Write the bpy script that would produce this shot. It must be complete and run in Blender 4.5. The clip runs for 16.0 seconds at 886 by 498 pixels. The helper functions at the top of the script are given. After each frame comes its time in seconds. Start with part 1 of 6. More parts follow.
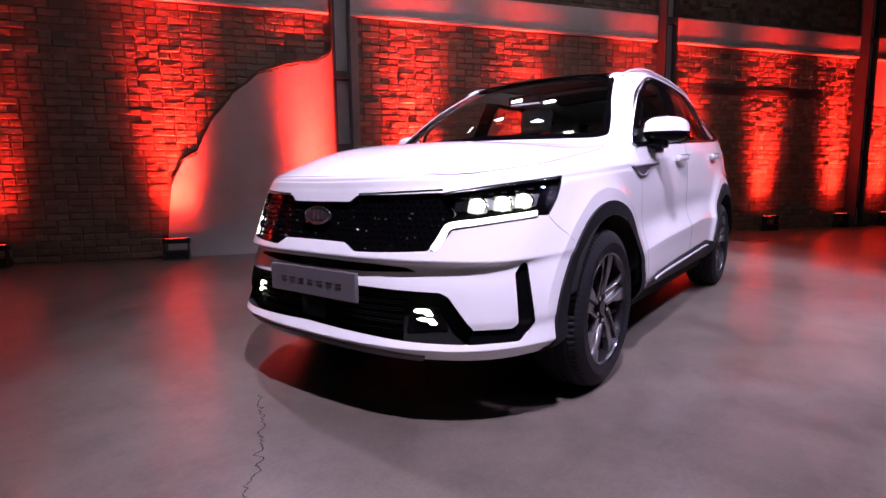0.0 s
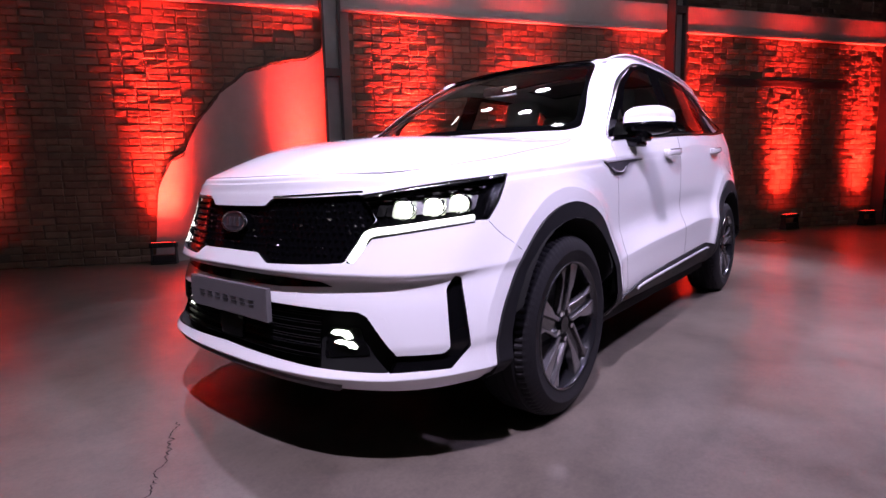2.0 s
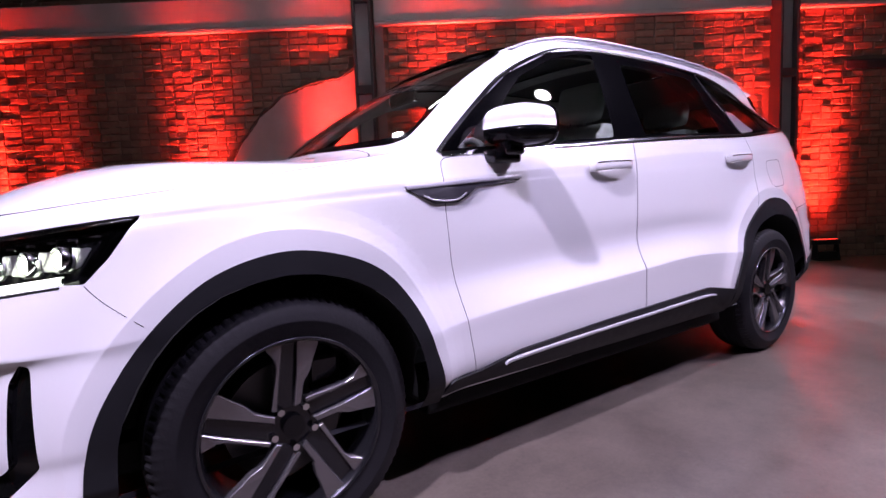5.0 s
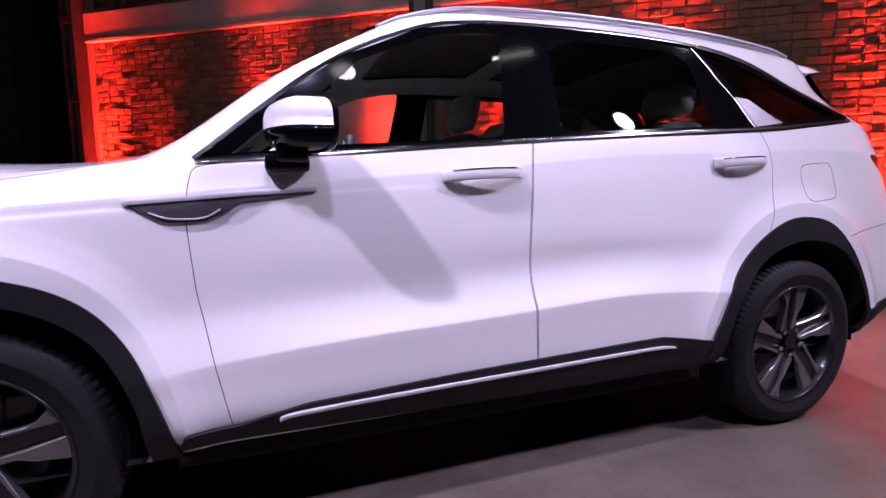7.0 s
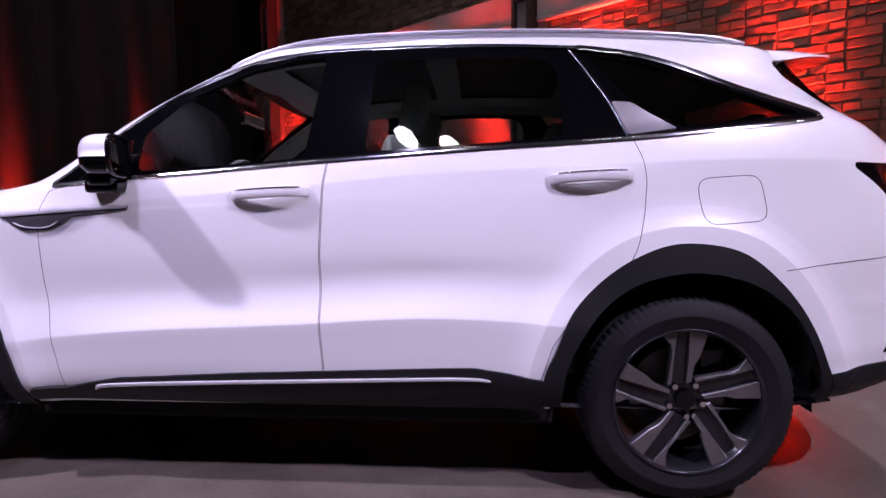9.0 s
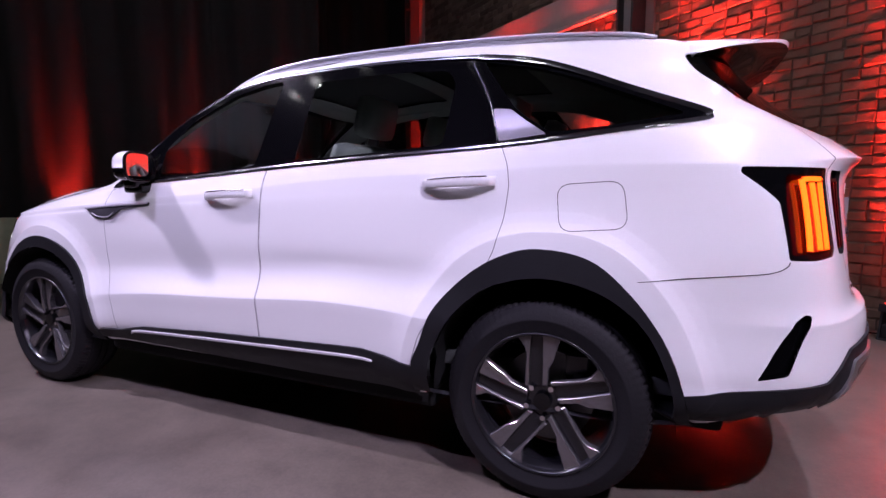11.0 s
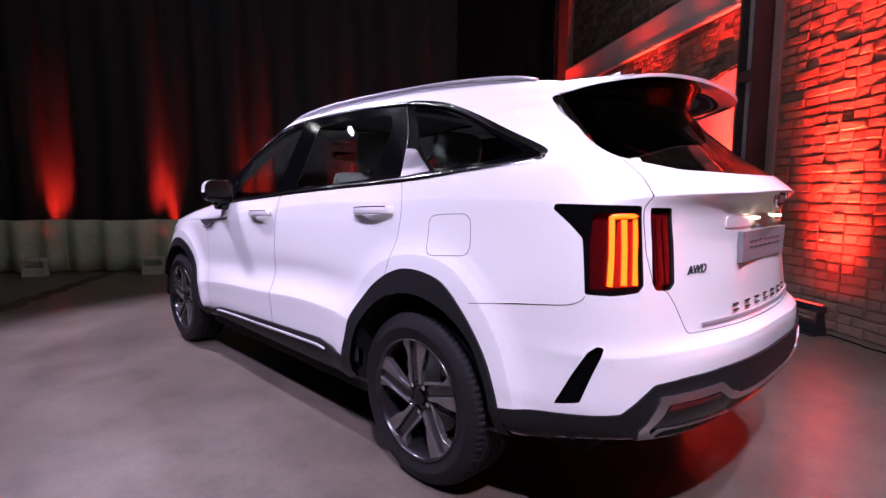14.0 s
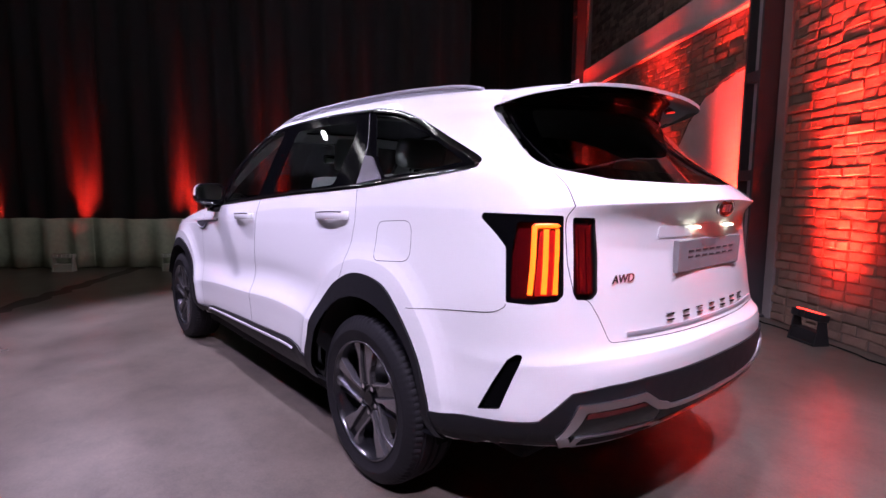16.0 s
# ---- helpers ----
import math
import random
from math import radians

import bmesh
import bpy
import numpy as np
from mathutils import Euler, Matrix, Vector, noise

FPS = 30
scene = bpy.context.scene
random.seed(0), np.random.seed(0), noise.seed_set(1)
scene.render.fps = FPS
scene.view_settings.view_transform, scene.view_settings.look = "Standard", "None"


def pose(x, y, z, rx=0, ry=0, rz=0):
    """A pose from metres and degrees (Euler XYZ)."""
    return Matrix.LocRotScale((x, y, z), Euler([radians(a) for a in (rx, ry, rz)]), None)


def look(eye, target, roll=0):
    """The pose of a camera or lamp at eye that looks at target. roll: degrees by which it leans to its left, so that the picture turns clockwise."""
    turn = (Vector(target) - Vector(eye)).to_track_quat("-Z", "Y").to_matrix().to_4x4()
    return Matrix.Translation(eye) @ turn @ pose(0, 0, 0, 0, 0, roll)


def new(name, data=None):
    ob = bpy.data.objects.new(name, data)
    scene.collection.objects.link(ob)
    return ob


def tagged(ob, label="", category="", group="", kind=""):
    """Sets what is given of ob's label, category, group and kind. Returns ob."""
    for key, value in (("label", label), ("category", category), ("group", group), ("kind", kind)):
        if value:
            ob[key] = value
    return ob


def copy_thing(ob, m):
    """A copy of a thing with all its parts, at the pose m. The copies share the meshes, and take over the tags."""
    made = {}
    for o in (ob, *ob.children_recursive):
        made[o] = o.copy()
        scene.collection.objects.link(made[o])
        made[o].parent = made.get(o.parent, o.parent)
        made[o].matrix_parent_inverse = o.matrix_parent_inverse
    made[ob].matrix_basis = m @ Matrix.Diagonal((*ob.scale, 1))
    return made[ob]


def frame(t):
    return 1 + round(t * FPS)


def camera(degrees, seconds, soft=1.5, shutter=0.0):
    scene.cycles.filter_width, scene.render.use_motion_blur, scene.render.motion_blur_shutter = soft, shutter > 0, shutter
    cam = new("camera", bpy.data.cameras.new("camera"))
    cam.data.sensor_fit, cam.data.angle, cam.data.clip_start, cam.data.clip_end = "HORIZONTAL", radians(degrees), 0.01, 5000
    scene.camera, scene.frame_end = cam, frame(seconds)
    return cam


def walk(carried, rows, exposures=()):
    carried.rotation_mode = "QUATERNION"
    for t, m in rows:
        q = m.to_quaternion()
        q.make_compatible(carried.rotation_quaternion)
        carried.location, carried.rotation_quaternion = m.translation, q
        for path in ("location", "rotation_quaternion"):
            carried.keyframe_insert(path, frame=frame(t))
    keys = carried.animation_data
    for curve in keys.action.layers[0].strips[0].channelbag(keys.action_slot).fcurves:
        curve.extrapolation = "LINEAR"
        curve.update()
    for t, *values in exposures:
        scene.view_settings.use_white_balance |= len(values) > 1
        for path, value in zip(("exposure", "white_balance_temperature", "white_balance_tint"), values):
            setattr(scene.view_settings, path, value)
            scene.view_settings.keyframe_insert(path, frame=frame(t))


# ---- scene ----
cam = camera(81.3, 16.0)
PATH = [
    (0, (-2.234, -1.716, 0.921), (-0.656, -0.514, 0.665), -0.6),
    (0.5, (-2.173, -1.731, 0.914), (-0.598, -0.525, 0.658), -0.8),
    (1, (-2.082, -1.746, 0.908), (-0.508, -0.539, 0.65), -0.9),
    (1.5, (-1.973, -1.77, 0.907), (-0.409, -0.55, 0.65), -1.0),
    (2, (-1.816, -1.796, 0.917), (-0.285, -0.535, 0.661), -1.2),
    (2.5, (-1.634, -1.829, 0.931), (-0.139, -0.524, 0.678), -1.2),
    (3, (-1.408, -1.888, 0.947), (0.041, -0.532, 0.699), -1.3),
    (3.5, (-1.19, -1.945, 0.968), (0.2, -0.529, 0.718), -1.1),
    (4, (-0.954, -2.013, 0.986), (0.363, -0.528, 0.739), -0.8),
    (4.5, (-0.711, -2.126, 0.975), (0.53, -0.573, 0.756), -1.6),
    (5, (-0.432, -2.256, 0.952), (0.713, -0.628, 0.762), -2.3),
    (7.5, (1.045, -2.473, 1.036), (1.55, -0.553, 0.792), -0.4),
    (8, (1.415, -2.577, 1.033), (1.713, -0.612, 0.808), -0.6),
    (8.5, (1.764, -2.645, 1.019), (1.842, -0.655, 0.831), -0.6),
    (9, (2.11, -2.66, 1.019), (1.978, -0.672, 0.85), -0.4),
    (11.3, (3.34, -2.597, 1.087), (2.439, -0.825, 0.866), 0.1),
    (11.5, (3.431, -2.582, 1.091), (2.469, -0.842, 0.878), 0.2),
    (12, (3.643, -2.527, 1.119), (2.544, -0.87, 0.906), 0.2),
    (12.5, (3.839, -2.447, 1.151), (2.631, -0.869, 0.931), -0.2),
    (13, (4.035, -2.36, 1.163), (2.73, -0.86, 0.943), 0.1),
    (13.5, (4.188, -2.307, 1.175), (2.796, -0.888, 0.955), -0.1),
    (14, (4.343, -2.249, 1.192), (2.913, -0.868, 0.972), 0.1),
    (14.5, (4.463, -2.181, 1.21), (3.018, -0.815, 0.994), 0.1),
    (15, (4.556, -2.099, 1.224), (3.086, -0.76, 1.004), 0.1),
    (15.5, (4.588, -2.051, 1.227), (3.092, -0.743, 1.005), 0.3),
    (16, (4.602, -2.028, 1.223), (3.09, -0.738, 1.001), 0.4),
]
walk(cam, [(t, look(eye, target, roll)) for t, eye, target, roll in PATH],
     [(0.0, 0.42), (3.0, 0.36), (5.0, 0.30), (7.5, 0.02), (9.0, 0.06), (11.5, 0.18), (13.0, 0.30), (16.0, 0.38)])

# ---- world and lamps ----
world = bpy.data.worlds.new("world")
scene.world = world
world.use_nodes = True
world.node_tree.nodes["Background"].inputs["Color"].default_value = (0.010, 0.008, 0.011, 1)
world.node_tree.nodes["Background"].inputs["Strength"].default_value = 1.0
scene.view_settings.exposure = 0.0

# The room frame: s runs along the brick wall, n points from it into the room.
WALL_ANGLE = radians(-35.5)
ALONG = Vector((math.cos(WALL_ANGLE), math.sin(WALL_ANGLE), 0))
INTO = Vector((math.sin(WALL_ANGLE), -math.cos(WALL_ANGLE), 0))
ORIGIN = Vector((0.89, 5.13, 0))
ROOM = Matrix.Translation(ORIGIN) @ Matrix.Rotation(WALL_ANGLE, 4, "Z")  # x = s, -y = into the room


def at_wall(s, n, z=0.0):
    return ORIGIN + ALONG * s + INTO * n + Vector((0, 0, z))


def spot(name, eye, target, watts, degrees, colour, radius=0.1, blend=0.4):
    data = bpy.data.lights.new(name, "SPOT")
    data.energy, data.color, data.spot_size, data.spot_blend, data.shadow_soft_size = watts, colour, radians(degrees), blend, radius
    ob = new(name, data)
    ob.matrix_world = look(eye, target)
    return ob


def beam(name, eye, target, watts, spread, wide, deep, colour):
    """A bar of narrow-beamed diodes."""
    data = bpy.data.lights.new(name, "AREA")
    data.shape, data.size, data.size_y = "RECTANGLE", wide, deep
    data.energy, data.color, data.spread = watts, colour, radians(spread)
    ob = new(name, data)
    way = (Vector(target) - Vector(eye)).normalized()
    across = Vector((-way.y, way.x, 0)).normalized()
    ob.matrix_world = Matrix.Translation(eye) @ Matrix((across, (-way).cross(across), -way)).transposed().to_4x4()
    return ob


# Stage lamps on the truss: eye, target, watts, cone.
WHITE = (0.945, 0.818, 1.172)
VIOLET = (0.86, 0.74, 1.36)
STAGE = [
    ((-1.95, -2.05, 5.2), (0.0, -0.5, 0.7), 1330, 54),
    ((5.6, -3.4, 5.2), (3.1, -0.5, 0.8), 1350, 50),
    ((1.02, -3.6, 5.2), (0.8, -1.1, 0.3), 360, 58),
    ((0.4, 3.4, 5.2), (0.9, -0.9, 0.3), 560, 54),
    ((3.2, 1.5, 5.2), (2.6, -1.4, 0.0), 350, 60),
    ((1.7, 1.3, 5.2), (1.4, -1.5, 0.0), 380, 60),
    ((5.2, 1.0, 5.2), (4.8, 0.3, 0.0), 560, 46),
    ((-6.0, -6.5, 5.2), (-4.6, -0.8, 0.3), 3300, 50),
]
for eye, target, watts, cone in STAGE:
    spot("stage_light", eye, target, watts, cone, VIOLET if watts in (360, 380) else WHITE, 0.07, 0.5)

# Red floor lamps along the wall.
RED = (1.0, 0.026, 0.014)
UPLIGHTS = [-2.62, -1.75, 0.15, 1.85, 3.27, 4.95, 7.05, 8.0, 9.8, 11.55, 12.75]
for s in UPLIGHTS:
    k = 0.18 if abs(s + 1.75) < 0.1 else 1.5 if s < -2 else 1.45 if abs(s - 3.27) < 0.1 else 1.0
    beam("wall_uplight", at_wall(s, 0.28, 0.325), at_wall(s, 0.0, 2.7), 37.5 * k, 26, 0.40, 0.08, RED)
    beam("wall_uplight", at_wall(s, 0.28, 0.328), at_wall(s, 0.0, 1.25), 14 * k, 40, 0.34, 0.08, RED)
    beam("wall_uplight", at_wall(s, 0.28, 0.330), at_wall(s, 0.0, 1.15), 7.5 * k, 62, 0.30, 0.08, RED)
    beam("wall_uplight", at_wall(s, 0.28, 0.331), at_wall(s, 0.0, 0.9), 1.1 * k, 150, 0.34, 0.08, RED)

# ---- materials ----
def material(name, colour=(0.5, 0.5, 0.5), rough=0.5, metal=0.0, coat=0.0, emit=0.0, emit_colour=None, spec=0.5):
    m = bpy.data.materials.new(name)
    m.use_nodes = True
    b = m.node_tree.nodes["Principled BSDF"]
    b.inputs["Base Color"].default_value = (*colour, 1)
    b.inputs["Roughness"].default_value = rough
    b.inputs["Metallic"].default_value = metal
    b.inputs["Coat Weight"].default_value = coat
    b.inputs["Coat Roughness"].default_value = 0.04
    b.inputs["Specular IOR Level"].default_value = spec
    if emit:
        b.inputs["Emission Color"].default_value = (*(emit_colour or colour), 1)
        b.inputs["Emission Strength"].default_value = emit
    return m


def nodes_of(m):
    t = m.node_tree
    return t.nodes, t.links, t.nodes["Principled BSDF"]


def noise_node(m, scale, detail=4.0, rough=0.55, stretch=None):
    n, l, b = nodes_of(m)
    tc = n.new("ShaderNodeTexCoord")
    no = n.new("ShaderNodeTexNoise")
    no.inputs["Scale"].default_value, no.inputs["Detail"].default_value, no.inputs["Roughness"].default_value = scale, detail, rough
    if stretch:
        mp = n.new("ShaderNodeMapping")
        mp.inputs["Scale"].default_value = stretch
        l.new(tc.outputs["Object"], mp.inputs["Vector"])
        l.new(mp.outputs["Vector"], no.inputs["Vector"])
    else:
        l.new(tc.outputs["Object"], no.inputs["Vector"])
    return no


def ramp(m, source, stops):
    n, l, b = nodes_of(m)
    r = n.new("ShaderNodeValToRGB")
    while len(r.color_ramp.elements) < len(stops):
        r.color_ramp.elements.new(0.5)
    for e, (p, c) in zip(r.color_ramp.elements, stops):
        e.position, e.color = p, (*c, 1) if len(c) == 3 else c
    l.new(source, r.inputs["Fac"])
    return r


def mix(m, fac, a, b_, kind="MIX"):
    n, l, b = nodes_of(m)
    x = n.new("ShaderNodeMix")
    x.data_type, x.blend_type = "RGBA", kind
    for sock, v in ((x.inputs["Factor"], fac), (x.inputs["A"], a), (x.inputs["B"], b_)):
        if hasattr(v, "links"):
            l.new(v, sock)
        elif isinstance(v, tuple):
            sock.default_value = (*v, 1)
        else:
            sock.default_value = v
    return x.outputs["Result"]


def bump(m, source, strength, distance, before=None):
    n, l, b = nodes_of(m)
    x = n.new("ShaderNodeBump")
    x.inputs["Strength"].default_value, x.inputs["Distance"].default_value = strength, distance
    l.new(source, x.inputs["Height"])
    if before:
        l.new(before, x.inputs["Normal"])
    l.new(x.outputs["Normal"], b.inputs["Normal"])
    return x.outputs["Normal"]


def grey(v):
    return (v, v, v)


def make_floor():
    m = material("worn_concrete", (0.3, 0.29, 0.28), 0.45, spec=0.5)
    n, l, b = nodes_of(m)
    big, mid, fine = noise_node(m, 0.7, 5), noise_node(m, 3.4, 12, 0.78), noise_node(m, 70.0, 6, 0.75)
    base = ramp(m, big.outputs["Fac"], [(0.3, (0.100, 0.081, 0.066)), (0.7, (0.146, 0.122, 0.100))]).outputs["Color"]
    blot = ramp(m, mid.outputs["Fac"], [(0.34, grey(0.50)), (0.50, grey(0.88)), (0.68, grey(1.22))]).outputs["Color"]
    speck = ramp(m, fine.outputs["Fac"], [(0.30, grey(0.62)), (0.60, grey(1.06))]).outputs["Color"]
    c = mix(m, 0.8, base, blot, "MULTIPLY")
    l.new(mix(m, 0.6, c, speck, "MULTIPLY"), b.inputs["Base Color"])
    r = ramp(m, big.outputs["Fac"], [(0.25, grey(0.25)), (0.75, grey(0.40))])
    l.new(r.outputs["Color"], b.inputs["Roughness"])
    v = bump(m, mid.outputs["Fac"], 0.06, 0.004)
    bump(m, fine.outputs["Fac"], 0.15, 0.002, v)
    return m


def make_brick(name, colour, spread):
    m = material(name, colour, 0.9)
    n, l, b = nodes_of(m)
    info, geo = n.new("ShaderNodeObjectInfo"), n.new("ShaderNodeNewGeometry")
    add = n.new("ShaderNodeMath")
    add.operation = "ADD"
    l.new(info.outputs["Random"], add.inputs[0])
    l.new(geo.outputs["Random Per Island"], add.inputs[1])
    fr = n.new("ShaderNodeMath")
    fr.operation = "FRACT"
    l.new(add.outputs[0], fr.inputs[0])
    tint = ramp(m, fr.outputs[0], [(0.0, tuple(c * (1 - spread) for c in colour)), (0.55, colour), (1.0, tuple(min(1, c * (1 + spread)) for c in colour))])
    no, fine = noise_node(m, 7.0, 6, 0.65), noise_node(m, 55.0, 5, 0.7)
    dirt = ramp(m, no.outputs["Fac"], [(0.30, grey(0.72)), (0.62, grey(1.08))]).outputs["Color"]
    l.new(mix(m, 0.75, tint.outputs["Color"], dirt, "MULTIPLY"), b.inputs["Base Color"])
    v = bump(m, no.outputs["Fac"], 0.6, 0.02)
    bump(m, fine.outputs["Fac"], 0.5, 0.006, v)
    return m


def make_plaster(name, colour, rough=0.85):
    m = material(name, colour, rough)
    n, l, b = nodes_of(m)
    no, fine = noise_node(m, 1.6, 6, 0.6), noise_node(m, 35.0, 5, 0.65)
    d = ramp(m, no.outputs["Fac"], [(0.3, grey(0.72)), (0.68, grey(1.0))]).outputs["Color"]
    l.new(mix(m, 0.9, colour, d, "MULTIPLY"), b.inputs["Base Color"])
    v = bump(m, no.outputs["Fac"], 0.3, 0.02)
    bump(m, fine.outputs["Fac"], 0.25, 0.003, v)
    return m


def make_speckled(name, colour, rough, size, depth, spec=0.5):
    m = material(name, colour, rough, spec=spec)
    n, l, b = nodes_of(m)
    no, big = noise_node(m, size, 4, 0.6), noise_node(m, size / 14, 4, 0.6)
    d = ramp(m, big.outputs["Fac"], [(0.3, grey(0.9)), (0.7, grey(1.1))]).outputs["Color"]
    l.new(mix(m, 1.0, colour, d, "MULTIPLY"), b.inputs["Base Color"])
    r = ramp(m, big.outputs["Fac"], [(0.3, grey(max(0.0, rough - 0.04))), (0.7, grey(min(1.0, rough + 0.04)))])
    l.new(r.outputs["Color"], b.inputs["Roughness"])
    bump(m, no.outputs["Fac"], 0.35, depth)
    return m


def make_paint():
    m = material("white_car_paint", (0.80, 0.795, 0.80), 0.32, 0.0, 1.0)
    n, l, b = nodes_of(m)
    flake = noise_node(m, 900.0, 2, 0.5)
    d = ramp(m, flake.outputs["Fac"], [(0.35, grey(0.95)), (0.65, grey(1.0))]).outputs["Color"]
    l.new(mix(m, 0.7, (0.80, 0.795, 0.80), d, "MULTIPLY"), b.inputs["Base Color"])
    return m


def make_glass(name, tint, rough=0.0, sheen=0.06):
    """Tinted pane: a thin sheet that lets part of the light straight through and mirrors the rest by its gloss."""
    m = bpy.data.materials.new(name)
    m.use_nodes = True
    n, l = m.node_tree.nodes, m.node_tree.links
    n.remove(n["Principled BSDF"])
    clear, gloss, mx = n.new("ShaderNodeBsdfTransparent"), n.new("ShaderNodeBsdfGlossy"), n.new("ShaderNodeMixShader")
    clear.inputs["Color"].default_value = (*tint, 1)
    gloss.inputs["Color"].default_value = (1, 1, 1, 1)
    gloss.inputs["Roughness"].default_value = rough
    slant, fifth, share = n.new("ShaderNodeLayerWeight"), n.new("ShaderNodeMath"), n.new("ShaderNodeMath")
    slant.inputs["Blend"].default_value = 0.5
    fifth.operation, share.operation = "POWER", "MULTIPLY_ADD"
    fifth.inputs[1].default_value, share.inputs[1].default_value, share.inputs[2].default_value = 5.0, 0.93, sheen
    l.new(slant.outputs["Facing"], fifth.inputs[0])
    l.new(fifth.outputs[0], share.inputs[0])
    l.new(share.outputs[0], mx.inputs[0])
    l.new(clear.outputs[0], mx.inputs[1])
    l.new(gloss.outputs[0], mx.inputs[2])
    l.new(mx.outputs[0], n["Material Output"].inputs["Surface"])
    return m


PAINT = make_paint()
FLOOR = make_floor()
BRICK = make_brick("old_brick", (0.24, 0.150, 0.112), 0.18)
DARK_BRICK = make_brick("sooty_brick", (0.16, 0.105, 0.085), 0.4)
MORTAR = make_plaster("old_mortar", (0.17, 0.120, 0.095))
PLASTER = make_plaster("grey_plaster", (0.50, 0.45, 0.44))
BROKEN = make_plaster("broken_plaster_edge", (0.10, 0.085, 0.075))
JOINT = make_plaster("tarry_joint", (0.060, 0.048, 0.040), 0.6)
# PLASTER darkened for the strips: their dimmer light is put into the colour.
STRIP = make_plaster("dim_plaster", (0.26, 0.22, 0.21))
STEEL = make_speckled("painted_steel", (0.045, 0.04, 0.045), 0.5, 90, 0.002)
WEB = make_speckled("grey_steel_web", (0.34, 0.31, 0.32), 0.55, 60, 0.002)
CLOTH = make_speckled("black_molton", (0.013, 0.012, 0.013), 0.95, 220, 0.002)
SKIRT = make_speckled("grey_green_cloth", (0.48, 0.53, 0.40), 0.95, 220, 0.002)
HOUSING = make_speckled("lamp_housing", (0.011, 0.011, 0.012), 0.5, 120, 0.001)
PALE_HOUSING = make_speckled("pale_lamp_housing", (0.50, 0.52, 0.45), 0.5, 120, 0.001)
CLADDING = make_speckled("grained_black_plastic", (0.010, 0.010, 0.0115), 0.55, 420, 0.0006, 0.22)
RUBBER = make_speckled("tyre_rubber", (0.011, 0.0105, 0.012), 0.66, 75, 0.004, 0.18)
GLOSS = material("gloss_black", (0.003, 0.003, 0.0035), 0.03, 0, 0.0, spec=0.4)
LINER = material("black_liner", (0.008, 0.008, 0.008), 0.85, spec=0.2)
CHROME = material("satin_chrome", (0.78, 0.78, 0.80), 0.12, 1.0)
SATIN = material("satin_silver", (0.48, 0.47, 0.49), 0.33, 1.0)
RAIL = material("silver_rail", (0.50, 0.49, 0.53), 0.36, 0.55)
BACK = make_glass("rear_privacy_glass", (0.20, 0.20, 0.20), 0.0, 0.022)
DARK_CHROME = material("dark_chrome", (0.16, 0.16, 0.17), 0.2, 1.0)
GUNMETAL = material("gunmetal_rim", (0.022, 0.022, 0.025), 0.22, 0.5, 0.5)
MACHINED = material("machined_rim_face", (0.24, 0.23, 0.235), 0.24, 0.8)
DISC = material("brake_disc", (0.12, 0.12, 0.12), 0.4, 0.8)
CUP = material("polished_cup", (0.66, 0.65, 0.68), 0.13, 0.85)
BRIGHT = material("bright_trim", (0.62, 0.61, 0.65), 0.28, 0.25)
VENT_GREY = material("vent_grey", (0.045, 0.043, 0.05), 0.4)
LAMP_LENS = material("stage_lamp_lens", (0.9, 0.9, 0.9), 0.3, emit=22, emit_colour=(0.98, 0.95, 1.0))
SKID = material("dull_silver", (0.20, 0.195, 0.205), 0.4, 0.7)
PILLAR = material("black_pillar_film", (0.002, 0.002, 0.0025), 0.08, spec=0.12)
FRONT_PLATE = material("dark_grey_plate", (0.12, 0.113, 0.118), 0.45)
PLATE = material("grey_plate", (0.20, 0.19, 0.195), 0.45)
INK = material("dark_lettering", (0.03, 0.03, 0.035), 0.35)
SEAT = make_speckled("grey_leather", (0.42, 0.44, 0.40), 0.5, 150, 0.001)
CABIN = make_speckled("dark_cabin_trim", (0.05, 0.054, 0.053), 0.6, 200, 0.001)
HEADLINER = make_speckled("pale_headliner", (0.32, 0.335, 0.31), 0.9, 200, 0.001)
GLASS = make_glass("tinted_glass", (0.84, 0.88, 0.86))
PRIVACY = make_glass("privacy_glass", (0.49, 0.53, 0.51))
SCREEN = make_glass("windscreen_glass", (0.86, 0.89, 0.87))
ROOF_TINT = make_glass("roof_glass_tint", (0.03, 0.03, 0.03))
CLEAR = make_glass("clear_cover", (0.88, 0.88, 0.88))
MIRROR = material("mirror_glass", (0.9, 0.9, 0.9), 0.02, 1.0)
LED = material("white_led", (0.9, 0.95, 0.85), 0.3, emit=10, emit_colour=(0.93, 1.0, 0.80))
DRL = material("daylight_strip", (0.9, 0.95, 0.85), 0.3, emit=2.2, emit_colour=(0.95, 1.0, 0.90))
RED_LENS = material("red_lens", (0.055, 0.0015, 0.003), 0.08, 0, 0.5)
RED_LED = material("orange_red_led", (0.8, 0.1, 0.01), 0.3, emit=3.2, emit_colour=(1.0, 0.115, 0.006))
# Weak emission standing in for the bars' light on the red lens.
RED_SPILL = material("red_led_spill", (0.3, 0.01, 0.008), 0.2, emit=0.06, emit_colour=(1.0, 0.012, 0.006))
RED_GLOW = material("red_lamp_lens", (0.5, 0.02, 0.02), 0.3, emit=6, emit_colour=(1.0, 0.03, 0.02))
TUBE = material("tube_light", (0.9, 0.9, 0.9), 0.3, emit=12, emit_colour=(1.0, 0.97, 0.98))
FIN_GREY = material("satin_grey", (0.26, 0.245, 0.27), 0.3, 0.7)
PLATE_LED = material("plate_led", (0.9, 0.95, 0.85), 0.3, emit=4.5, emit_colour=(1.0, 1.0, 0.78))
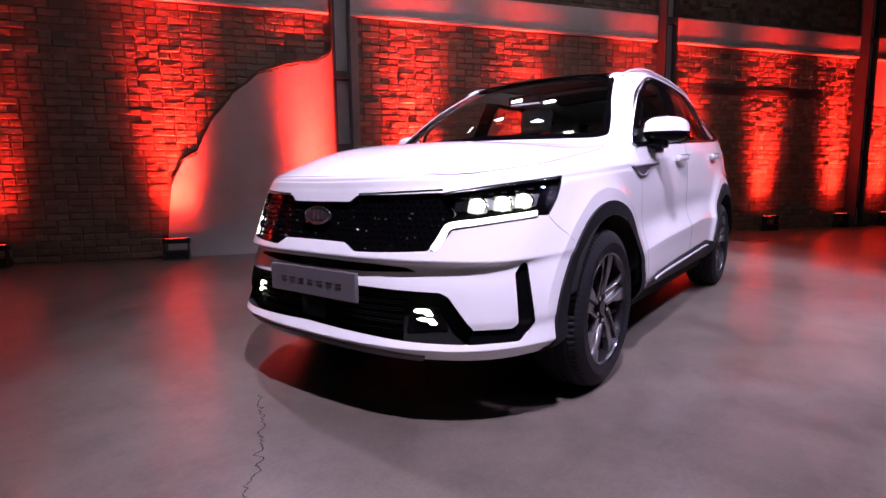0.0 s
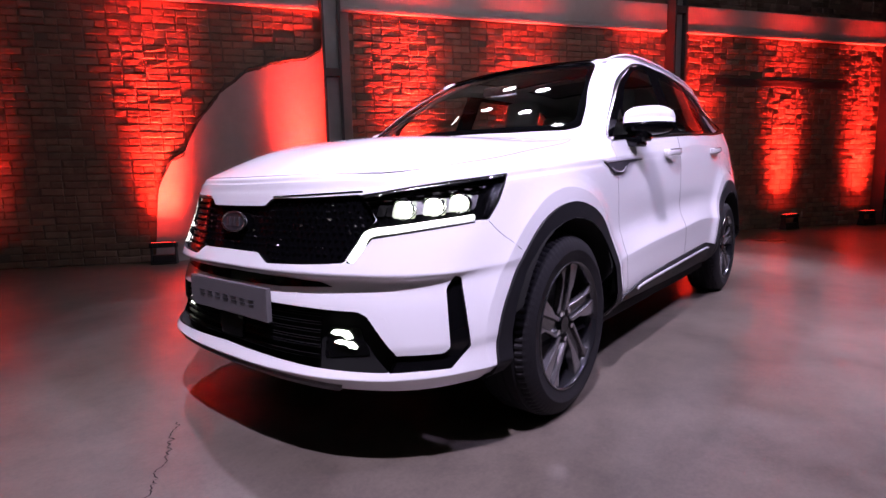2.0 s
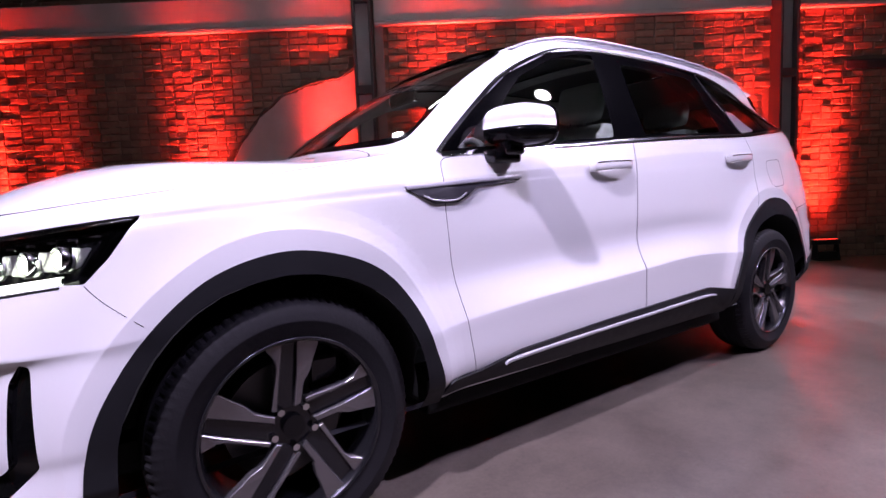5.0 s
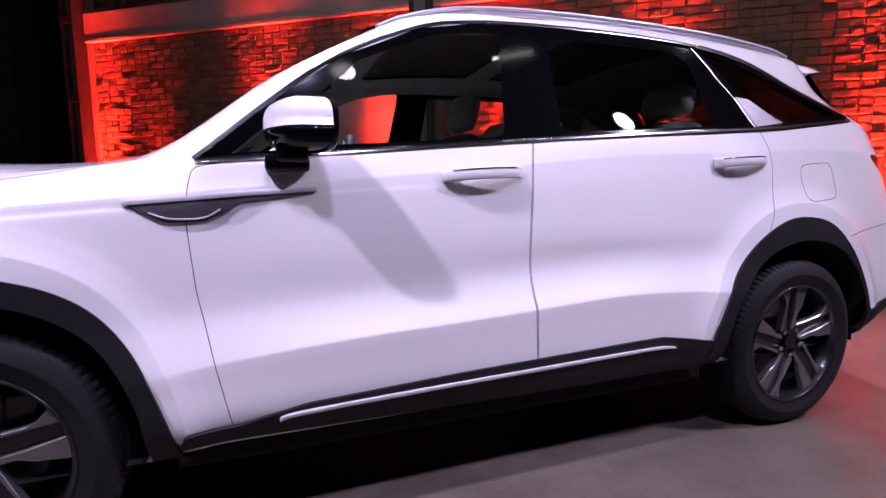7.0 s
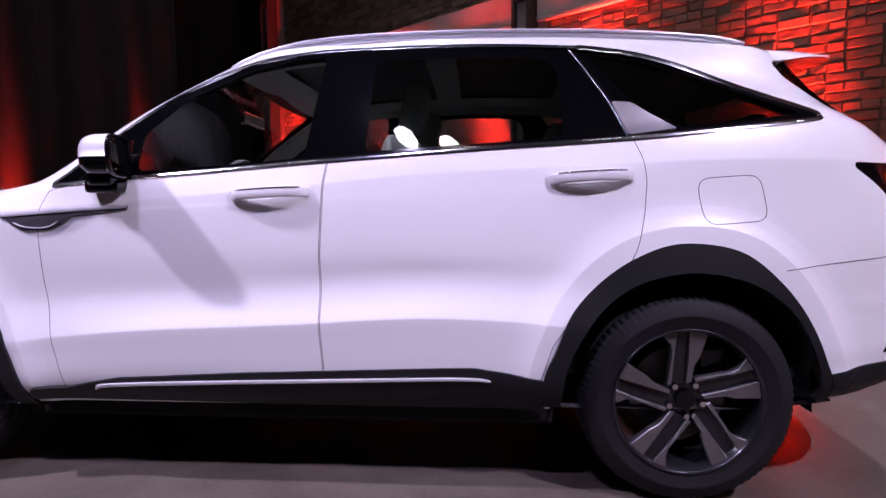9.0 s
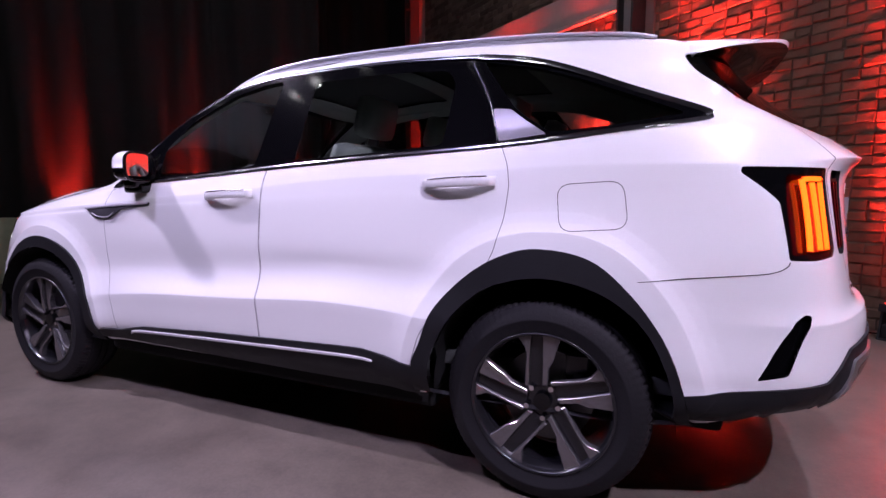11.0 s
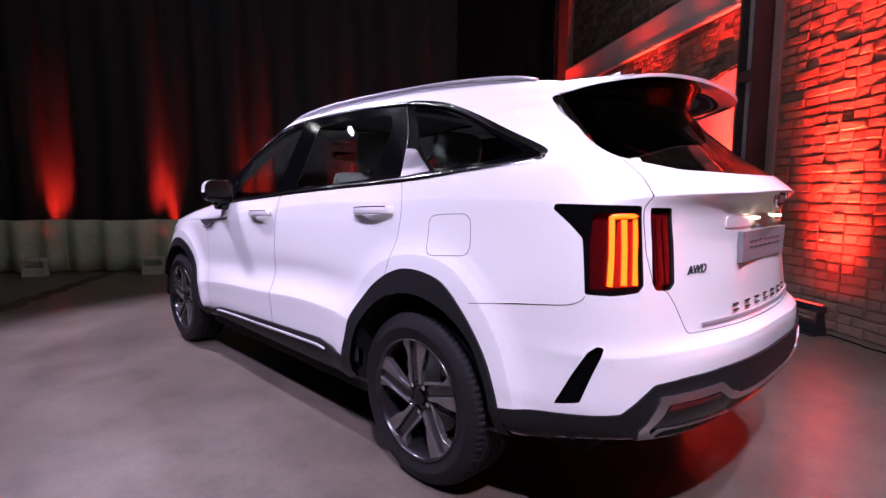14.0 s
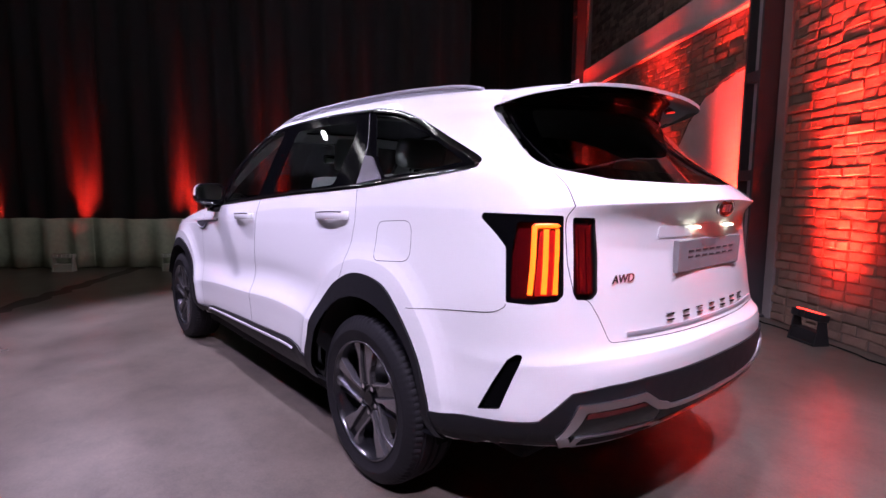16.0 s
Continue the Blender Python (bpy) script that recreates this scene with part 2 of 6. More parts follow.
SCALE = material("grille_scale", (0.0015, 0.0015, 0.002), 0.10, 0, 0, spec=0.08)
# Reflector bowl that emits a little, for the halo round each projector.
HALO_BOWL = material("halo_bowl", (0.6, 0.63, 0.55), 0.2, 0.6, emit=0.55, emit_colour=(0.90, 1.0, 0.78))
FOG_LED = material("fog_led", (0.9, 0.95, 0.85), 0.3, emit=4, emit_colour=(0.93, 1.0, 0.85))

# ---- mesh helpers ----
def mesh_object(name, bm, mat, smooth=False):
    me = bpy.data.meshes.new(name)
    bm.to_mesh(me)
    bm.free()
    for m in mat if isinstance(mat, (list, tuple)) else [mat]:
        me.materials.append(m)
    if smooth:
        me.polygons.foreach_set("use_smooth", [True] * len(me.polygons))
    return new(name, me)


def part(name, bm, mat, parent, label="", smooth=False):
    ob = mesh_object(name, bm, mat, smooth)
    ob.parent = parent
    if label:
        ob["label"] = label
    return ob


def box(bm, lo, hi, bevel=0.0, m=None):
    r = bmesh.ops.create_cube(bm, size=1.0)
    vs = r["verts"]
    c, s = (Vector(lo) + Vector(hi)) / 2, Vector(hi) - Vector(lo)
    for v in vs:
        v.co = Vector((v.co.x * s.x, v.co.y * s.y, v.co.z * s.z)) + c
    if bevel:
        es = list({e for v in vs for e in v.link_edges})
        out = bmesh.ops.bevel(bm, geom=es, offset=bevel, segments=2, affect="EDGES", profile=0.6)
        vs = list({v for f in out["faces"] for v in f.verts} | {v for v in vs if v.is_valid})
    if m is not None:
        bmesh.ops.transform(bm, matrix=m, verts=vs)
    return vs


def boxed(lo, hi, bevel=0.0, m=None):
    bm = bmesh.new()
    box(bm, lo, hi, bevel, m)
    return bm


def tube(bm, a, b, radius, seg=12):
    a, b = Vector(a), Vector(b)
    d = b - a
    r = bmesh.ops.create_cone(bm, cap_ends=True, segments=seg, radius1=radius, radius2=radius, depth=d.length)
    bmesh.ops.transform(bm, matrix=Matrix.Translation((a + b) / 2) @ d.to_track_quat("Z", "Y").to_matrix().to_4x4(), verts=r["verts"])


def sweep(bm, path, width, height, closed=False, up=Vector((0, 0, 1)), seg=8):
    """A rounded bar along a path of points."""
    rings, n = [], len(path)
    pts = [Vector(p) for p in path]
    for i, p in enumerate(pts):
        t = (pts[(i + 1) % n if closed else min(i + 1, n - 1)] - pts[i - 1 if closed or i else 0]).normalized()
        side = t.cross(up).normalized()
        top = side.cross(t)
        ring = []
        for k in range(seg):
            a = 2 * math.pi * k / seg
            ca, sa = math.cos(a), math.sin(a)
            ring.append(bm.verts.new(p + side * (math.copysign(abs(ca) ** 0.6, ca) * width / 2) + top * (math.copysign(abs(sa) ** 0.6, sa) * height / 2)))
        rings.append(ring)
    for i in range(n if closed else n - 1):
        a, b = rings[i], rings[(i + 1) % n]
        for k in range(seg):
            bm.faces.new((a[k], a[(k + 1) % seg], b[(k + 1) % seg], b[k]))
    if not closed:
        bm.faces.new(rings[0][::-1])
        bm.faces.new(rings[-1])


# ---- floor, walls, curtain ----
bm = bmesh.new()
bmesh.ops.create_grid(bm, x_segments=40, y_segments=40, size=16)
bmesh.ops.translate(bm, verts=bm.verts, vec=(2, -3, 0))
tagged(mesh_object("floor", bm, FLOOR), "worn grey concrete hall floor with stains", "floor", kind="structure")

# Hairline crack across the floor and the slab joint near the curtain.
def ribbon(bm, pts, half, z):
    prev = None
    for i, (x, y) in enumerate(pts):
        a, b = pts[max(i - 1, 0)], pts[min(i + 1, len(pts) - 1)]
        d = Vector((b[0] - a[0], b[1] - a[1], 0)).normalized()
        s = Vector((-d.y, d.x, 0)) * half * random.uniform(0.5, 1.4)
        now = (bm.verts.new(Vector((x, y, z)) + s), bm.verts.new(Vector((x, y, z)) - s))
        if prev:
            bm.faces.new((prev[0], prev[1], now[1], now[0]))
        prev = now


LEFT_END, RIGHT_END, TOP = -3.32, 15.5, 6.5


def wall_mesh(lo, hi, bevel=0.0):
    """A box in the room frame: s, n into the room, z."""
    bm = bmesh.new()
    box(bm, (lo[0], -hi[1], lo[2]), (hi[0], -lo[1], hi[2]), bevel, ROOM)
    return bm


north = tagged(mesh_object("wall_north", wall_mesh((LEFT_END, -0.5, 0), (RIGHT_END, -0.034, TOP)), MORTAR),
               "old sooty brick wall washed by red light", "wall", kind="structure")
tagged(mesh_object("ceiling", wall_mesh((-14, -1, TOP), (16, 14, TOP + 0.2)), CLOTH), "black unlit hall ceiling", "ceiling", kind="structure")
tagged(mesh_object("wall_south", wall_mesh((-14, 12.0, 0), (16, 12.3, TOP)), CLOTH), "dark wall behind the stage lamps", "wall", kind="structure")
tagged(mesh_object("wall_east", wall_mesh((RIGHT_END, -0.5, 0), (RIGHT_END + 0.3, 12.3, TOP)), DARK_BRICK), "dark brick end wall of the hall", "wall", kind="structure")
tagged(mesh_object("wall_west", wall_mesh((-8.0, -3.0, 0), (-7.8, 12.3, TOP)), CLOTH), "black drape closing the hall", "wall", kind="structure")

part("mortar_bed", wall_mesh((LEFT_END, -0.034, 0), (RIGHT_END, 0.023, 3.25)), MORTAR, north, "recessed mortar between the bricks")

COLUMNS = [-3.02, 2.28, 7.52, 12.08]
COURSE, PITCH = 0.085, 0.25


def plaster_top(s):
    """Height of the plaster's torn edge along the wall."""
    stops = [(0.0, 0.0), (0.04, 0.45), (0.10, 0.92), (0.27, 1.24), (0.42, 1.32), (0.60, 1.70), (0.90, 2.08), (1.22, 2.34), (1.6, 2.46), (1.95, 2.52), (2.12, 2.62), (2.2, 2.78), (2.3, 2.8)]
    for (a, za), (b, zb) in zip(stops, stops[1:]):
        if a <= s <= b:
            return za + (zb - za) * (s - a) / (b - a)
    return -1


def brick_mesh():
    """One worn brick with softened edges, its back open."""
    l, h, d, e = (PITCH - 0.009) / 2, (COURSE - 0.008) / 2, 0.042, 0.011
    ring = ((-1, -1), (0, -1), (1, -1), (1, 1), (0, 1), (-1, 1))
    vs = [(x * l, 0, z * h) for x, z in ring]
    vs += [(x * l, -d + e, z * h) for x, z in ring]
    vs += [(x * (l - e), -d, z * (h - e)) for x, z in ring]
    fs = [(12, 13, 16, 17), (13, 14, 15, 16)]
    for k in range(6):
        j = (k + 1) % 6
        fs += [(k, j, 6 + j, 6 + k), (6 + k, 6 + j, 12 + j, 12 + k)]
    return vs, fs


def worn(vs, rnd, amount=1.0):
    """The brick's points pushed about, as chipped and sanded down by age."""
    out = []
    dip = rnd.choice((0, 0, 0, 1, 1, 2)) * 0.0025 * amount
    for k, (x, y, z) in enumerate(vs):
        g = amount * (0.0 if k < 6 else 1.0)
        out.append((x + rnd.uniform(-0.007, 0.007) * g, y + rnd.uniform(-0.004, 0.004) * g + (dip if k > 11 else 0), z + rnd.uniform(-0.006, 0.006) * g))
    return out


def brick_places():
    rnd = random.Random(5)
    for row in range(int(TOP / COURSE)):
        z = (row + 0.5) * COURSE
        s = LEFT_END + 0.14 + (PITCH / 2 if row % 2 else 0)
        while s < RIGHT_END - 0.1:
            w = 0.5 if rnd.random() < (0.85 if row % 2 else 0.25) else 1.0
            rough = 0.45 + 1.1 * max(0.0, noise.noise((s * 0.6, z * 0.5, 3.0)) + 0.3)
            yield s + w * PITCH / 2 + rnd.uniform(-0.004, 0.004), z + rnd.uniform(-0.004, 0.004), rnd.uniform(-0.011, 0.006) * rough, rnd.uniform(-1.0, 1.0), w * rnd.uniform(0.95, 1.0), rnd.random()
            s += PITCH * w


BV, BF = brick_mesh()
chip = random.Random(21)
brick_kinds = []
for k in range(12):
    me = bpy.data.meshes.new("brick")
    me.from_pydata(worn(BV, chip), [], BF)
    me.materials.append(BRICK)
    brick_kinds.append(me)
far_v, far_f, up_v, up_f, near_bricks = [], [], [], [], []
for s, z, n, tilt, w, dice in brick_places():
    n = max(n, -0.009)
    if any(-0.16 < s - c < 0.20 for c in COLUMNS) or 3.16 < z < 3.6 or z < plaster_top(s) - 0.02 or s < LEFT_END + 0.42:
        continue
    if 8.35 < s < 11.2 and 2.38 < z < 2.52:
        continue
    if dice < 0.006:
        continue
    if 2.62 < s < 4.35 and 0.1 < z < 3.16 and len(near_bricks) < 300:
        near_bricks.append((s, z, n, tilt, w))
        continue
    m = ROOM @ Matrix.Translation((s, -n if z < 3.3 else 0.06 - n, z)) @ Matrix.Rotation(radians(tilt), 4, "Y") @ Matrix.Diagonal((w, 1, 1, 1))
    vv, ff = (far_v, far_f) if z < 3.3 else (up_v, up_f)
    k = len(vv)
    vv += [m @ Vector(v) for v in worn(BV, chip)]
    ff += [tuple(i + k for i in f) for f in BF]
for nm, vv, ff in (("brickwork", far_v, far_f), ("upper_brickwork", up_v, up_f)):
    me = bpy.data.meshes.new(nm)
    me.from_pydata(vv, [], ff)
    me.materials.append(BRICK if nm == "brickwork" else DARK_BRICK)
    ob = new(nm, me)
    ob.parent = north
    tagged(ob, kind="stuff")

# Plaster patch with a torn, crumbling upper edge.
bm = bmesh.new()
prev = None
for i in range(116):
    s = 0.0 + i * 0.02
    z = max(0.02, plaster_top(s) + 0.035 * noise.noise((s * 7, 1, 1)) + 0.02 * noise.noise((s * 23, 4, 1)))
    a = [bm.verts.new(at_wall(s, n, q)) for n, q in ((0.0, 0.0), (0.062, 0.0), (0.062, z), (0.035, z + 0.012), (0.0, z + 0.02))]
    if prev:
        for k in range(4):
            bm.faces.new((prev[k], prev[k + 1], a[k + 1], a[k]))
    prev = a
part("plaster_patch", bm, PLASTER, north, "pale plaster remnant with a torn edge")
bm = bmesh.new()
prev = None
for i in range(116):
    s = -0.02 + i * 0.02
    z0 = max(0.0, plaster_top(max(s, 0)))
    wide = 0.05 + 0.05 * (0.5 + noise.noise((s * 4, 9, 2)))
    a = [bm.verts.new(at_wall(s, 0.05, z0)), bm.verts.new(at_wall(s, 0.068, z0 + wide * 0.4 + 0.03 * noise.noise((s * 15, 3, 2)))), bm.verts.new(at_wall(s, 0.03, z0 + wide + 0.03 * noise.noise((s * 11, 5, 2))))]
    if prev:
        for k in range(2):
            bm.faces.new((prev[k], prev[k + 1], a[k + 1], a[k]))
    prev = a
part("broken_edge", bm, BROKEN, north, "dark crumbled plaster edge")

# Plaster band, ledge and pilaster strips.
for a, b in zip(COLUMNS, COLUMNS[1:] + [RIGHT_END]):
    part("plaster_band", wall_mesh((a + 0.14, -0.02, 3.20), (b - 0.14, 0.09, 3.56), 0.012), PLASTER, north, "smooth plaster band across the bay")
    part("ledge", wall_mesh((a + 0.14, -0.02, 3.155), (b - 0.14, 0.096, 3.20), 0.008), PLASTER, north)
part("bricked_lintel", wall_mesh((8.36, -0.02, 2.39), (11.15, 0.045, 2.51), 0.01), STEEL, north, "dark iron lintel let into the bricks")
for c in COLUMNS:
    part("pilaster_strip", wall_mesh((c + 0.13, -0.02, 0), (c + 0.24, 0.055, TOP), 0.008), STRIP, north, "narrow plaster strip beside the column")
part("pilaster_strip", wall_mesh((LEFT_END, -0.02, 0), (LEFT_END + 0.18, 0.10, TOP), 0.01), PLASTER, north, "plastered wall end")
part("bay_panel", wall_mesh((12.45, -0.02, 2.32), (14.8, 0.05, 3.16), 0.01), PLASTER, north, "bare plaster field above brick")

# Steel columns: two flanges, a paler web and batten plates.
for c in COLUMNS:
    col = tagged(new("steel_column"), "dark riveted steel column with a pale web", "column", "wall columns")
    for off in (-0.115, 0.085):
        part("flange", wall_mesh((c + off, 0.0, 0), (c + off + 0.03, 0.24, TOP), 0.003), STEEL, col)
    part("web", wall_mesh((c - 0.085, 0.13, 0), (c + 0.085, 0.15, TOP)), WEB, col, "pale grey painted web")
    for z in (0.35, 1.35, 2.3, 3.4, 4.6):
        part("batten_plate", wall_mesh((c - 0.11, 0.155, z), (c + 0.11, 0.235, z + 0.10), 0.004), STEEL, col)
    part("foot_plate", wall_mesh((c - 0.17, 0.0, 0), (c + 0.17, 0.30, 0.025), 0.004), STEEL, col)

# Floor lamps at the wall.
def floor_lamp(s, n, facing, housing, lens, label, group):
    lamp = tagged(new("floor_uplight"), label, "stage light", group)
    m = Matrix.Translation(at_wall(s, n)) @ Matrix.Rotation(facing, 4, "Z") @ Matrix.Scale(0.84, 4)
    for x in (-0.16, 0.16):
        bm = bmesh.new()
        side = [[bm.verts.new(m @ Vector((x + e, y, z))) for y, z in ((-0.085, 0.0), (0.085, 0.0), (0.055, 0.13), (0.035, 0.26), (-0.035, 0.26), (-0.055, 0.13))] for e in (-0.008, 0.008)]
        bm.faces.new(side[0])
        bm.faces.new(side[1][::-1])
        for k in range(6):
            bm.faces.new((side[0][k], side[1][k], side[1][(k + 1) % 6], side[0][(k + 1) % 6]))
        bmesh.ops.recalc_face_normals(bm, faces=bm.faces)
        part("bracket", bm, housing, lamp)
    part("foot", boxed((-0.165, -0.09, 0.0), (0.165, 0.09, 0.016), 0.005, m), housing, lamp)
    part("battery_box", boxed((-0.150, -0.06, 0.016), (0.150, 0.06, 0.135), 0.012, m), housing, lamp)
    tilt = m @ Matrix.Translation((0, 0, 0.275)) @ Matrix.Rotation(radians(-8), 4, "X")
    part("housing", boxed((-0.185, -0.055, -0.04), (0.185, 0.055, 0.035), 0.014, tilt), housing, lamp)
    for k in range(5):
        part("cooling_fin", boxed((-0.14 + 0.07 * k - 0.004, -0.066, -0.032), (-0.14 + 0.07 * k + 0.004, -0.054, 0.026), 0.0, tilt), housing, lamp)
    for k in range(8):
        part("diode", boxed((-0.140 + 0.04 * k - 0.014, -0.025, 0.034), (-0.140 + 0.04 * k + 0.014, 0.025, 0.040), 0.003, tilt), lens, lamp, "glowing red diode lens" if lens == RED_GLOW else "dark red diode lens")
    return lamp


for s in UPLIGHTS:
    floor_lamp(s, 0.28, WALL_ANGLE, HOUSING, RED_GLOW, "black floor lamp washing the brick wall red", "wall lamps")

# Curtain: black folds above a grey-green skirt, in front of a second black drape.
CUR0, CUR_ANGLE = Vector((-4.18, -0.19, 0)), radians(54.5)
CUR_ALONG = Vector((math.cos(CUR_ANGLE), math.sin(CUR_ANGLE), 0))
CUR_BACK = Vector((-math.sin(CUR_ANGLE), math.cos(CUR_ANGLE), 0))


def fold(u, z, k):
    return 0.055 * math.sin(u * 15 + 2.0 * noise.noise((u * 0.9, k, 0))) + 0.05 * noise.noise((u * 3.1, z * 0.25, k)) + 0.02 * noise.noise((u * 9, z * 0.8, k + 5))


def drape(name, start, end, u0, u1, z0, z1, back, k, mat, label, step=0.03):
    whole = tagged(new(name), label, "curtain")
    count = round((u1 - u0) / 1.45)
    for c in range(count):
        drape_panel(whole, start, end, u0 + (u1 - u0) * c / count, u0 + (u1 - u0) * (c + 1) / count + 0.04, z0, z1, back - 0.006 * (c % 2), k, mat, step)
    return whole


def drape_panel(whole, start, end, u0, u1, z0, z1, back, k, mat, step):
    """One width of cloth, overlapping the next."""
    nu, nz = int((u1 - u0) / step), max(2, int((z1(0) - z0) / 0.22))
    verts, faces = [], []
    for i in range(nu + 1):
        u = u0 + (u1 - u0) * i / nu
        for j in range(nz + 1):
            z = z0 + (z1(u) - z0) * j / nz
            verts.append(start + end * u + CUR_BACK * (back + fold(u, z, k)) + Vector((0, 0, z)))
    for i in range(nu):
        for j in range(nz):
            a = i * (nz + 1) + j
            faces.append((a, a + nz + 1, a + nz + 2, a + 1))
    me = bpy.data.meshes.new("cloth_panel")
    me.from_pydata(verts, [], faces)
    me.materials.append(mat)
    me.polygons.foreach_set("use_smooth", [True] * len(faces))
    ob = new("cloth_panel", me)
    ob.parent = whole
    sol = ob.modifiers.new("thickness", "SOLIDIFY")
    sol.thickness = 0.004


drape("stage_curtain", CUR0, CUR_ALONG, -7.0, 4.75, 0.01, lambda u: 6.4, 0.50, 2.0, CLOTH, "tall black stage curtain in deep folds with red streaks")
drape("curtain_skirt", CUR0, CUR_ALONG, -7.0, 3.2, 0.01, lambda u: 0.77 + 0.03 * noise.noise((u * 1.3, 2, 2)), 0.20, 7.0, SKIRT, "pale grey-green cloth skirt along the curtain's foot")
drape("back_drape", CUR0 + CUR_BACK * 3.2, CUR_ALONG, 0.0, 13.0, 0.01, lambda u: 6.4, 0.0, 4.0, CLOTH, "black backdrop drape behind the stage curtain", 0.06)

STREAKS = [-4.1, -2.75, -1.35, 0.21, 1.57, 2.95, 4.33]
for u in STREAKS:
    p = CUR0 + CUR_ALONG * u - CUR_BACK * 0.16
    lamp = floor_lamp(0, 0, 0, PALE_HOUSING, RED_LENS, "pale metal floor lamp at the curtain's foot", "curtain lamps")
    lamp.matrix_world = Matrix.Translation(p) @ Matrix.Rotation(CUR_ANGLE, 4, "Z") @ Matrix.Translation(-at_wall(0, 0))
    q = p + CUR_BACK * 0.50
    beam("curtain_uplight", q + Vector((0, 0, 0.40)), q + CUR_BACK * 0.24 + Vector((0, 0, 1.6)), 9, 18, 0.32, 0.06, RED)
    beam("curtain_uplight", p + Vector((0, 0, 0.36)), p + CUR_BACK * 0.38 + Vector((0, 0, 0.9)), 0.12, 60, 0.13, 0.06, RED)


# Stage lamps under the ceiling, and the light bars between them.
def stage_lamp(eye, target, size=1.0):
    lamp = tagged(new("stage_lamp"), "black stage spotlight hanging under the ceiling", "spotlight", "stage lamps")
    m = look(eye, target) @ Matrix.Diagonal((size, size, size, 1))
    bm = bmesh.new()
    lathe_pts = [(0.155, 0.155), (0.160, 0.20), (0.14, 0.40), (0.08, 0.46)]
    rings = [[bm.verts.new(m @ Vector((r * math.cos(2 * math.pi * k / 20), r * math.sin(2 * math.pi * k / 20), z))) for k in range(20)] for r, z in lathe_pts]
    for a, b in zip(rings, rings[1:]):
        for k in range(20):
            bm.faces.new((a[k], a[(k + 1) % 20], b[(k + 1) % 20], b[k]))
    bm.faces.new(rings[-1])
    part("housing", bm, HOUSING, lamp)
    bm = bmesh.new()
    dome = [[bm.verts.new(m @ Vector((r * math.cos(2 * math.pi * k / 20), r * math.sin(2 * math.pi * k / 20), z))) for k in range(20)] for r, z in ((0.148, 0.165), (0.125, 0.115), (0.07, 0.085))]
    for a, b in zip(dome, dome[1:]):
        for k in range(20):
            bm.faces.new((a[k], a[(k + 1) % 20], b[(k + 1) % 20], b[k]))
    bm.faces.new(dome[-1])
    bmesh.ops.recalc_face_normals(bm, faces=bm.faces)
    part("lens", bm, LAMP_LENS, lamp, "glowing white lamp lens")
    bm = bmesh.new()
    tube(bm, Vector(eye) + Vector((0, 0, 0.22)), Vector((eye[0], eye[1], TOP)), 0.02, 8)
    part("drop_rod", bm, STEEL, lamp)


for eye, target, watts, cone in STAGE:
    stage_lamp(eye, target)
for eye, size in (((1.62, -3.55, 5.25), 1.0), ((6.4, -1.4, 5.25), 0.6), ((3.8, 2.6, 5.25), 1.0), ((2.3, 2.5, 5.25), 1.0), ((0.86, 0.4, 5.25), 0.8), ((1.31, -2.0, 5.25), 0.3), ((-1.32, -2.62, 5.25), 0.5), ((-0.35, -2.3, 5.25), 0.4), ((1.95, -1.8, 5.25), 0.3), ((-1.9, -2.85, 5.25), 0.4), ((-3.8, -2.8, 5.25), 0.45), ((-5.3, -2.75, 5.25), 0.5)):
    stage_lamp(eye, (2.0, -0.2, 0.5), size)
for x, y, turn, size in ((3.7, -2.75, 28, 1), (1.9, 3.3, 0, 1)):
    bar = tagged(new("light_bar_fixture"), "white tube lamp hanging under the ceiling", "tube lamp", "tube lamps")
    m = pose(x, y, 5.25, 0, 0, turn) @ Matrix.Diagonal((size, 1, 1, 1))
    part("tray", boxed((-0.32, -0.06, 0.03), (0.32, 0.06, 0.08), 0.008, m), HOUSING, bar)
    part("tube", boxed((-0.30, -0.035, 0.0), (0.30, 0.035, 0.03), 0.012, m), TUBE, bar, "glowing white tube")
    for q in (-0.16, 0.16):
        part("hanger", boxed((q - 0.006, -0.006, 0.08), (q + 0.006, 0.006, TOP - 5.25), 0.0, m), STEEL, bar)

# ---- the car: x runs rearward from the front axle, y to its right side, z up ----
from mathutils.bvhtree import BVHTree

CAR_LABEL = "white five-door family SUV with black cladding, parked with its lights on"
car = tagged(new("car"), CAR_LABEL, "car")
WB = 2.815

# Columns of the body net: four across the nose, the corner, nine along the flank, the rear corner, three across the tail.
NOSE_Y = (0.0, -0.30, -0.55, -0.75)
FLANK_X = (0.0, 0.45, 0.90, 1.45, 1.95, 2.45, 2.90, 3.28)
TAIL_Y = (-0.62, -0.32, 0.0)
Z_COLS = (0, 3, 4, 5, 7, 9, 11, 12, 13, 14, 16)


def level(nose, corner, flank, rear_corner, tail, zs):
    """One ring of the net: nose x's, front corner (x, y), flank y's, rear corner (x, y), tail x's, heights at Z_COLS."""
    pts = [(x, y) for x, y in zip(nose, NOSE_Y)] + [corner]
    pts += [(x, y) for x, y in zip(FLANK_X, flank)] + [rear_corner] + [(x, y) for x, y in zip(tail, TAIL_Y)]
    return [(x, y, float(np.interp(i, Z_COLS, zs))) for i, (x, y) in enumerate(pts)]


def free_level(*nodes):
    """A ring of the upper body given node by node: column, x, y, z; those between are interpolated."""
    c = [n[0] for n in nodes]
    return [tuple(float(np.interp(i, c, [n[k] for n in nodes])) for k in (1, 2, 3)) for i in range(17)]


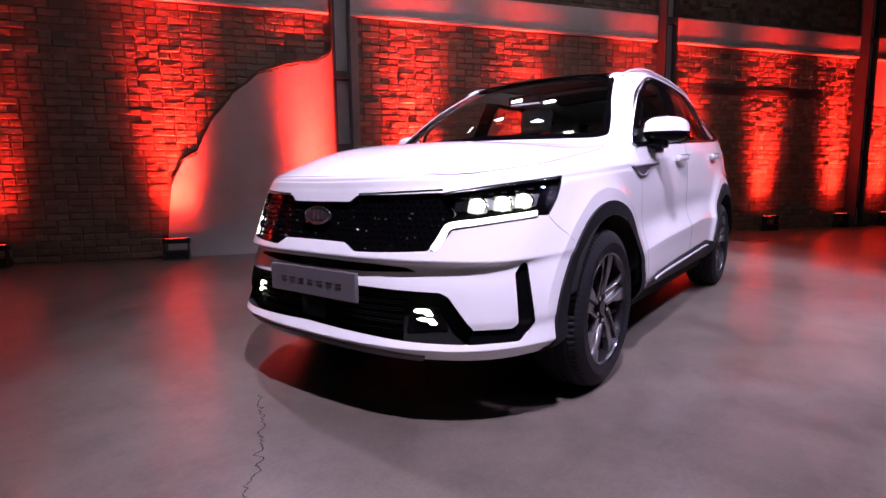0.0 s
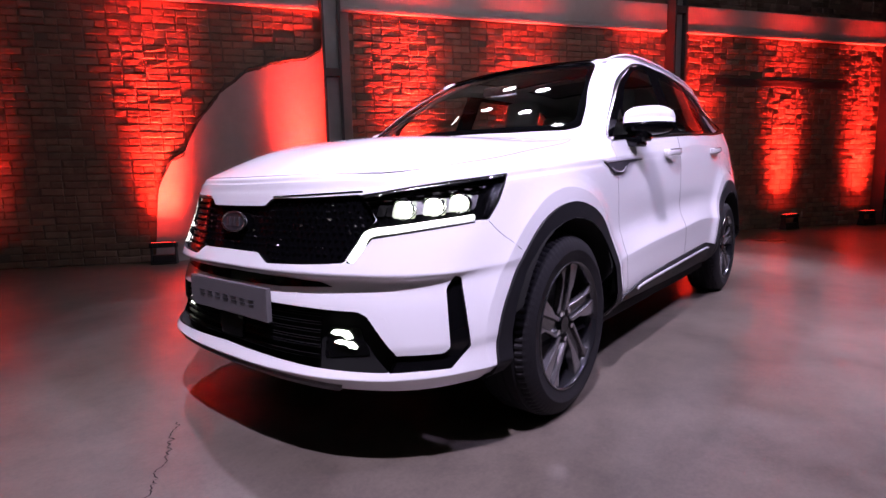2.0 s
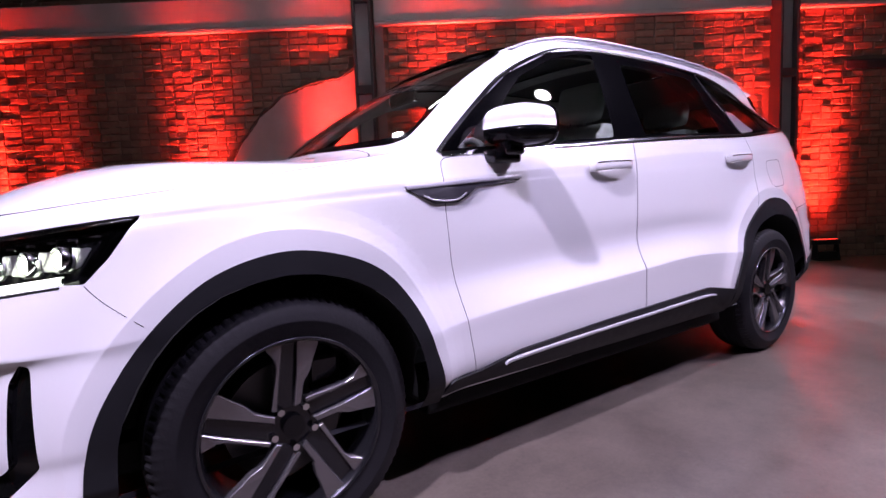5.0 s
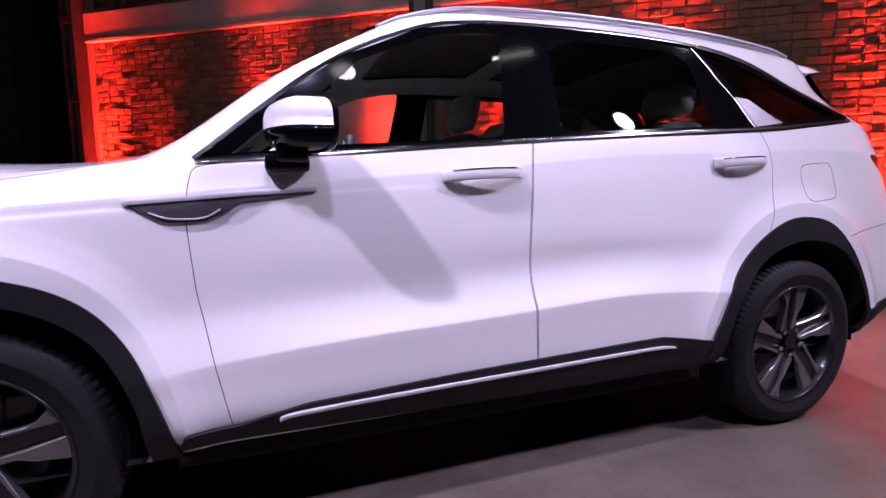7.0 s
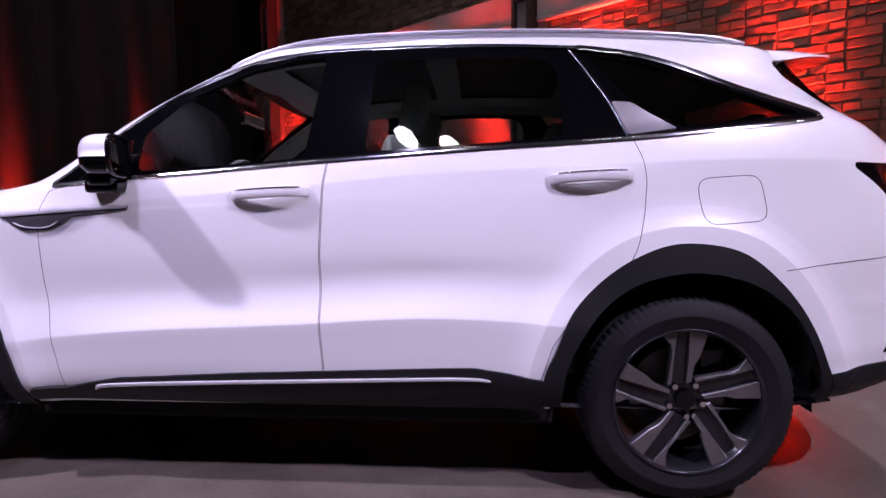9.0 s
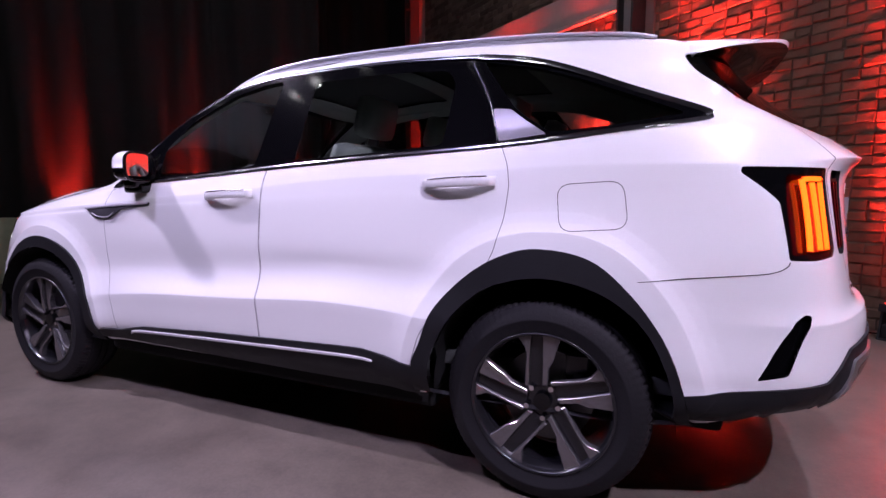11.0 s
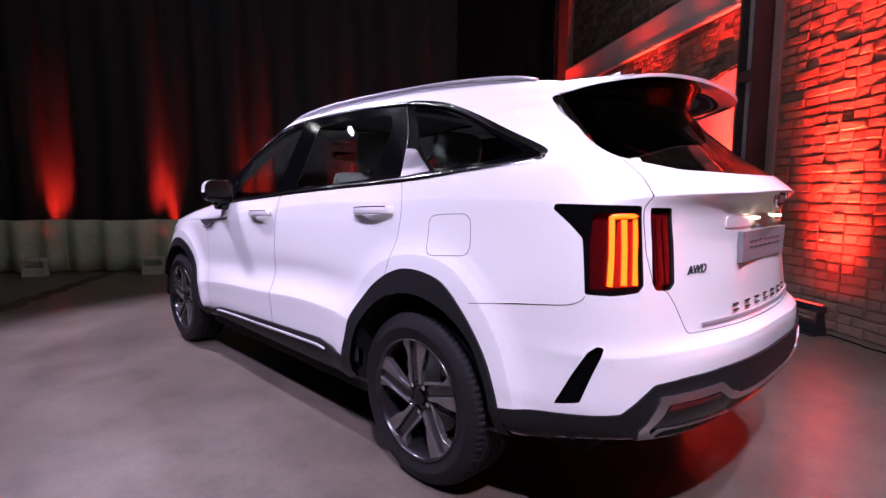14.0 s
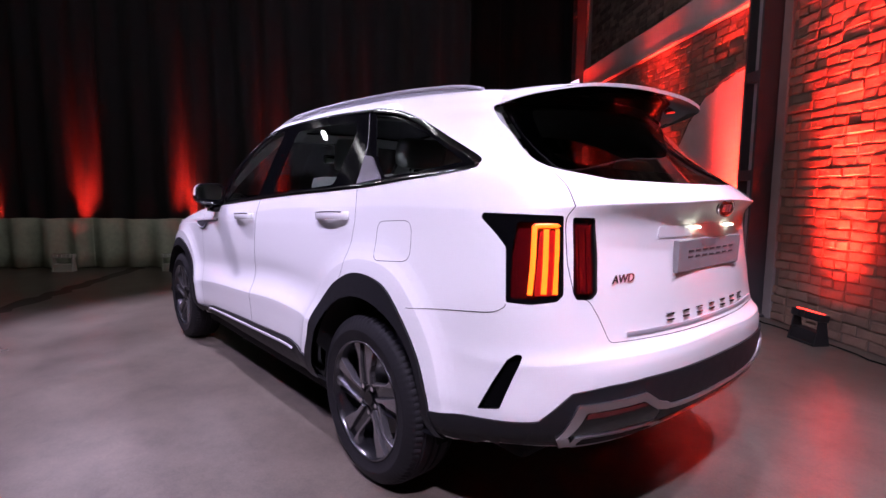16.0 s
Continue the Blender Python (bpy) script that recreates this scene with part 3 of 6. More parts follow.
NET = [
    level((-0.86, -0.85, -0.795, -0.655), (-0.45, -0.845), (-0.87, -0.87, -0.87, -0.87, -0.87, -0.87, -0.87, -0.87), (3.50, -0.80), (3.66, 3.72, 3.74),
          (0.265, 0.27, 0.28, 0.30, 0.30, 0.30, 0.32, 0.36, 0.39, 0.39, 0.39)),
    level((-0.922, -0.907, -0.845, -0.704), (-0.482, -0.886), (-0.925, -0.93, -0.930, -0.930, -0.930, -0.930, -0.925, -0.915), (3.58, -0.835), (3.73, 3.80, 3.815),
          (0.315, 0.315, 0.33, 0.37, 0.39, 0.39, 0.41, 0.43, 0.455, 0.46, 0.46)),
    level((-0.891, -0.875, -0.812, -0.676), (-0.47, -0.877), (-0.934, -0.937, -0.9435, -0.944, -0.944, -0.943, -0.934, -0.915), (3.598, -0.844), (3.76, 3.83, 3.845),
          (0.375, 0.375, 0.395, 0.455, 0.530, 0.572, 0.525, 0.49, 0.505, 0.51, 0.52)),
    level((-0.890, -0.874, -0.81, -0.675), (-0.47, -0.878), (-0.935, -0.938, -0.946, -0.947, -0.947, -0.945, -0.935, -0.915), (3.60, -0.845), (3.765, 3.835, 3.85),
          (0.42, 0.42, 0.44, 0.50, 0.585, 0.637, 0.590, 0.54, 0.55, 0.56, 0.57)),
    level((-0.878, -0.860, -0.79, -0.65), (-0.455, -0.874), (-0.930, -0.923, -0.920, -0.920, -0.920, -0.930, -0.938, -0.905), (3.60, -0.835), (3.765, 3.84, 3.855),
          (0.53, 0.53, 0.55, 0.60, 0.645, 0.697, 0.655, 0.63, 0.64, 0.66, 0.68)),
    level((-0.856, -0.834, -0.760, -0.626), (-0.443, -0.870), (-0.928, -0.914, -0.906, -0.906, -0.906, -0.920, -0.936, -0.900), (3.597, -0.836), (3.755, 3.834, 3.850),
          (0.612, 0.606, 0.62, 0.65, 0.692, 0.742, 0.702, 0.685, 0.69, 0.705, 0.72)),
    level((-0.893, -0.871, -0.795, -0.650), (-0.44, -0.8735), (-0.925, -0.911, -0.902, -0.902, -0.902, -0.915, -0.932, -0.895), (3.585, -0.825), (3.725, 3.785, 3.80),
          (0.640, 0.632, 0.650, 0.70, 0.740, 0.788, 0.753, 0.74, 0.745, 0.75, 0.755)),
    level((-0.845, -0.825, -0.745, -0.59), (-0.40, -0.868), (-0.915, -0.910, -0.906, -0.906, -0.906, -0.912, -0.915, -0.885), (3.565, -0.82), (3.70, 3.77, 3.785),
          (0.75, 0.75, 0.77, 0.82, 0.85, 0.86, 0.86, 0.865, 0.88, 0.89, 0.89)),
    level((-0.815, -0.795, -0.70, -0.52), (-0.34, -0.858), (-0.897, -0.905, -0.900, -0.900, -0.898, -0.897, -0.882, -0.850), (3.53, -0.79), (3.67, 3.755, 3.775),
          (0.87, 0.875, 0.90, 0.93, 0.99, 1.02, 1.04, 1.05, 1.06, 1.07, 1.08)),
    level((-0.806, -0.785, -0.682, -0.497), (-0.317, -0.848), (-0.888, -0.899, -0.896, -0.895, -0.892, -0.888, -0.871, -0.840), (3.512, -0.778), (3.668, 3.766, 3.787),
          (0.901, 0.909, 0.931, 0.957, 1.018, 1.080, 1.110, 1.115, 1.122, 1.135, 1.145)),
    level((-0.80, -0.778, -0.67, -0.48), (-0.30, -0.842), (-0.880, -0.895, -0.892, -0.890, -0.886, -0.880, -0.862, -0.832), (3.50, -0.768), (3.69, 3.805, 3.842),
          (0.925, 0.935, 0.955, 0.98, 1.045, 1.128, 1.165, 1.165, 1.165, 1.185, 1.20)),
    free_level((0, -0.745, 0, 0.968), (1, -0.72, -0.30, 0.970), (2, -0.60, -0.54, 0.979), (3, -0.42, -0.70, 0.985), (4, -0.22, -0.795, 0.995), (5, 0.05, -0.835, 1.03), (6, 0.40, -0.856, 1.065),
               (7, 0.68, -0.866, 1.095), (9, 1.95, -0.868, 1.195), (11, 2.86, -0.835, 1.255), (12, 3.25, -0.795, 1.275), (13, 3.46, -0.735, 1.275), (14, 3.60, -0.60, 1.255), (15, 3.73, -0.31, 1.255), (16, 3.775, 0, 1.26)),
    free_level((0, -0.35, 0, 1.104), (1, -0.34, -0.27, 1.102), (2, -0.26, -0.50, 1.090), (3, -0.12, -0.65, 1.074), (4, 0.06, -0.735, 1.069), (5, 0.26, -0.785, 1.084), (6, 0.44, -0.820, 1.102),
               (7, 0.69, -0.846, 1.125), (9, 1.95, -0.845, 1.235), (11, 2.84, -0.805, 1.300), (12, 3.20, -0.760, 1.33), (13, 3.41, -0.70, 1.33), (14, 3.545, -0.575, 1.305), (15, 3.655, -0.30, 1.305), (16, 3.69, 0, 1.31)),
    free_level((0, 0.33, 0, 1.148), (1, 0.335, -0.24, 1.145), (2, 0.36, -0.45, 1.136), (3, 0.39, -0.60, 1.128), (4, 0.42, -0.69, 1.126), (5, 0.46, -0.755, 1.134), (6, 0.55, -0.800, 1.155),
               (7, 0.77, -0.824, 1.180), (9, 1.95, -0.812, 1.300), (11, 2.81, -0.765, 1.375), (12, 3.12, -0.718, 1.395), (13, 3.325, -0.66, 1.39), (14, 3.455, -0.545, 1.38), (15, 3.55, -0.29, 1.385), (16, 3.58, 0, 1.39)),
    free_level((0, 0.70, 0, 1.400), (1, 0.705, -0.22, 1.396), (2, 0.72, -0.41, 1.387), (3, 0.745, -0.540, 1.378), (4, 0.768, -0.622, 1.376), (5, 0.80, -0.684, 1.378), (6, 0.875, -0.727, 1.388),
               (7, 1.02, -0.752, 1.408), (9, 1.95, -0.745, 1.455), (11, 2.76, -0.705, 1.465), (12, 3.02, -0.672, 1.470), (13, 3.24, -0.620, 1.475), (14, 3.365, -0.51, 1.48), (15, 3.44, -0.27, 1.49), (16, 3.465, 0, 1.495)),
    free_level((0, 1.10, 0, 1.605), (1, 1.103, -0.20, 1.602), (2, 1.112, -0.37, 1.594), (3, 1.122, -0.48, 1.586), (4, 1.132, -0.550, 1.580), (5, 1.148, -0.600, 1.577), (6, 1.205, -0.645, 1.580),
               (7, 1.34, -0.668, 1.598), (9, 1.95, -0.660, 1.612), (10, 2.4, -0.652, 1.606), (11, 2.72, -0.648, 1.580), (12, 2.95, -0.635, 1.565), (13, 3.18, -0.605, 1.550), (14, 3.30, -0.49, 1.565), (15, 3.36, -0.26, 1.578), (16, 3.38, 0, 1.583)),
    free_level((0, 1.20, 0, 1.636), (2, 1.22, -0.34, 1.628), (4, 1.225, -0.500, 1.620), (5, 1.245, -0.550, 1.619), (6, 1.31, -0.590, 1.624),
               (7, 1.46, -0.610, 1.638), (9, 1.95, -0.605, 1.660), (10, 2.4, -0.598, 1.658), (11, 2.72, -0.588, 1.645), (12, 2.95, -0.575, 1.632), (13, 3.14, -0.555, 1.618), (14, 3.25, -0.45, 1.612), (15, 3.30, -0.24, 1.622), (16, 3.31, 0, 1.626)),
    free_level((0, 1.30, 0, 1.650), (3, 1.33, -0.28, 1.643), (6, 1.45, -0.40, 1.645), (8, 1.75, -0.42, 1.672), (10, 2.4, -0.41, 1.670), (12, 2.95, -0.39, 1.644), (13, 3.08, -0.33, 1.638), (16, 3.2, 0, 1.644)),
    free_level((0, 1.42, 0, 1.666), (5, 1.46, -0.12, 1.665), (8, 1.8, -0.16, 1.686), (10, 2.4, -0.16, 1.683), (12, 2.9, -0.14, 1.658), (13, 3.0, -0.10, 1.653), (16, 3.1, 0, 1.652)),
    free_level((0, 1.46, 0, 1.669), (8, 1.8, 0, 1.688), (10, 2.4, 0, 1.686), (16, 3.08, 0, 1.655)),
]


def spline(p0, p1, p2, p3, t):
    return 0.5 * ((2 * p1) + (p2 - p0) * t + (2 * p0 - 5 * p1 + 4 * p2 - p3) * t * t + (3 * p1 - p0 - 3 * p2 + p3) * t ** 3)


def refine(rows, steps, mirror_first=False, mirror_last=False):
    """Catmull-Rom through the rows of an array, steps per span; the ends may mirror in y."""
    rows = np.asarray(rows, float)
    flip = np.array([1, -1, 1])
    first = rows[1] * flip if mirror_first else 2 * rows[0] - rows[1]
    last = rows[-2] * flip if mirror_last else 2 * rows[-1] - rows[-2]
    ext = np.concatenate([[first], rows, [last]])
    out = []
    for i in range(len(rows) - 1):
        for k in range(steps):
            out.append(spline(ext[i], ext[i + 1], ext[i + 2], ext[i + 3], k / steps))
    out.append(rows[-1])
    return np.array(out)


def creased(rows, kinks):
    """As refine, but the surface breaks along some rows, by a share that may change from column to column; the samples crowd beside each break."""
    out, n = [], len(rows)
    for i in range(n - 1):
        before = rows[i - 1] if i else 2 * rows[0] - rows[1]
        after = rows[i + 2] if i < n - 2 else 2 * rows[-1] - rows[-2]
        ts = [0, 0.2, 0.4, 0.6, 0.8]
        if i in kinks:
            before = before + (2 * rows[i] - rows[i + 1] - before) * kinks[i]
            ts = [0, 0.07, 0.22, 0.42, 0.62, 0.82]
        if i + 1 in kinks:
            after = after + (2 * rows[i + 1] - rows[i] - after) * kinks[i + 1]
            ts = ts + [0.93]
        out += [spline(before, rows[i], rows[i + 1], after, t) for t in ts]
    out.append(rows[-1])
    return np.array(out)


# The skin breaks along the sill crease, the bumper's fold and the shoulder.
net = np.array(NET)
net = np.array([refine(r, 12, True, True) for r in net])
column = np.arange(net.shape[1]) / 12
net = creased(net, {k: np.interp(column, a, b)[:, None] for k, a, b in (
    (1, (0, 4.3, 5.0, 16), (1, 1, 0, 0)),
    (5, (0, 12.0, 13.0, 16), (0, 0, 1, 1)),
    (3, (0, 5.2, 6.5, 10.5, 11.5, 16), (0, 0, 0.8, 0.8, 0, 0)),
    (6, (0, 4.4, 5.2, 16), (1, 1, 0, 0)),
    (10, (0, 3, 4.5, 6, 16), (0.9, 0.9, 0.3, 0.7, 0.9)))})
net[:, 0, 1] = net[:, -1, 1] = 0
net[-1, :, 1] = 0
ROWS_N, COLS_N = net.shape[:2]


# Edge of the flared lip round each wheel arch, drawn about the axle: x, z.
LIP_FRONT = [(-0.50, 0.30), (-0.505, 0.44), (-0.468, 0.55), (-0.395, 0.665), (-0.285, 0.778), (-0.15, 0.862), (0.0, 0.892), (0.165, 0.868), (0.305, 0.795), (0.405, 0.675), (0.470, 0.53), (0.500, 0.40), (0.512, 0.30)]
LIP_REAR = [(-0.535, 0.30), (-0.532, 0.44), (-0.50, 0.56), (-0.435, 0.695), (-0.31, 0.84), (-0.15, 0.925), (0.03, 0.945), (0.185, 0.915), (0.315, 0.825), (0.415, 0.695), (0.475, 0.56), (0.505, 0.44), (0.515, 0.30)]


def lip_outline(c):
    out = []
    pts = LIP_FRONT if c == 0 else LIP_REAR
    for k in range(len(pts) - 1):
        q = [Vector(pts[min(max(k + d, 0), len(pts) - 1)]) for d in (-1, 0, 1, 2)]
        out += [tuple(spline(q[0], q[1], q[2], q[3], t / 3) + Vector((c, 0))) for t in range(3)]
    return out + [(pts[-1][0] + c, pts[-1][1])]


LIPS = [lip_outline(c) for c in (0.0, WB)]


def flare(x, y, z):
    """How far the wings stand out round the wheel arches: full on the lip, running out over the panel beyond it."""
    best = 0.0
    for o, c in zip(LIPS, (0.0, WB)):
        if abs(x - c) > 0.72 or z > 1.12:
            continue
        if inside(o, x, z):
            t = 1.0
        else:
            d = 9.0
            for a, b in zip(o, o[1:]):
                ux, uz = b[0] - a[0], b[1] - a[1]
                k = min(1.0, max(0.0, ((x - a[0]) * ux + (z - a[1]) * uz) / (ux * ux + uz * uz)))
                d = min(d, math.hypot(x - a[0] - k * ux, z - a[1] - k * uz))
            t = max(0.0, 1 - d / 0.105) ** 2
        best = max(best, t)
    return best * min(1.0, max(0.0, (abs(y) - 0.74) / 0.1))


def body_grid():
    """The whole outer skin as one bmesh, left and right halves."""
    bm = bmesh.new()
    grid = {}
    for side in (1, -1):
        for i in range(ROWS_N):
            for j in range(COLS_N):
                x, y, z = net[i, j]
                if side == -1 and abs(y) < 1e-6:
                    grid[side, i, j] = grid[1, i, j]
                else:
                    grid[side, i, j] = bm.verts.new((x, y * side, z))
        for i in range(ROWS_N - 1):
            for j in range(COLS_N - 1):
                q = [grid[side, i, j], grid[side, i, j + 1], grid[side, i + 1, j + 1], grid[side, i + 1, j]]
                q = list(dict.fromkeys(q))
                if len(q) > 2:
                    bm.faces.new(q if side == 1 else q[::-1])
    bmesh.ops.remove_doubles(bm, verts=bm.verts, dist=0.0004)
    bmesh.ops.recalc_face_normals(bm, faces=bm.faces)
    bm.normal_update()
    return bm


skin = body_grid()
if sum(f.normal.dot(f.calc_center_median() - Vector((1.5, 0, 0.8))) for f in skin.faces) < 0:
    bmesh.ops.reverse_faces(skin, faces=skin.faces)
    skin.normal_update()
# Views on the skin: which two coordinates an outline is drawn in, and from where it is thrown.
H = math.sqrt(0.5)
VIEWS = {
    "left": (Vector((1, 0, 0)), Vector((0, 0, 1)), Vector((0, 1, 0))),
    "right": (Vector((1, 0, 0)), Vector((0, 0, 1)), Vector((0, -1, 0))),
    "front": (Vector((0, 1, 0)), Vector((0, 0, 1)), Vector((1, 0, 0))),
    "rear": (Vector((0, 1, 0)), Vector((0, 0, 1)), Vector((-1, 0, 0))),
    "top": (Vector((1, 0, 0)), Vector((0, 1, 0)), Vector((0, 0, -1))),
    "front_left": (Vector((H, -H, 0)), Vector((0, 0, 1)), Vector((H, H, 0))),
    "rear_left": (Vector((H, H, 0)), Vector((0, 0, 1)), Vector((-H, H, 0))),
    "front_right": (Vector((H, H, 0)), Vector((0, 0, 1)), Vector((H, -H, 0))),
    "rear_right": (Vector((H, -H, 0)), Vector((0, 0, 1)), Vector((-H, -H, 0))),
}


def grown(outline, d):
    """The outline moved outward by d."""
    n = len(outline)
    area = sum(outline[i - 1][0] * outline[i][1] - outline[i][0] * outline[i - 1][1] for i in range(n))
    sg = 1 if area > 0 else -1
    out = []
    for i in range(n):
        t = Vector(outline[(i + 1) % n]) - Vector(outline[i - 1])
        t = t.normalized() if t.length > 1e-9 else Vector((1, 0))
        out.append((outline[i][0] + sg * t.y * d, outline[i][1] - sg * t.x * d))
    return out


def inside(outline, a, b):
    hit = False
    n = len(outline)
    for i in range(n):
        (x1, y1), (x2, y2) = outline[i - 1], outline[i]
        if (y1 > b) != (y2 > b) and a < (x2 - x1) * (b - y1) / (y2 - y1) + x1:
            hit = not hit
    return hit


def facing(view, f):
    return f.normal.dot(VIEWS[view][2]) < (-0.05 if view != "top" else -0.2)


def score(bm, outline, view):
    """Cuts the faces that look at the view along an outline."""
    i, j, way = VIEWS[view]
    lo = (min(p[0] for p in outline), min(p[1] for p in outline))
    hi = (max(p[0] for p in outline), max(p[1] for p in outline))

    def extent(f):
        us, ws = [v.co.dot(i) for v in f.verts], [v.co.dot(j) for v in f.verts]
        return min(us), max(us), min(ws), max(ws)

    pool = {}
    for f in bm.faces:
        if facing(view, f):
            e = extent(f)
            if e[0] < hi[0] and e[1] > lo[0] and e[2] < hi[1] and e[3] > lo[1]:
                pool[f] = e
    for k in range(len(outline)):
        a, b = outline[k - 1], outline[k]
        d = (b[0] - a[0], b[1] - a[1])
        ln = math.hypot(*d)
        if ln < 1e-6:
            continue
        x0, x1, y0, y1 = min(a[0], b[0]) - 1e-4, max(a[0], b[0]) + 1e-4, min(a[1], b[1]) - 1e-4, max(a[1], b[1]) + 1e-4
        near = [f for f, e in pool.items() if f.is_valid and e[0] <= x1 and e[1] >= x0 and e[2] <= y1 and e[3] >= y0]
        if not near:
            continue
        co, no = i * a[0] + j * a[1], i * (-d[1] / ln) + j * (d[0] / ln)
        geom = list({e for f in near for e in f.edges} | {v for f in near for v in f.verts}) + near
        out = bmesh.ops.bisect_plane(bm, geom=geom, plane_co=co, plane_no=no, dist=1e-6)
        for g in [g for g in out["geom"] if isinstance(g, bmesh.types.BMFace) and g.is_valid] + [f for f in near if f.is_valid]:
            g.normal_update()
            pool[g] = extent(g)


for side in ("left", "right"):
    for o in LIPS:
        for d in (-0.004, 0.0, 0.004, 0.035, 0.07):
            score(skin, grown(o, d), side)
for v in skin.verts:
    if v.co.z < 1.12:
        v.co.y += math.copysign(0.019, v.co.y) * flare(*v.co)
skin.normal_update()
skin.faces.ensure_lookup_table()
BVH = BVHTree.FromBMesh(skin)
SKIN_FACES = [[(v.co.copy(), v.normal.copy()) for v in f.verts] for f in skin.faces]


def smooth_normal(p, index):
    """The skin's normal at a place, blended from the corners of the face there."""
    n = Vector((0, 0, 0))
    for co, normal in SKIN_FACES[index]:
        n += normal / ((co - p).length + 1e-4)
    return n.normalized()
LAYERS = [skin.verts.layers.float.new(k) for k in ("nx", "ny", "nz")]
for v in skin.verts:
    for lay, c in zip(LAYERS, v.normal):
        v[lay] = c



def seen_from(view, pts):
    """Places on the body as coordinates of a view."""
    i, j, _ = VIEWS[view]
    return [(Vector(p).dot(i), Vector(p).dot(j)) for p in pts]


def throw(view, a, b):
    """The skin's point and normal at (a, b) of a view."""
    i, j, way = VIEWS[view]
    middle = Vector((1.45, 0, 0.8))
    o = i * a + j * b + way * (middle.dot(way) - 5)
    p, n, index, _ = BVH.ray_cast(o, way)
    if p is None:
        p, n, index, _ = BVH.find_nearest(o + way * (5 - 0.8 if "left" == view or "right" == view else 5 - 2.0))
    n = smooth_normal(p, index)
    if n.dot(way) > 0:
        n = -n
    return p, n


def curve2(pts, steps=6, closed=True):
    """A smooth outline through 2D points."""
    n = len(pts)
    out = []
    for i in range(n if closed else n - 1):
        q = [Vector(pts[(i + k) % n] if closed else pts[min(max(i + k, 0), n - 1)]) for k in (-1, 0, 1, 2)]
        out += [tuple(spline(q[0], q[1], q[2], q[3], k / steps)) for k in range(steps)]
    if not closed:
        out.append(tuple(pts[-1]))
    return out


def rounded(pts, r=0.012, steps=3):
    """A polygon with its corners rounded."""
    out, n = [], len(pts)
    for i in range(n):
        a, b, c = Vector(pts[i - 1]), Vector(pts[i]), Vector(pts[(i + 1) % n])
        u, w = a - b, c - b
        k = min(r, u.length * 0.45, w.length * 0.45)
        s, e = b + u.normalized() * k, b + w.normalized() * k
        for q in range(steps + 1):
            t = q / steps
            out.append(tuple((1 - t) ** 2 * s + 2 * t * (1 - t) * b + t * t * e))
    return out


def chosen(bm, outline, view):
    i, j, _ = VIEWS[view]
    lo = (min(p[0] for p in outline), min(p[1] for p in outline))
    hi = (max(p[0] for p in outline), max(p[1] for p in outline))
    out = []
    for f in bm.faces:
        if facing(view, f):
            c = f.calc_center_median()
            u, w = c.dot(i), c.dot(j)
            if lo[0] <= u <= hi[0] and lo[1] <= w <= hi[1] and inside(outline, u, w):
                out.append(f)
    return out


def take(bm, outline, view, gap=0.0024):
    """Lifts the panel inside an outline off the skin and leaves a fine joint round it."""
    score(bm, outline, view)
    wide = grown(outline, gap)
    score(bm, wide, view)
    keep = chosen(bm, outline, view)
    marks = {v for f in keep for v in f.verts}
    panel = bmesh.new()
    lays = [panel.verts.layers.float.new(k) for k in ("nx", "ny", "nz")]
    have = [bm.verts.layers.float[k] for k in ("nx", "ny", "nz")]
    made = {}
    for v in marks:
        made[v] = w = panel.verts.new(v.co)
        for a, b in zip(lays, have):
            w[a] = v[b]
    for f in keep:
        try:
            panel.faces.new([made[v] for v in f.verts])
        except ValueError:
            pass
    bmesh.ops.delete(bm, geom=chosen(bm, wide, view), context="FACES")
    return panel


def cut(bm, outline, view):
    score(bm, outline, view)
    bmesh.ops.delete(bm, geom=chosen(bm, outline, view), context="FACES")


def finish(name, bm, mat, parent, label="", rim=0.012):
    """Links a piece of the skin with the skin's own smooth normals and a folded-in rim."""
    bm.normal_update()
    have = [bm.verts.layers.float[k] for k in ("nx", "ny", "nz")]
    loose = [v for v in bm.verts if not v.link_faces]
    bmesh.ops.delete(bm, geom=loose, context="VERTS")
    bmesh.ops.dissolve_degenerate(bm, dist=1e-5, edges=bm.edges)
    normals = {v: Vector([v[k] for k in have]).normalized() for v in bm.verts}
    edge = [e for e in bm.edges if e.is_boundary]
    if rim and edge:
        down = {}
        for e in edge:
            for v in e.verts:
                if v not in down:
                    down[v] = bm.verts.new(v.co - normals[v] * rim)
        for e in edge:
            a, b = e.verts
            f = e.link_faces[0]
            order = [l.vert for l in f.loops]
            k = order.index(a)
            if order[(k + 1) % len(order)] == b:
                a, b = b, a
            try:
                bm.faces.new((a, b, down[b], down[a])).material_index = 1
            except ValueError:
                pass
        for v, w in down.items():
            n = w.co - v.co
            normals[w] = normals[v]
    bm.verts.index_update()
    order = [normals.get(v, Vector((0, 0, 1))) for v in bm.verts]
    me = bpy.data.meshes.new(name)
    bm.to_mesh(me)
    bm.free()
    me.materials.append(mat)
    me.materials.append(LINER)
    me.polygons.foreach_set("use_smooth", [True] * len(me.polygons))
    me.normals_split_custom_set_from_vertices([tuple(n) for n in order])
    ob = new(name, me)
    ob.parent = parent
    if label:
        ob["label"] = label
    return ob


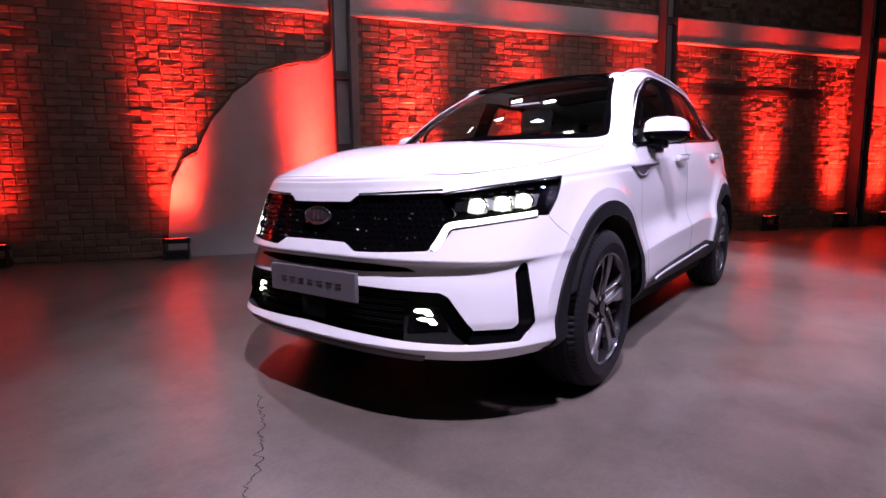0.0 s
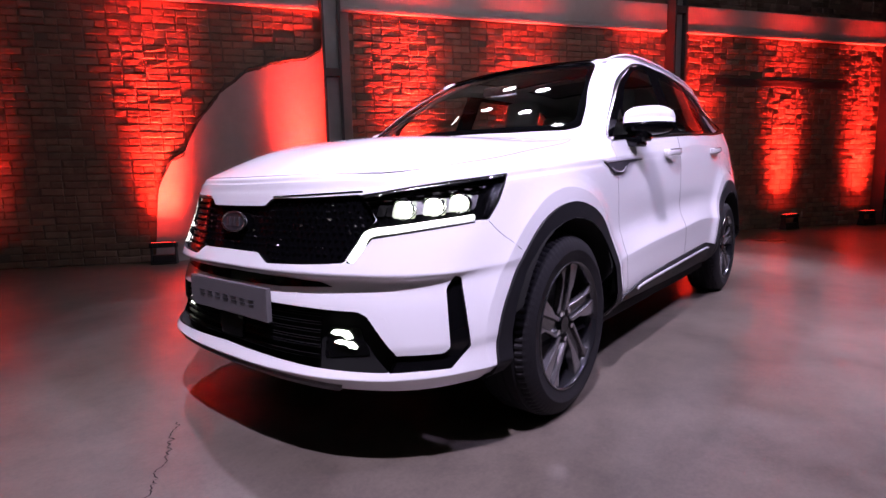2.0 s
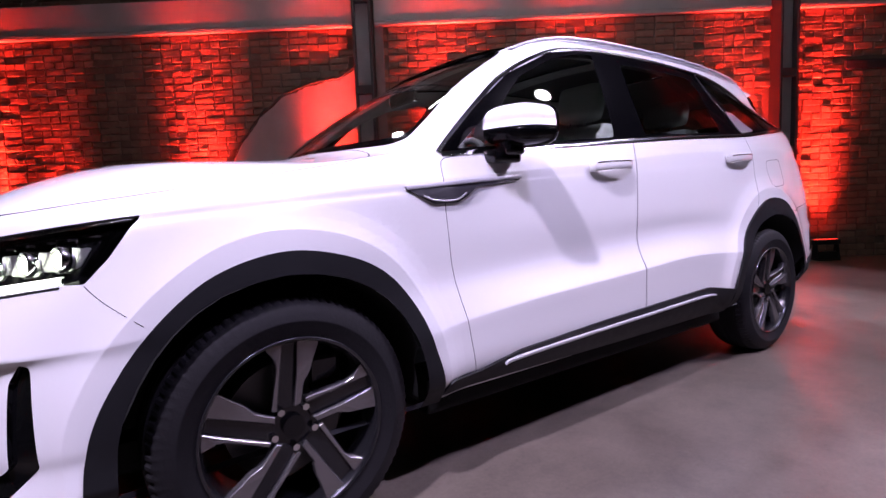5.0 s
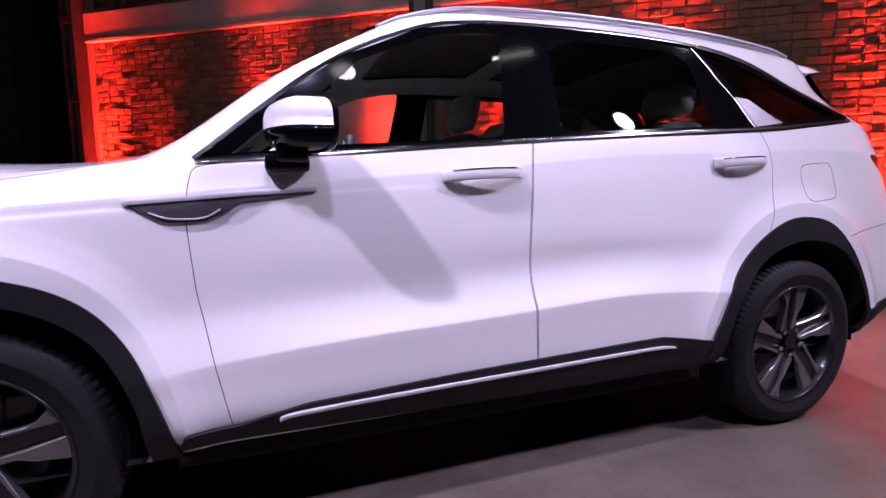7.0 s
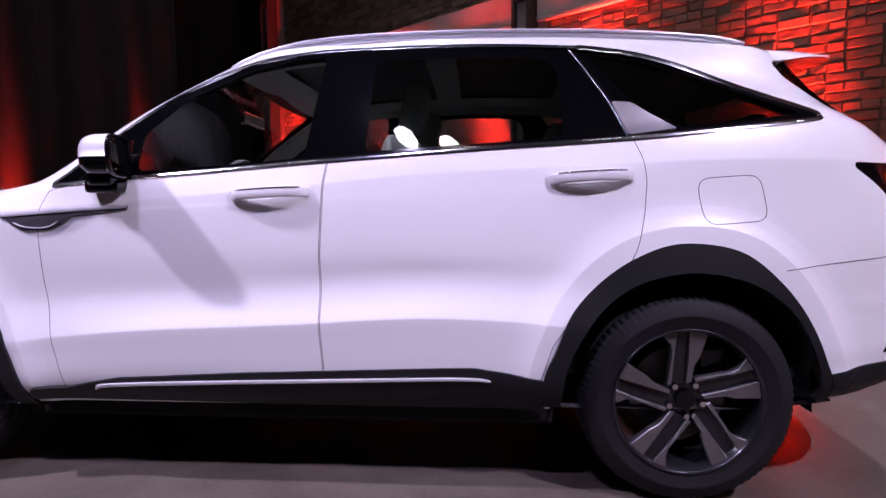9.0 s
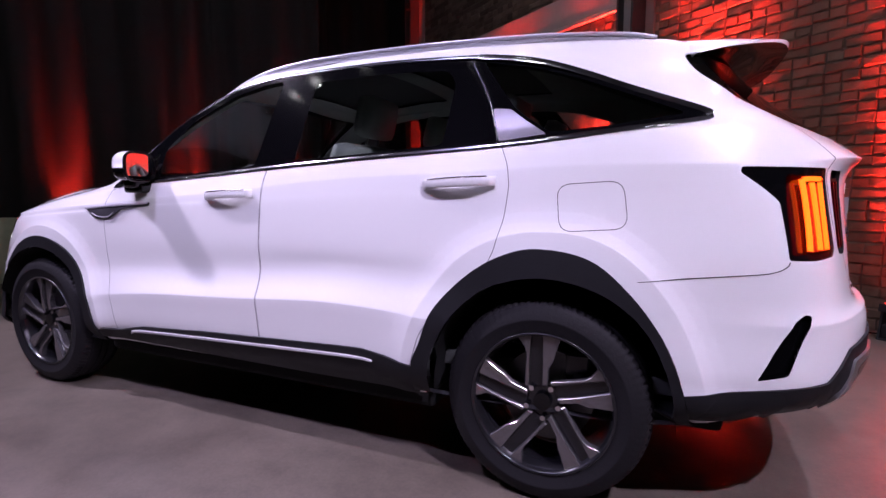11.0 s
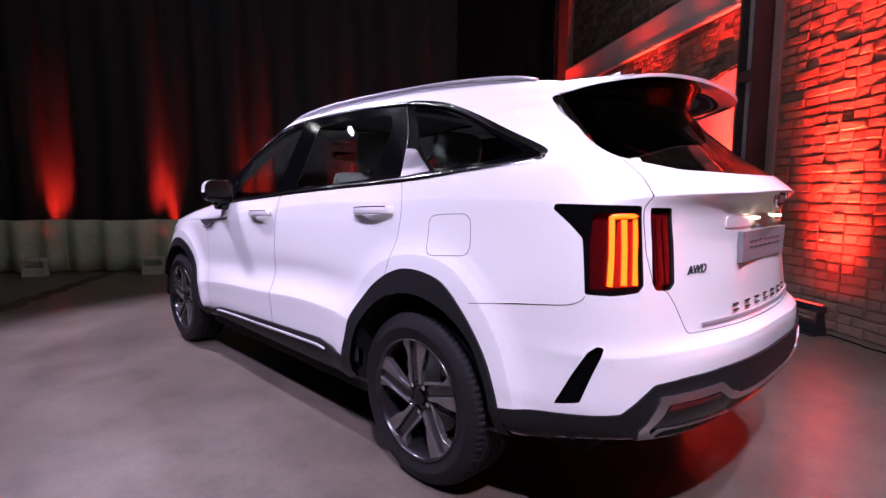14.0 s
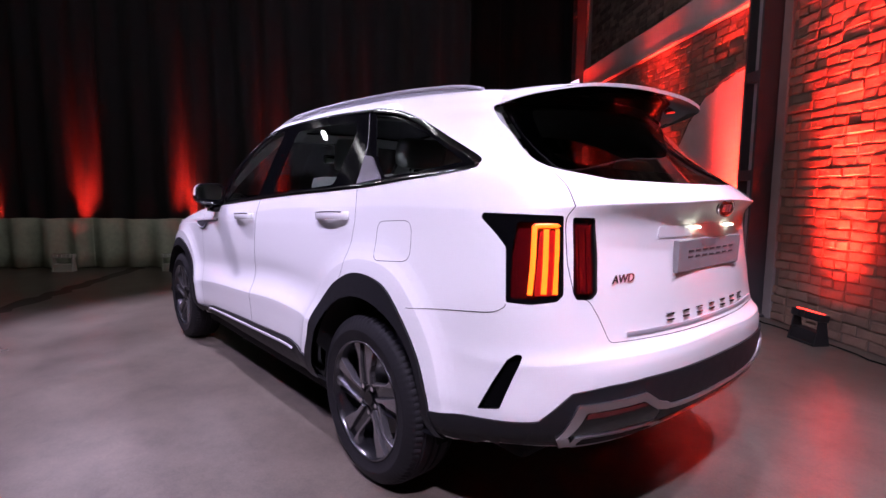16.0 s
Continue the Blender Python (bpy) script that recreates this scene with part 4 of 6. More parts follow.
def fitted(view, outline):
    """A smooth sheet through the skin inside an outline: its depth along the view as a cubic."""
    i, j, way = VIEWS[view]
    lo = [min(p[k] for p in outline) for k in (0, 1)]
    hi = [max(p[k] for p in outline) for k in (0, 1)]
    mid, half = [(a + b) / 2 for a, b in zip(lo, hi)], [(b - a) / 2 for a, b in zip(lo, hi)]
    terms = [(p, q) for p in range(4) for q in range(3) if p + q < 4]
    rows, want = [], []
    for a in np.linspace(lo[0], hi[0], 34):
        for b in np.linspace(lo[1], hi[1], 18):
            if inside(outline, a, b):
                u, w = (a - mid[0]) / half[0], (b - mid[1]) / half[1]
                rows.append([u ** p * w ** q for p, q in terms])
                want.append(throw(view, a, b)[0].dot(way))
    k = np.linalg.lstsq(np.array(rows), np.array(want), rcond=None)[0]

    def depth(a, b):
        u, w = (a - mid[0]) / half[0], (b - mid[1]) / half[1]
        return float(sum(c * u ** p * w ** q for c, (p, q) in zip(k, terms)))

    def at(a, b):
        e = 1e-3
        da, db = (depth(a + e, b) - depth(a - e, b)) / (2 * e), (depth(a, b + e) - depth(a, b - e)) / (2 * e)
        n = (i + way * da).cross(j + way * db).normalized()
        return i * a + j * b + way * depth(a, b), (-n if n.dot(way) > 0 else n)
    return at


def glazed(name, outline, view, sheet, mat, parent, label="", lift=0.0, thick=0.0005, cell=0.07, mirror=False, holes=()):
    """A sheet with the even curvature of glass."""
    i, j, way = VIEWS[view]
    bm = laid(outline, view, lift, thick, cell, False, None, sheet)
    for h in holes:
        cut(bm, h, view)
    loose = [v for v in bm.verts if not v.link_faces]
    bmesh.ops.delete(bm, geom=loose, context="VERTS")
    bm.verts.index_update()
    ns = [sheet(v.co.dot(i), v.co.dot(j))[1] for v in bm.verts]
    if mirror:
        flip(bm)
        ns = [Vector((n.x, -n.y, n.z)) for n in ns]
    ob = part(name, bm, mat, parent, label, True)
    ob.data.normals_split_custom_set_from_vertices([tuple(n) for n in ns])
    return ob


def laid(outline, view, lift=0.003, thick=0.006, cell=0.05, mirror=False, extra=None, sheet=None):
    """A sheet cut to an outline and laid on the skin, its rim folded down."""
    way = VIEWS[view][2]
    bm = bmesh.new()
    f = bm.faces.new([bm.verts.new((a, b, 0)) for a, b in outline])
    lo = [min(p[k] for p in outline) for k in (0, 1)]
    hi = [max(p[k] for p in outline) for k in (0, 1)]
    bmesh.ops.triangulate(bm, faces=bm.faces[:])
    for k in (0, 1):
        n = int((hi[k] - lo[k]) / cell)
        for q in range(1, n + 1):
            co, no = Vector((0, 0, 0)), Vector((0, 0, 0))
            co[k], no[k] = lo[k] + (hi[k] - lo[k]) * q / (n + 1), 1
            bmesh.ops.bisect_plane(bm, geom=bm.verts[:] + bm.edges[:] + bm.faces[:], plane_co=co, plane_no=no, dist=1e-5)
    bmesh.ops.remove_doubles(bm, verts=bm.verts, dist=1e-5)
    rim = [e for e in bm.edges if e.is_boundary]
    for e in rim:
        e.smooth = False
    normal, low = {}, {}
    for v in bm.verts[:]:
        a, b = v.co.x, v.co.y
        p, n = sheet(a, b) if sheet else throw(view, a, b)
        extra_lift = extra(a, b) if extra else 0.0
        v.co = p + n * (lift + extra_lift)
        normal[v] = n
    for e in rim:
        for v in e.verts:
            if v not in low:
                low[v] = bm.verts.new(v.co - normal[v] * thick)
    for e in rim:
        a, b = e.verts
        bm.faces.new((a, b, low[b], low[a]))
    bmesh.ops.recalc_face_normals(bm, faces=bm.faces)
    c = sum((f.normal.dot(way) * f.calc_area() for f in bm.faces))
    if c > 0:
        bmesh.ops.reverse_faces(bm, faces=bm.faces)
    if mirror:
        flip(bm)
    return bm


def flip(bm):
    for v in bm.verts:
        v.co.y = -v.co.y
    bmesh.ops.reverse_faces(bm, faces=bm.faces)
    return bm


def strip(pts, view, width, lift=0.004, thick=0.008, steps=5, mirror=False):
    """A narrow bar laid along a line on the skin."""
    line = curve2(pts, steps, False)
    left, right = [], []
    for k, p in enumerate(line):
        a, b = line[max(k - 1, 0)], line[min(k + 1, len(line) - 1)]
        d = Vector((b[0] - a[0], b[1] - a[1])).normalized()
        w = width(k / (len(line) - 1)) if callable(width) else width
        left.append((p[0] - d.y * w / 2, p[1] + d.x * w / 2))
        right.append((p[0] + d.y * w / 2, p[1] - d.x * w / 2))
    bm = bmesh.new()
    prev = None
    for l, r in zip(left, right):
        ring = []
        for (a, b), k in ((l, -thick), (l, lift), (((l[0] + r[0]) / 2, (l[1] + r[1]) / 2), lift + 0.25 * thick), (r, lift), (r, -thick)):
            p, n = throw(view, a, b)
            ring.append(bm.verts.new(p + n * k))
        if prev:
            for k in range(4):
                bm.faces.new((prev[k], prev[k + 1], ring[k + 1], ring[k]))
            for k in (1, 3):
                bm.edges.get((prev[k], ring[k])).smooth = False
        prev = ring
    bmesh.ops.recalc_face_normals(bm, faces=bm.faces)
    if sum(f.normal.dot(VIEWS[view][2]) * f.calc_area() for f in bm.faces) > 0:
        bmesh.ops.reverse_faces(bm, faces=bm.faces)
    if mirror:
        flip(bm)
    return bm

# ---- panels, lamps and trim of the car ----
def mirrored(half):
    """A symmetric outline from its left half, listed from the middle round to the middle."""
    return half + [(-a, b) for a, b in reversed(half) if abs(a) > 1e-6]


def twice(view):
    return {"left": "right", "front_left": "front_right", "rear_left": "rear_right"}[view]


ARCH_IN = [(-0.405, 0.20), (-0.402, 0.33), (-0.39, 0.45), (-0.345, 0.56), (-0.27, 0.66), (-0.16, 0.735), (0.0, 0.768), (0.16, 0.74), (0.28, 0.665), (0.35, 0.565), (0.39, 0.45), (0.402, 0.33), (0.405, 0.20)]


def arch_in(c, steps=3):
    """The inner edge of a wheel arch; the rear one is a little larger."""
    return [(x * (1.02 if c == 0 else 1.05) + c, z if z < 0.36 else 0.36 + (z - 0.36) * (1.015 if c == 0 else 1.065)) for x, z in curve2(ARCH_IN, steps, False)]


FRONT_OUT = [(-0.475, 0.20), (-0.472, 0.34), (-0.45, 0.46), (-0.40, 0.565), (-0.31, 0.685), (-0.175, 0.79), (0.0, 0.835), (0.175, 0.805), (0.30, 0.735), (0.39, 0.615), (0.445, 0.47), (0.475, 0.36), (0.50, 0.20)]
REAR_OUT = [(-0.49, 0.20), (-0.485, 0.42), (-0.445, 0.53), (-0.385, 0.665), (-0.25, 0.80), (-0.10, 0.876), (0.03, 0.886), (0.16, 0.854), (0.27, 0.765), (0.36, 0.65), (0.42, 0.52), (0.455, 0.40), (0.47, 0.20)]
DLO = [(0.556, 1.104), (0.778, 1.29), (0.980, 1.433), (1.25, 1.552), (1.46, 1.592), (1.66, 1.606), (2.10, 1.612), (2.48, 1.597), (2.68, 1.566), (2.86, 1.508), (3.07, 1.418), (3.27, 1.335), (3.288, 1.318), (3.262, 1.306),
       (2.95, 1.274), (2.655, 1.246), (2.1, 1.214), (1.59, 1.181), (1.1, 1.145)]
DLO = rounded(DLO, 0.03)
FRONT_PANE = rounded([(0.870, 1.150), (0.880, 1.285), (1.035, 1.425), (1.26, 1.528), (1.44, 1.572), (1.545, 1.580), (1.495, 1.190), (1.2, 1.168)], 0.03)
SAIL_PANE = rounded([(0.640, 1.124), (0.838, 1.272), (0.838, 1.140)], 0.012)
REAR_PANE = rounded([(1.715, 1.208), (1.735, 1.560), (2.10, 1.566), (2.36, 1.556), (2.405, 1.50), (2.405, 1.250), (2.1, 1.230)], 0.03)
QUARTER_PANE = rounded([(2.505, 1.578), (2.70, 1.540), (2.87, 1.482), (3.06, 1.402), (3.225, 1.330), (3.0, 1.298), (2.80, 1.282), (2.715, 1.338), (2.655, 1.385)], 0.02)
SCREEN_HOLE = rounded(mirrored([(0, 1.160), (-0.40, 1.150), (-0.685, 1.146), (-0.738, 1.160), (-0.695, 1.28), (-0.635, 1.40), (-0.556, 1.555), (-0.515, 1.590), (0, 1.616)]), 0.02)
REAR_GLASS = rounded(mirrored([(0, 1.580), (-0.45, 1.568), (-0.598, 1.548), (-0.612, 1.43), (-0.655, 1.322), (-0.618, 1.300), (-0.474, 1.266), (-0.225, 1.256), (0, 1.254)]), 0.02)
FRONT_DOOR = rounded([(0.552, 1.084), (0.540, 1.03), (0.534, 0.93), (0.548, 0.75), (0.585, 0.55), (0.622, 0.36), (1.578, 0.36), (1.563, 0.60), (1.557, 0.843), (1.572, 1.10), (1.586, 1.190), (1.30, 1.168), (0.80, 1.128)], 0.02)
REAR_DOOR = rounded([(1.594, 1.190), (1.579, 1.10), (1.564, 0.843), (1.570, 0.60), (1.585, 0.36), (2.30, 0.36), (2.36, 0.55), (2.46, 0.70), (2.60, 0.80), (2.636, 0.87), (2.666, 0.99), (2.676, 1.10), (2.666, 1.17), (2.632, 1.250), (2.1, 1.222)], 0.02)
FUEL_DOOR = rounded([(2.842, 1.100), (3.050, 1.113), (3.072, 0.962), (2.860, 0.948)], 0.045, 5)
HOOD_HALF = curve2([(-0.779, 0), (-0.769, -0.22), (-0.716, -0.42), (-0.590, -0.615), (-0.333, -0.744), (0.0, -0.784), (0.20, -0.796), (0.31, -0.775), (0.375, -0.70), (0.40, -0.56), (0.365, -0.30), (0.345, 0)], 4, False)
HOOD = HOOD_HALF + [(x, -y) for x, y in reversed(HOOD_HALF) if abs(y) > 1e-6]
GATE = rounded(mirrored([(0, 1.40), (-0.625, 1.40), (-0.640, 1.245), (-0.662, 1.20), (-0.684, 1.15), (-0.697, 1.0), (-0.690, 0.90), (-0.645, 0.885), (-0.618, 0.831), (-0.589, 0.750), (-0.3, 0.743), (0, 0.742)]), 0.012)

HEADLIGHT = [(-0.703, -0.542, 0.882), (-0.60, -0.655, 0.904), (-0.527, -0.726, 0.917), (-0.42, -0.80, 0.932), (-0.311, -0.849, 0.945), (-0.345, -0.852, 0.895), (-0.381, -0.857, 0.85), (-0.433, -0.851, 0.794),
             (-0.474, -0.829, 0.795), (-0.60, -0.715, 0.772), (-0.712, -0.605, 0.750), (-0.738, -0.583, 0.71), (-0.761, -0.561, 0.672), (-0.772, -0.539, 0.672), (-0.745, -0.56, 0.73), (-0.714, -0.584, 0.781), (-0.692, -0.606, 0.802)]
DRL_LINE = [(-0.767, -0.550, 0.676), (-0.740, -0.573, 0.725), (-0.718, -0.594, 0.763), (-0.66, -0.66, 0.775), (-0.57, -0.738, 0.790), (-0.475, -0.826, 0.806)]
TAIL_OUT = [(3.382, -0.813, 1.155), (3.50, -0.762, 1.153), (3.622, -0.696, 1.150), (3.636, -0.71, 1.03), (3.648, -0.722, 0.906), (3.640, -0.740, 0.886), (3.588, -0.804, 0.876), (3.517, -0.842, 0.878), (3.50, -0.825, 0.97), (3.486, -0.812, 1.048), (3.445, -0.816, 1.088), (3.378, -0.818, 1.138)]
TAIL_IN = [(3.640, -0.674, 1.145), (3.680, -0.612, 1.143), (3.690, -0.608, 1.03), (3.699, -0.616, 0.908), (3.693, -0.636, 0.887), (3.672, -0.686, 0.889), (3.664, -0.694, 0.909), (3.654, -0.683, 1.03)]
REAR_VENT = [(3.535, -0.852, 0.700), (3.565, -0.838, 0.722), (3.582, -0.829, 0.718), (3.555, -0.852, 0.63), (3.529, -0.875, 0.541), (3.447, -0.894, 0.521), (3.49, -0.875, 0.61)]
CORNER_VENT = [(-0.728, -0.695, 0.386), (-0.62, -0.804, 0.387), (-0.602, -0.818, 0.404), (-0.594, -0.800, 0.587), (-0.565, -0.812, 0.628), (-0.550, -0.826, 0.622), (-0.541, -0.853, 0.404), (-0.601, -0.819, 0.341), (-0.743, -0.682, 0.336)]
GRILLE = rounded(mirrored([(0, 0.848), (-0.172, 0.849), (-0.207, 0.874), (-0.38, 0.877), (-0.545, 0.884), (-0.603, 0.802), (-0.586, 0.781), (-0.541, 0.672), (-0.40, 0.664), (-0.245, 0.660), (-0.185, 0.692), (0, 0.694)]), 0.01)
LOWER_GRILLE = rounded(mirrored([(0, 0.525), (-0.276, 0.528), (-0.586, 0.521), (-0.614, 0.507), (-0.700, 0.386), (-0.690, 0.337), (-0.45, 0.342), (-0.25, 0.349), (0, 0.356)]), 0.01)
SLOT = rounded(mirrored([(0, 0.618), (-0.30, 0.613), (-0.446, 0.606), (-0.490, 0.592), (-0.281, 0.582), (0, 0.580)]), 0.006)

ROOF_GLASS = rounded([(1.125, -0.50), (1.30, -0.535), (2.62, -0.52), (2.66, -0.46), (2.66, 0.46), (2.62, 0.52), (1.30, 0.535), (1.125, 0.50), (1.10, 0.2), (1.10, -0.2)], 0.03)
ROOF_LIGHTS = [rounded([(a, -0.44), (b, -0.44), (b, 0.44), (a, 0.44)], 0.05) for a, b in ((1.27, 1.88), (2.02, 2.54))]
LEFT_HOLES = [("left", grown(arch_in(c), 0.030)) for c in (0.0, WB)] + [("left", DLO)]
for view, outline in LEFT_HOLES:
    cut(skin, outline, view)
    cut(skin, outline, twice(view))
cut(skin, SCREEN_HOLE, "front")
cut(skin, grown(ROOF_GLASS, -0.03), "top")
cut(skin, REAR_GLASS, "rear")
cut(skin, GRILLE, "front")
cut(skin, LOWER_GRILLE, "front")
for view, pts in (("front_left", HEADLIGHT), ("rear_left", TAIL_OUT), ("rear_left", TAIL_IN), ("front_left", CORNER_VENT), ("rear_left", REAR_VENT)):
    o = rounded(seen_from(view, pts), 0.008)
    cut(skin, o, view)
    cut(skin, rounded(seen_from(twice(view), [(x, -y, z) for x, y, z in pts]), 0.008), twice(view))

HANDLES = {"front": (1.391, 1.044), "rear": (2.492, 1.090)}


def handle_cup(x0, z0):
    """Outline of the hollow behind a door handle."""
    return [(x0 + 0.104 * math.cos(t), z0 - 0.008 + 0.040 * math.sin(t)) for t in [2 * math.pi * k / 28 for k in range(28)]]


hood = finish("hood", take(skin, HOOD, "top", 0.0036), PAINT, car, "broad white bonnet")
gate = finish("tailgate", take(skin, GATE, "rear"), PAINT, car, "white tailgate")
doors = {}
for side in ("left", "right"):
    for which, shape in (("front", FRONT_DOOR), ("rear", REAR_DOOR)):
        panel = take(skin, shape, side)
        cut(panel, handle_cup(*HANDLES[which]), side)
        doors[which, side] = finish(which + "_door", panel, PAINT, car)
    finish("fuel_flap" if side == "left" else "blind_flap", take(skin, FUEL_DOOR, side), PAINT, car)
finish("body", skin, PAINT, car, "glossy white body shell")


def pair(name, pts, view, mat, parent=None, label="", lift=0.003, thick=0.006, r=0.008, cell=0.04, pts3=True, smooth=True):
    """The same sheet on both sides of the car."""
    out = []
    for turn in (False, True):
        o = rounded(seen_from(view, pts) if pts3 else pts, r)
        holder = parent[turn] if isinstance(parent, (list, tuple)) else (parent or car)
        out.append(part(name, laid(o, view, lift, thick, cell, turn), mat, holder, label, smooth))
    return out


# Glass: frames first, then the panes in them.
side_sheet, front_sheet, rear_sheet = fitted("left", grown(DLO, -0.01)), fitted("front", grown(SCREEN_HOLE, -0.005)), fitted("rear", grown(REAR_GLASS, -0.005))
for turn in (False, True):
    glazed("window_frame", DLO, "left", side_sheet, PILLAR, car, "gloss black window surround and pillars", -0.003, 0.012, 0.06, turn, (FRONT_PANE, SAIL_PANE, REAR_PANE, QUARTER_PANE))
    for nm, pane, mat in (("front_window", FRONT_PANE, GLASS), ("sail_window", SAIL_PANE, GLASS), ("rear_window", REAR_PANE, PRIVACY), ("quarter_window", QUARTER_PANE, PRIVACY)):
        glazed(nm, grown(pane, 0.004), "left", side_sheet, mat, car, "tinted side glass", -0.007, 0.0005, 0.08, turn)
screen = glazed("windscreen", grown(SCREEN_HOLE, 0.002), "front", front_sheet, SCREEN, car, "sloping windscreen", -0.003)
rear_pane = glazed("rear_screen", grown(REAR_GLASS, 0.002), "rear", rear_sheet, BACK, car, "dark rear screen", -0.003)
glazed("screen_border", grown(SCREEN_HOLE, 0.001), "front", front_sheet, GLOSS, car, "black printed windscreen border", -0.006, 0.002, 0.07, False,
       (rounded(mirrored([(0, 1.195), (-0.40, 1.185), (-0.64, 1.182), (-0.685, 1.20), (-0.610, 1.40), (-0.530, 1.53), (-0.50, 1.553), (0, 1.572)]), 0.03),))
glazed("rear_screen_border", grown(REAR_GLASS, 0.001), "rear", rear_sheet, GLOSS, car, "black printed rear screen border", -0.006, 0.002, 0.07, False,
       (rounded(mirrored([(0, 1.55), (-0.50, 1.535), (-0.535, 1.44), (-0.565, 1.34), (-0.50, 1.315), (-0.3, 1.296), (0, 1.29)]), 0.04),))
roof_sheet = fitted("top", ROOF_GLASS)
glazed("roof_glass", ROOF_GLASS, "top", roof_sheet, ROOF_TINT, car, "black panoramic glass roof", 0.004, 0.006, 0.08)
glazed("roof_glass_border", grown(ROOF_GLASS, -0.002), "top", roof_sheet, GLOSS, car, "", 0.0015, 0.006, 0.08, False,
       ROOF_LIGHTS)
for o in ROOF_LIGHTS:
    glazed("roof_blind", grown(o, 0.02), "top", roof_sheet, CABIN, car, "drawn dark roof blind", -0.012, 0.003, 0.08)
for line, w, mat, nm in (([(0.560, 1.100), (1.1, 1.141), (1.59, 1.177), (2.1, 1.210), (2.655, 1.242), (2.95, 1.270), (3.262, 1.303), (3.293, 1.318)], 0.016, CHROME, "belt_moulding"),
                         ([(0.554, 1.106), (0.778, 1.293), (0.980, 1.437), (1.25, 1.556), (1.46, 1.596), (1.66, 1.610), (2.10, 1.616), (2.48, 1.601)], 0.012, DARK_CHROME, "roof_moulding"),
                         ([(2.48, 1.601), (2.68, 1.570), (2.86, 1.512), (3.07, 1.422), (3.27, 1.340), (3.294, 1.320)], 0.020, CHROME, "quarter_moulding")):
    for turn in (False, True):
        part(nm, strip(line, "left", w, 0.004, 0.008, 4, turn), mat, car, "slim bright window moulding", True)
pair("fin_trim", [(2.580, 1.378), (2.648, 1.372), (2.705, 1.330), (2.792, 1.272), (2.626, 1.251)], "left", FIN_GREY, None, "satin grey fin on the rear pillar", 0.006, 0.010, 0.012, 0.05, False)
for turn in (False, True):
    part("pane_divider", strip([(2.452, 1.590), (2.525, 1.476), (2.578, 1.374), (2.622, 1.250)], "left", 0.007, 0.002, 0.006, 4, turn), DARK_CHROME, car, "", True)

# Cladding round the arches, along the sills and under the tail.
for c, outer, nm in ((0.0, FRONT_OUT, "arch"), (WB, REAR_OUT, "arch")):
    for turn in (False, True):
        ring = [(x + c, z) for x, z in curve2(outer, 7, False)]
        low = 0.262 if c == 0 else 0.33
        ring = [(x, max(z, low)) for x, z in ring]
        bm = laid(ring, "left", 0.011, 0.016, 0.04)
        cut(bm, arch_in(c, 5), "left")
        part("wheel_arch_trim", flip(bm) if turn else bm, CLADDING, car, "grained black wheel arch trim", True)
SILL = [(0.48, 0.325), (0.50, 0.372), (0.635, 0.376), (0.70, 0.390), (0.82, 0.412), (1.29, 0.438), (2.00, 0.464), (2.10, 0.466), (2.335, 0.430), (2.34, 0.310), (1.4, 0.312)]
pair("sill_trim", SILL, "left", CLADDING, None, "grained black sill trim", 0.010, 0.030, 0.012, 0.06, False)
for turn in (False, True):
    part("sill_strip", strip([(0.743, 0.377), (0.80, 0.390), (1.2, 0.405), (1.7, 0.420), (2.05, 0.430), (2.155, 0.424)], "left", lambda t: 0.003 + 0.008 * math.sin(math.pi * min(1, max(0.02, t))) ** 0.4, 0.018, 0.010, 5, turn), BRIGHT, car, "bright strip along the sill", True)
pair("corner_trim", [(3.20, -0.92, 0.455), (3.354, -0.909, 0.479), (3.50, -0.875, 0.500), (3.630, -0.812, 0.520), (3.668, -0.78, 0.560), (3.705, -0.738, 0.610), (3.76, -0.62, 0.626), (3.812, -0.494, 0.634), (3.73, -0.494, 0.40), (3.62, -0.68, 0.39), (3.5, -0.79, 0.375), (3.2, -0.87, 0.345)],
     "rear_left", CLADDING, None, "grained black bumper corner", 0.008, 0.012)
part("rear_valance", laid(mirrored([(0, 0.637), (-0.25, 0.637), (-0.500, 0.634), (-0.500, 0.40), (0, 0.395)]), "rear", 0.008, 0.012), CLADDING, car, "black lower rear bumper", True)
part("skid_plate", laid(rounded(mirrored([(0, 0.455), (-0.30, 0.455), (-0.36, 0.44), (-0.33, 0.40), (0, 0.397)]), 0.01), "rear", 0.014, 0.012), SATIN, car, "satin silver rear skid plate", True)
part("trim_line", strip([(-0.40, 0.523), (-0.30, 0.512), (0, 0.508), (0.30, 0.512), (0.40, 0.523)], "rear", 0.016, 0.012, 0.010, 6), SATIN, car, "", True)
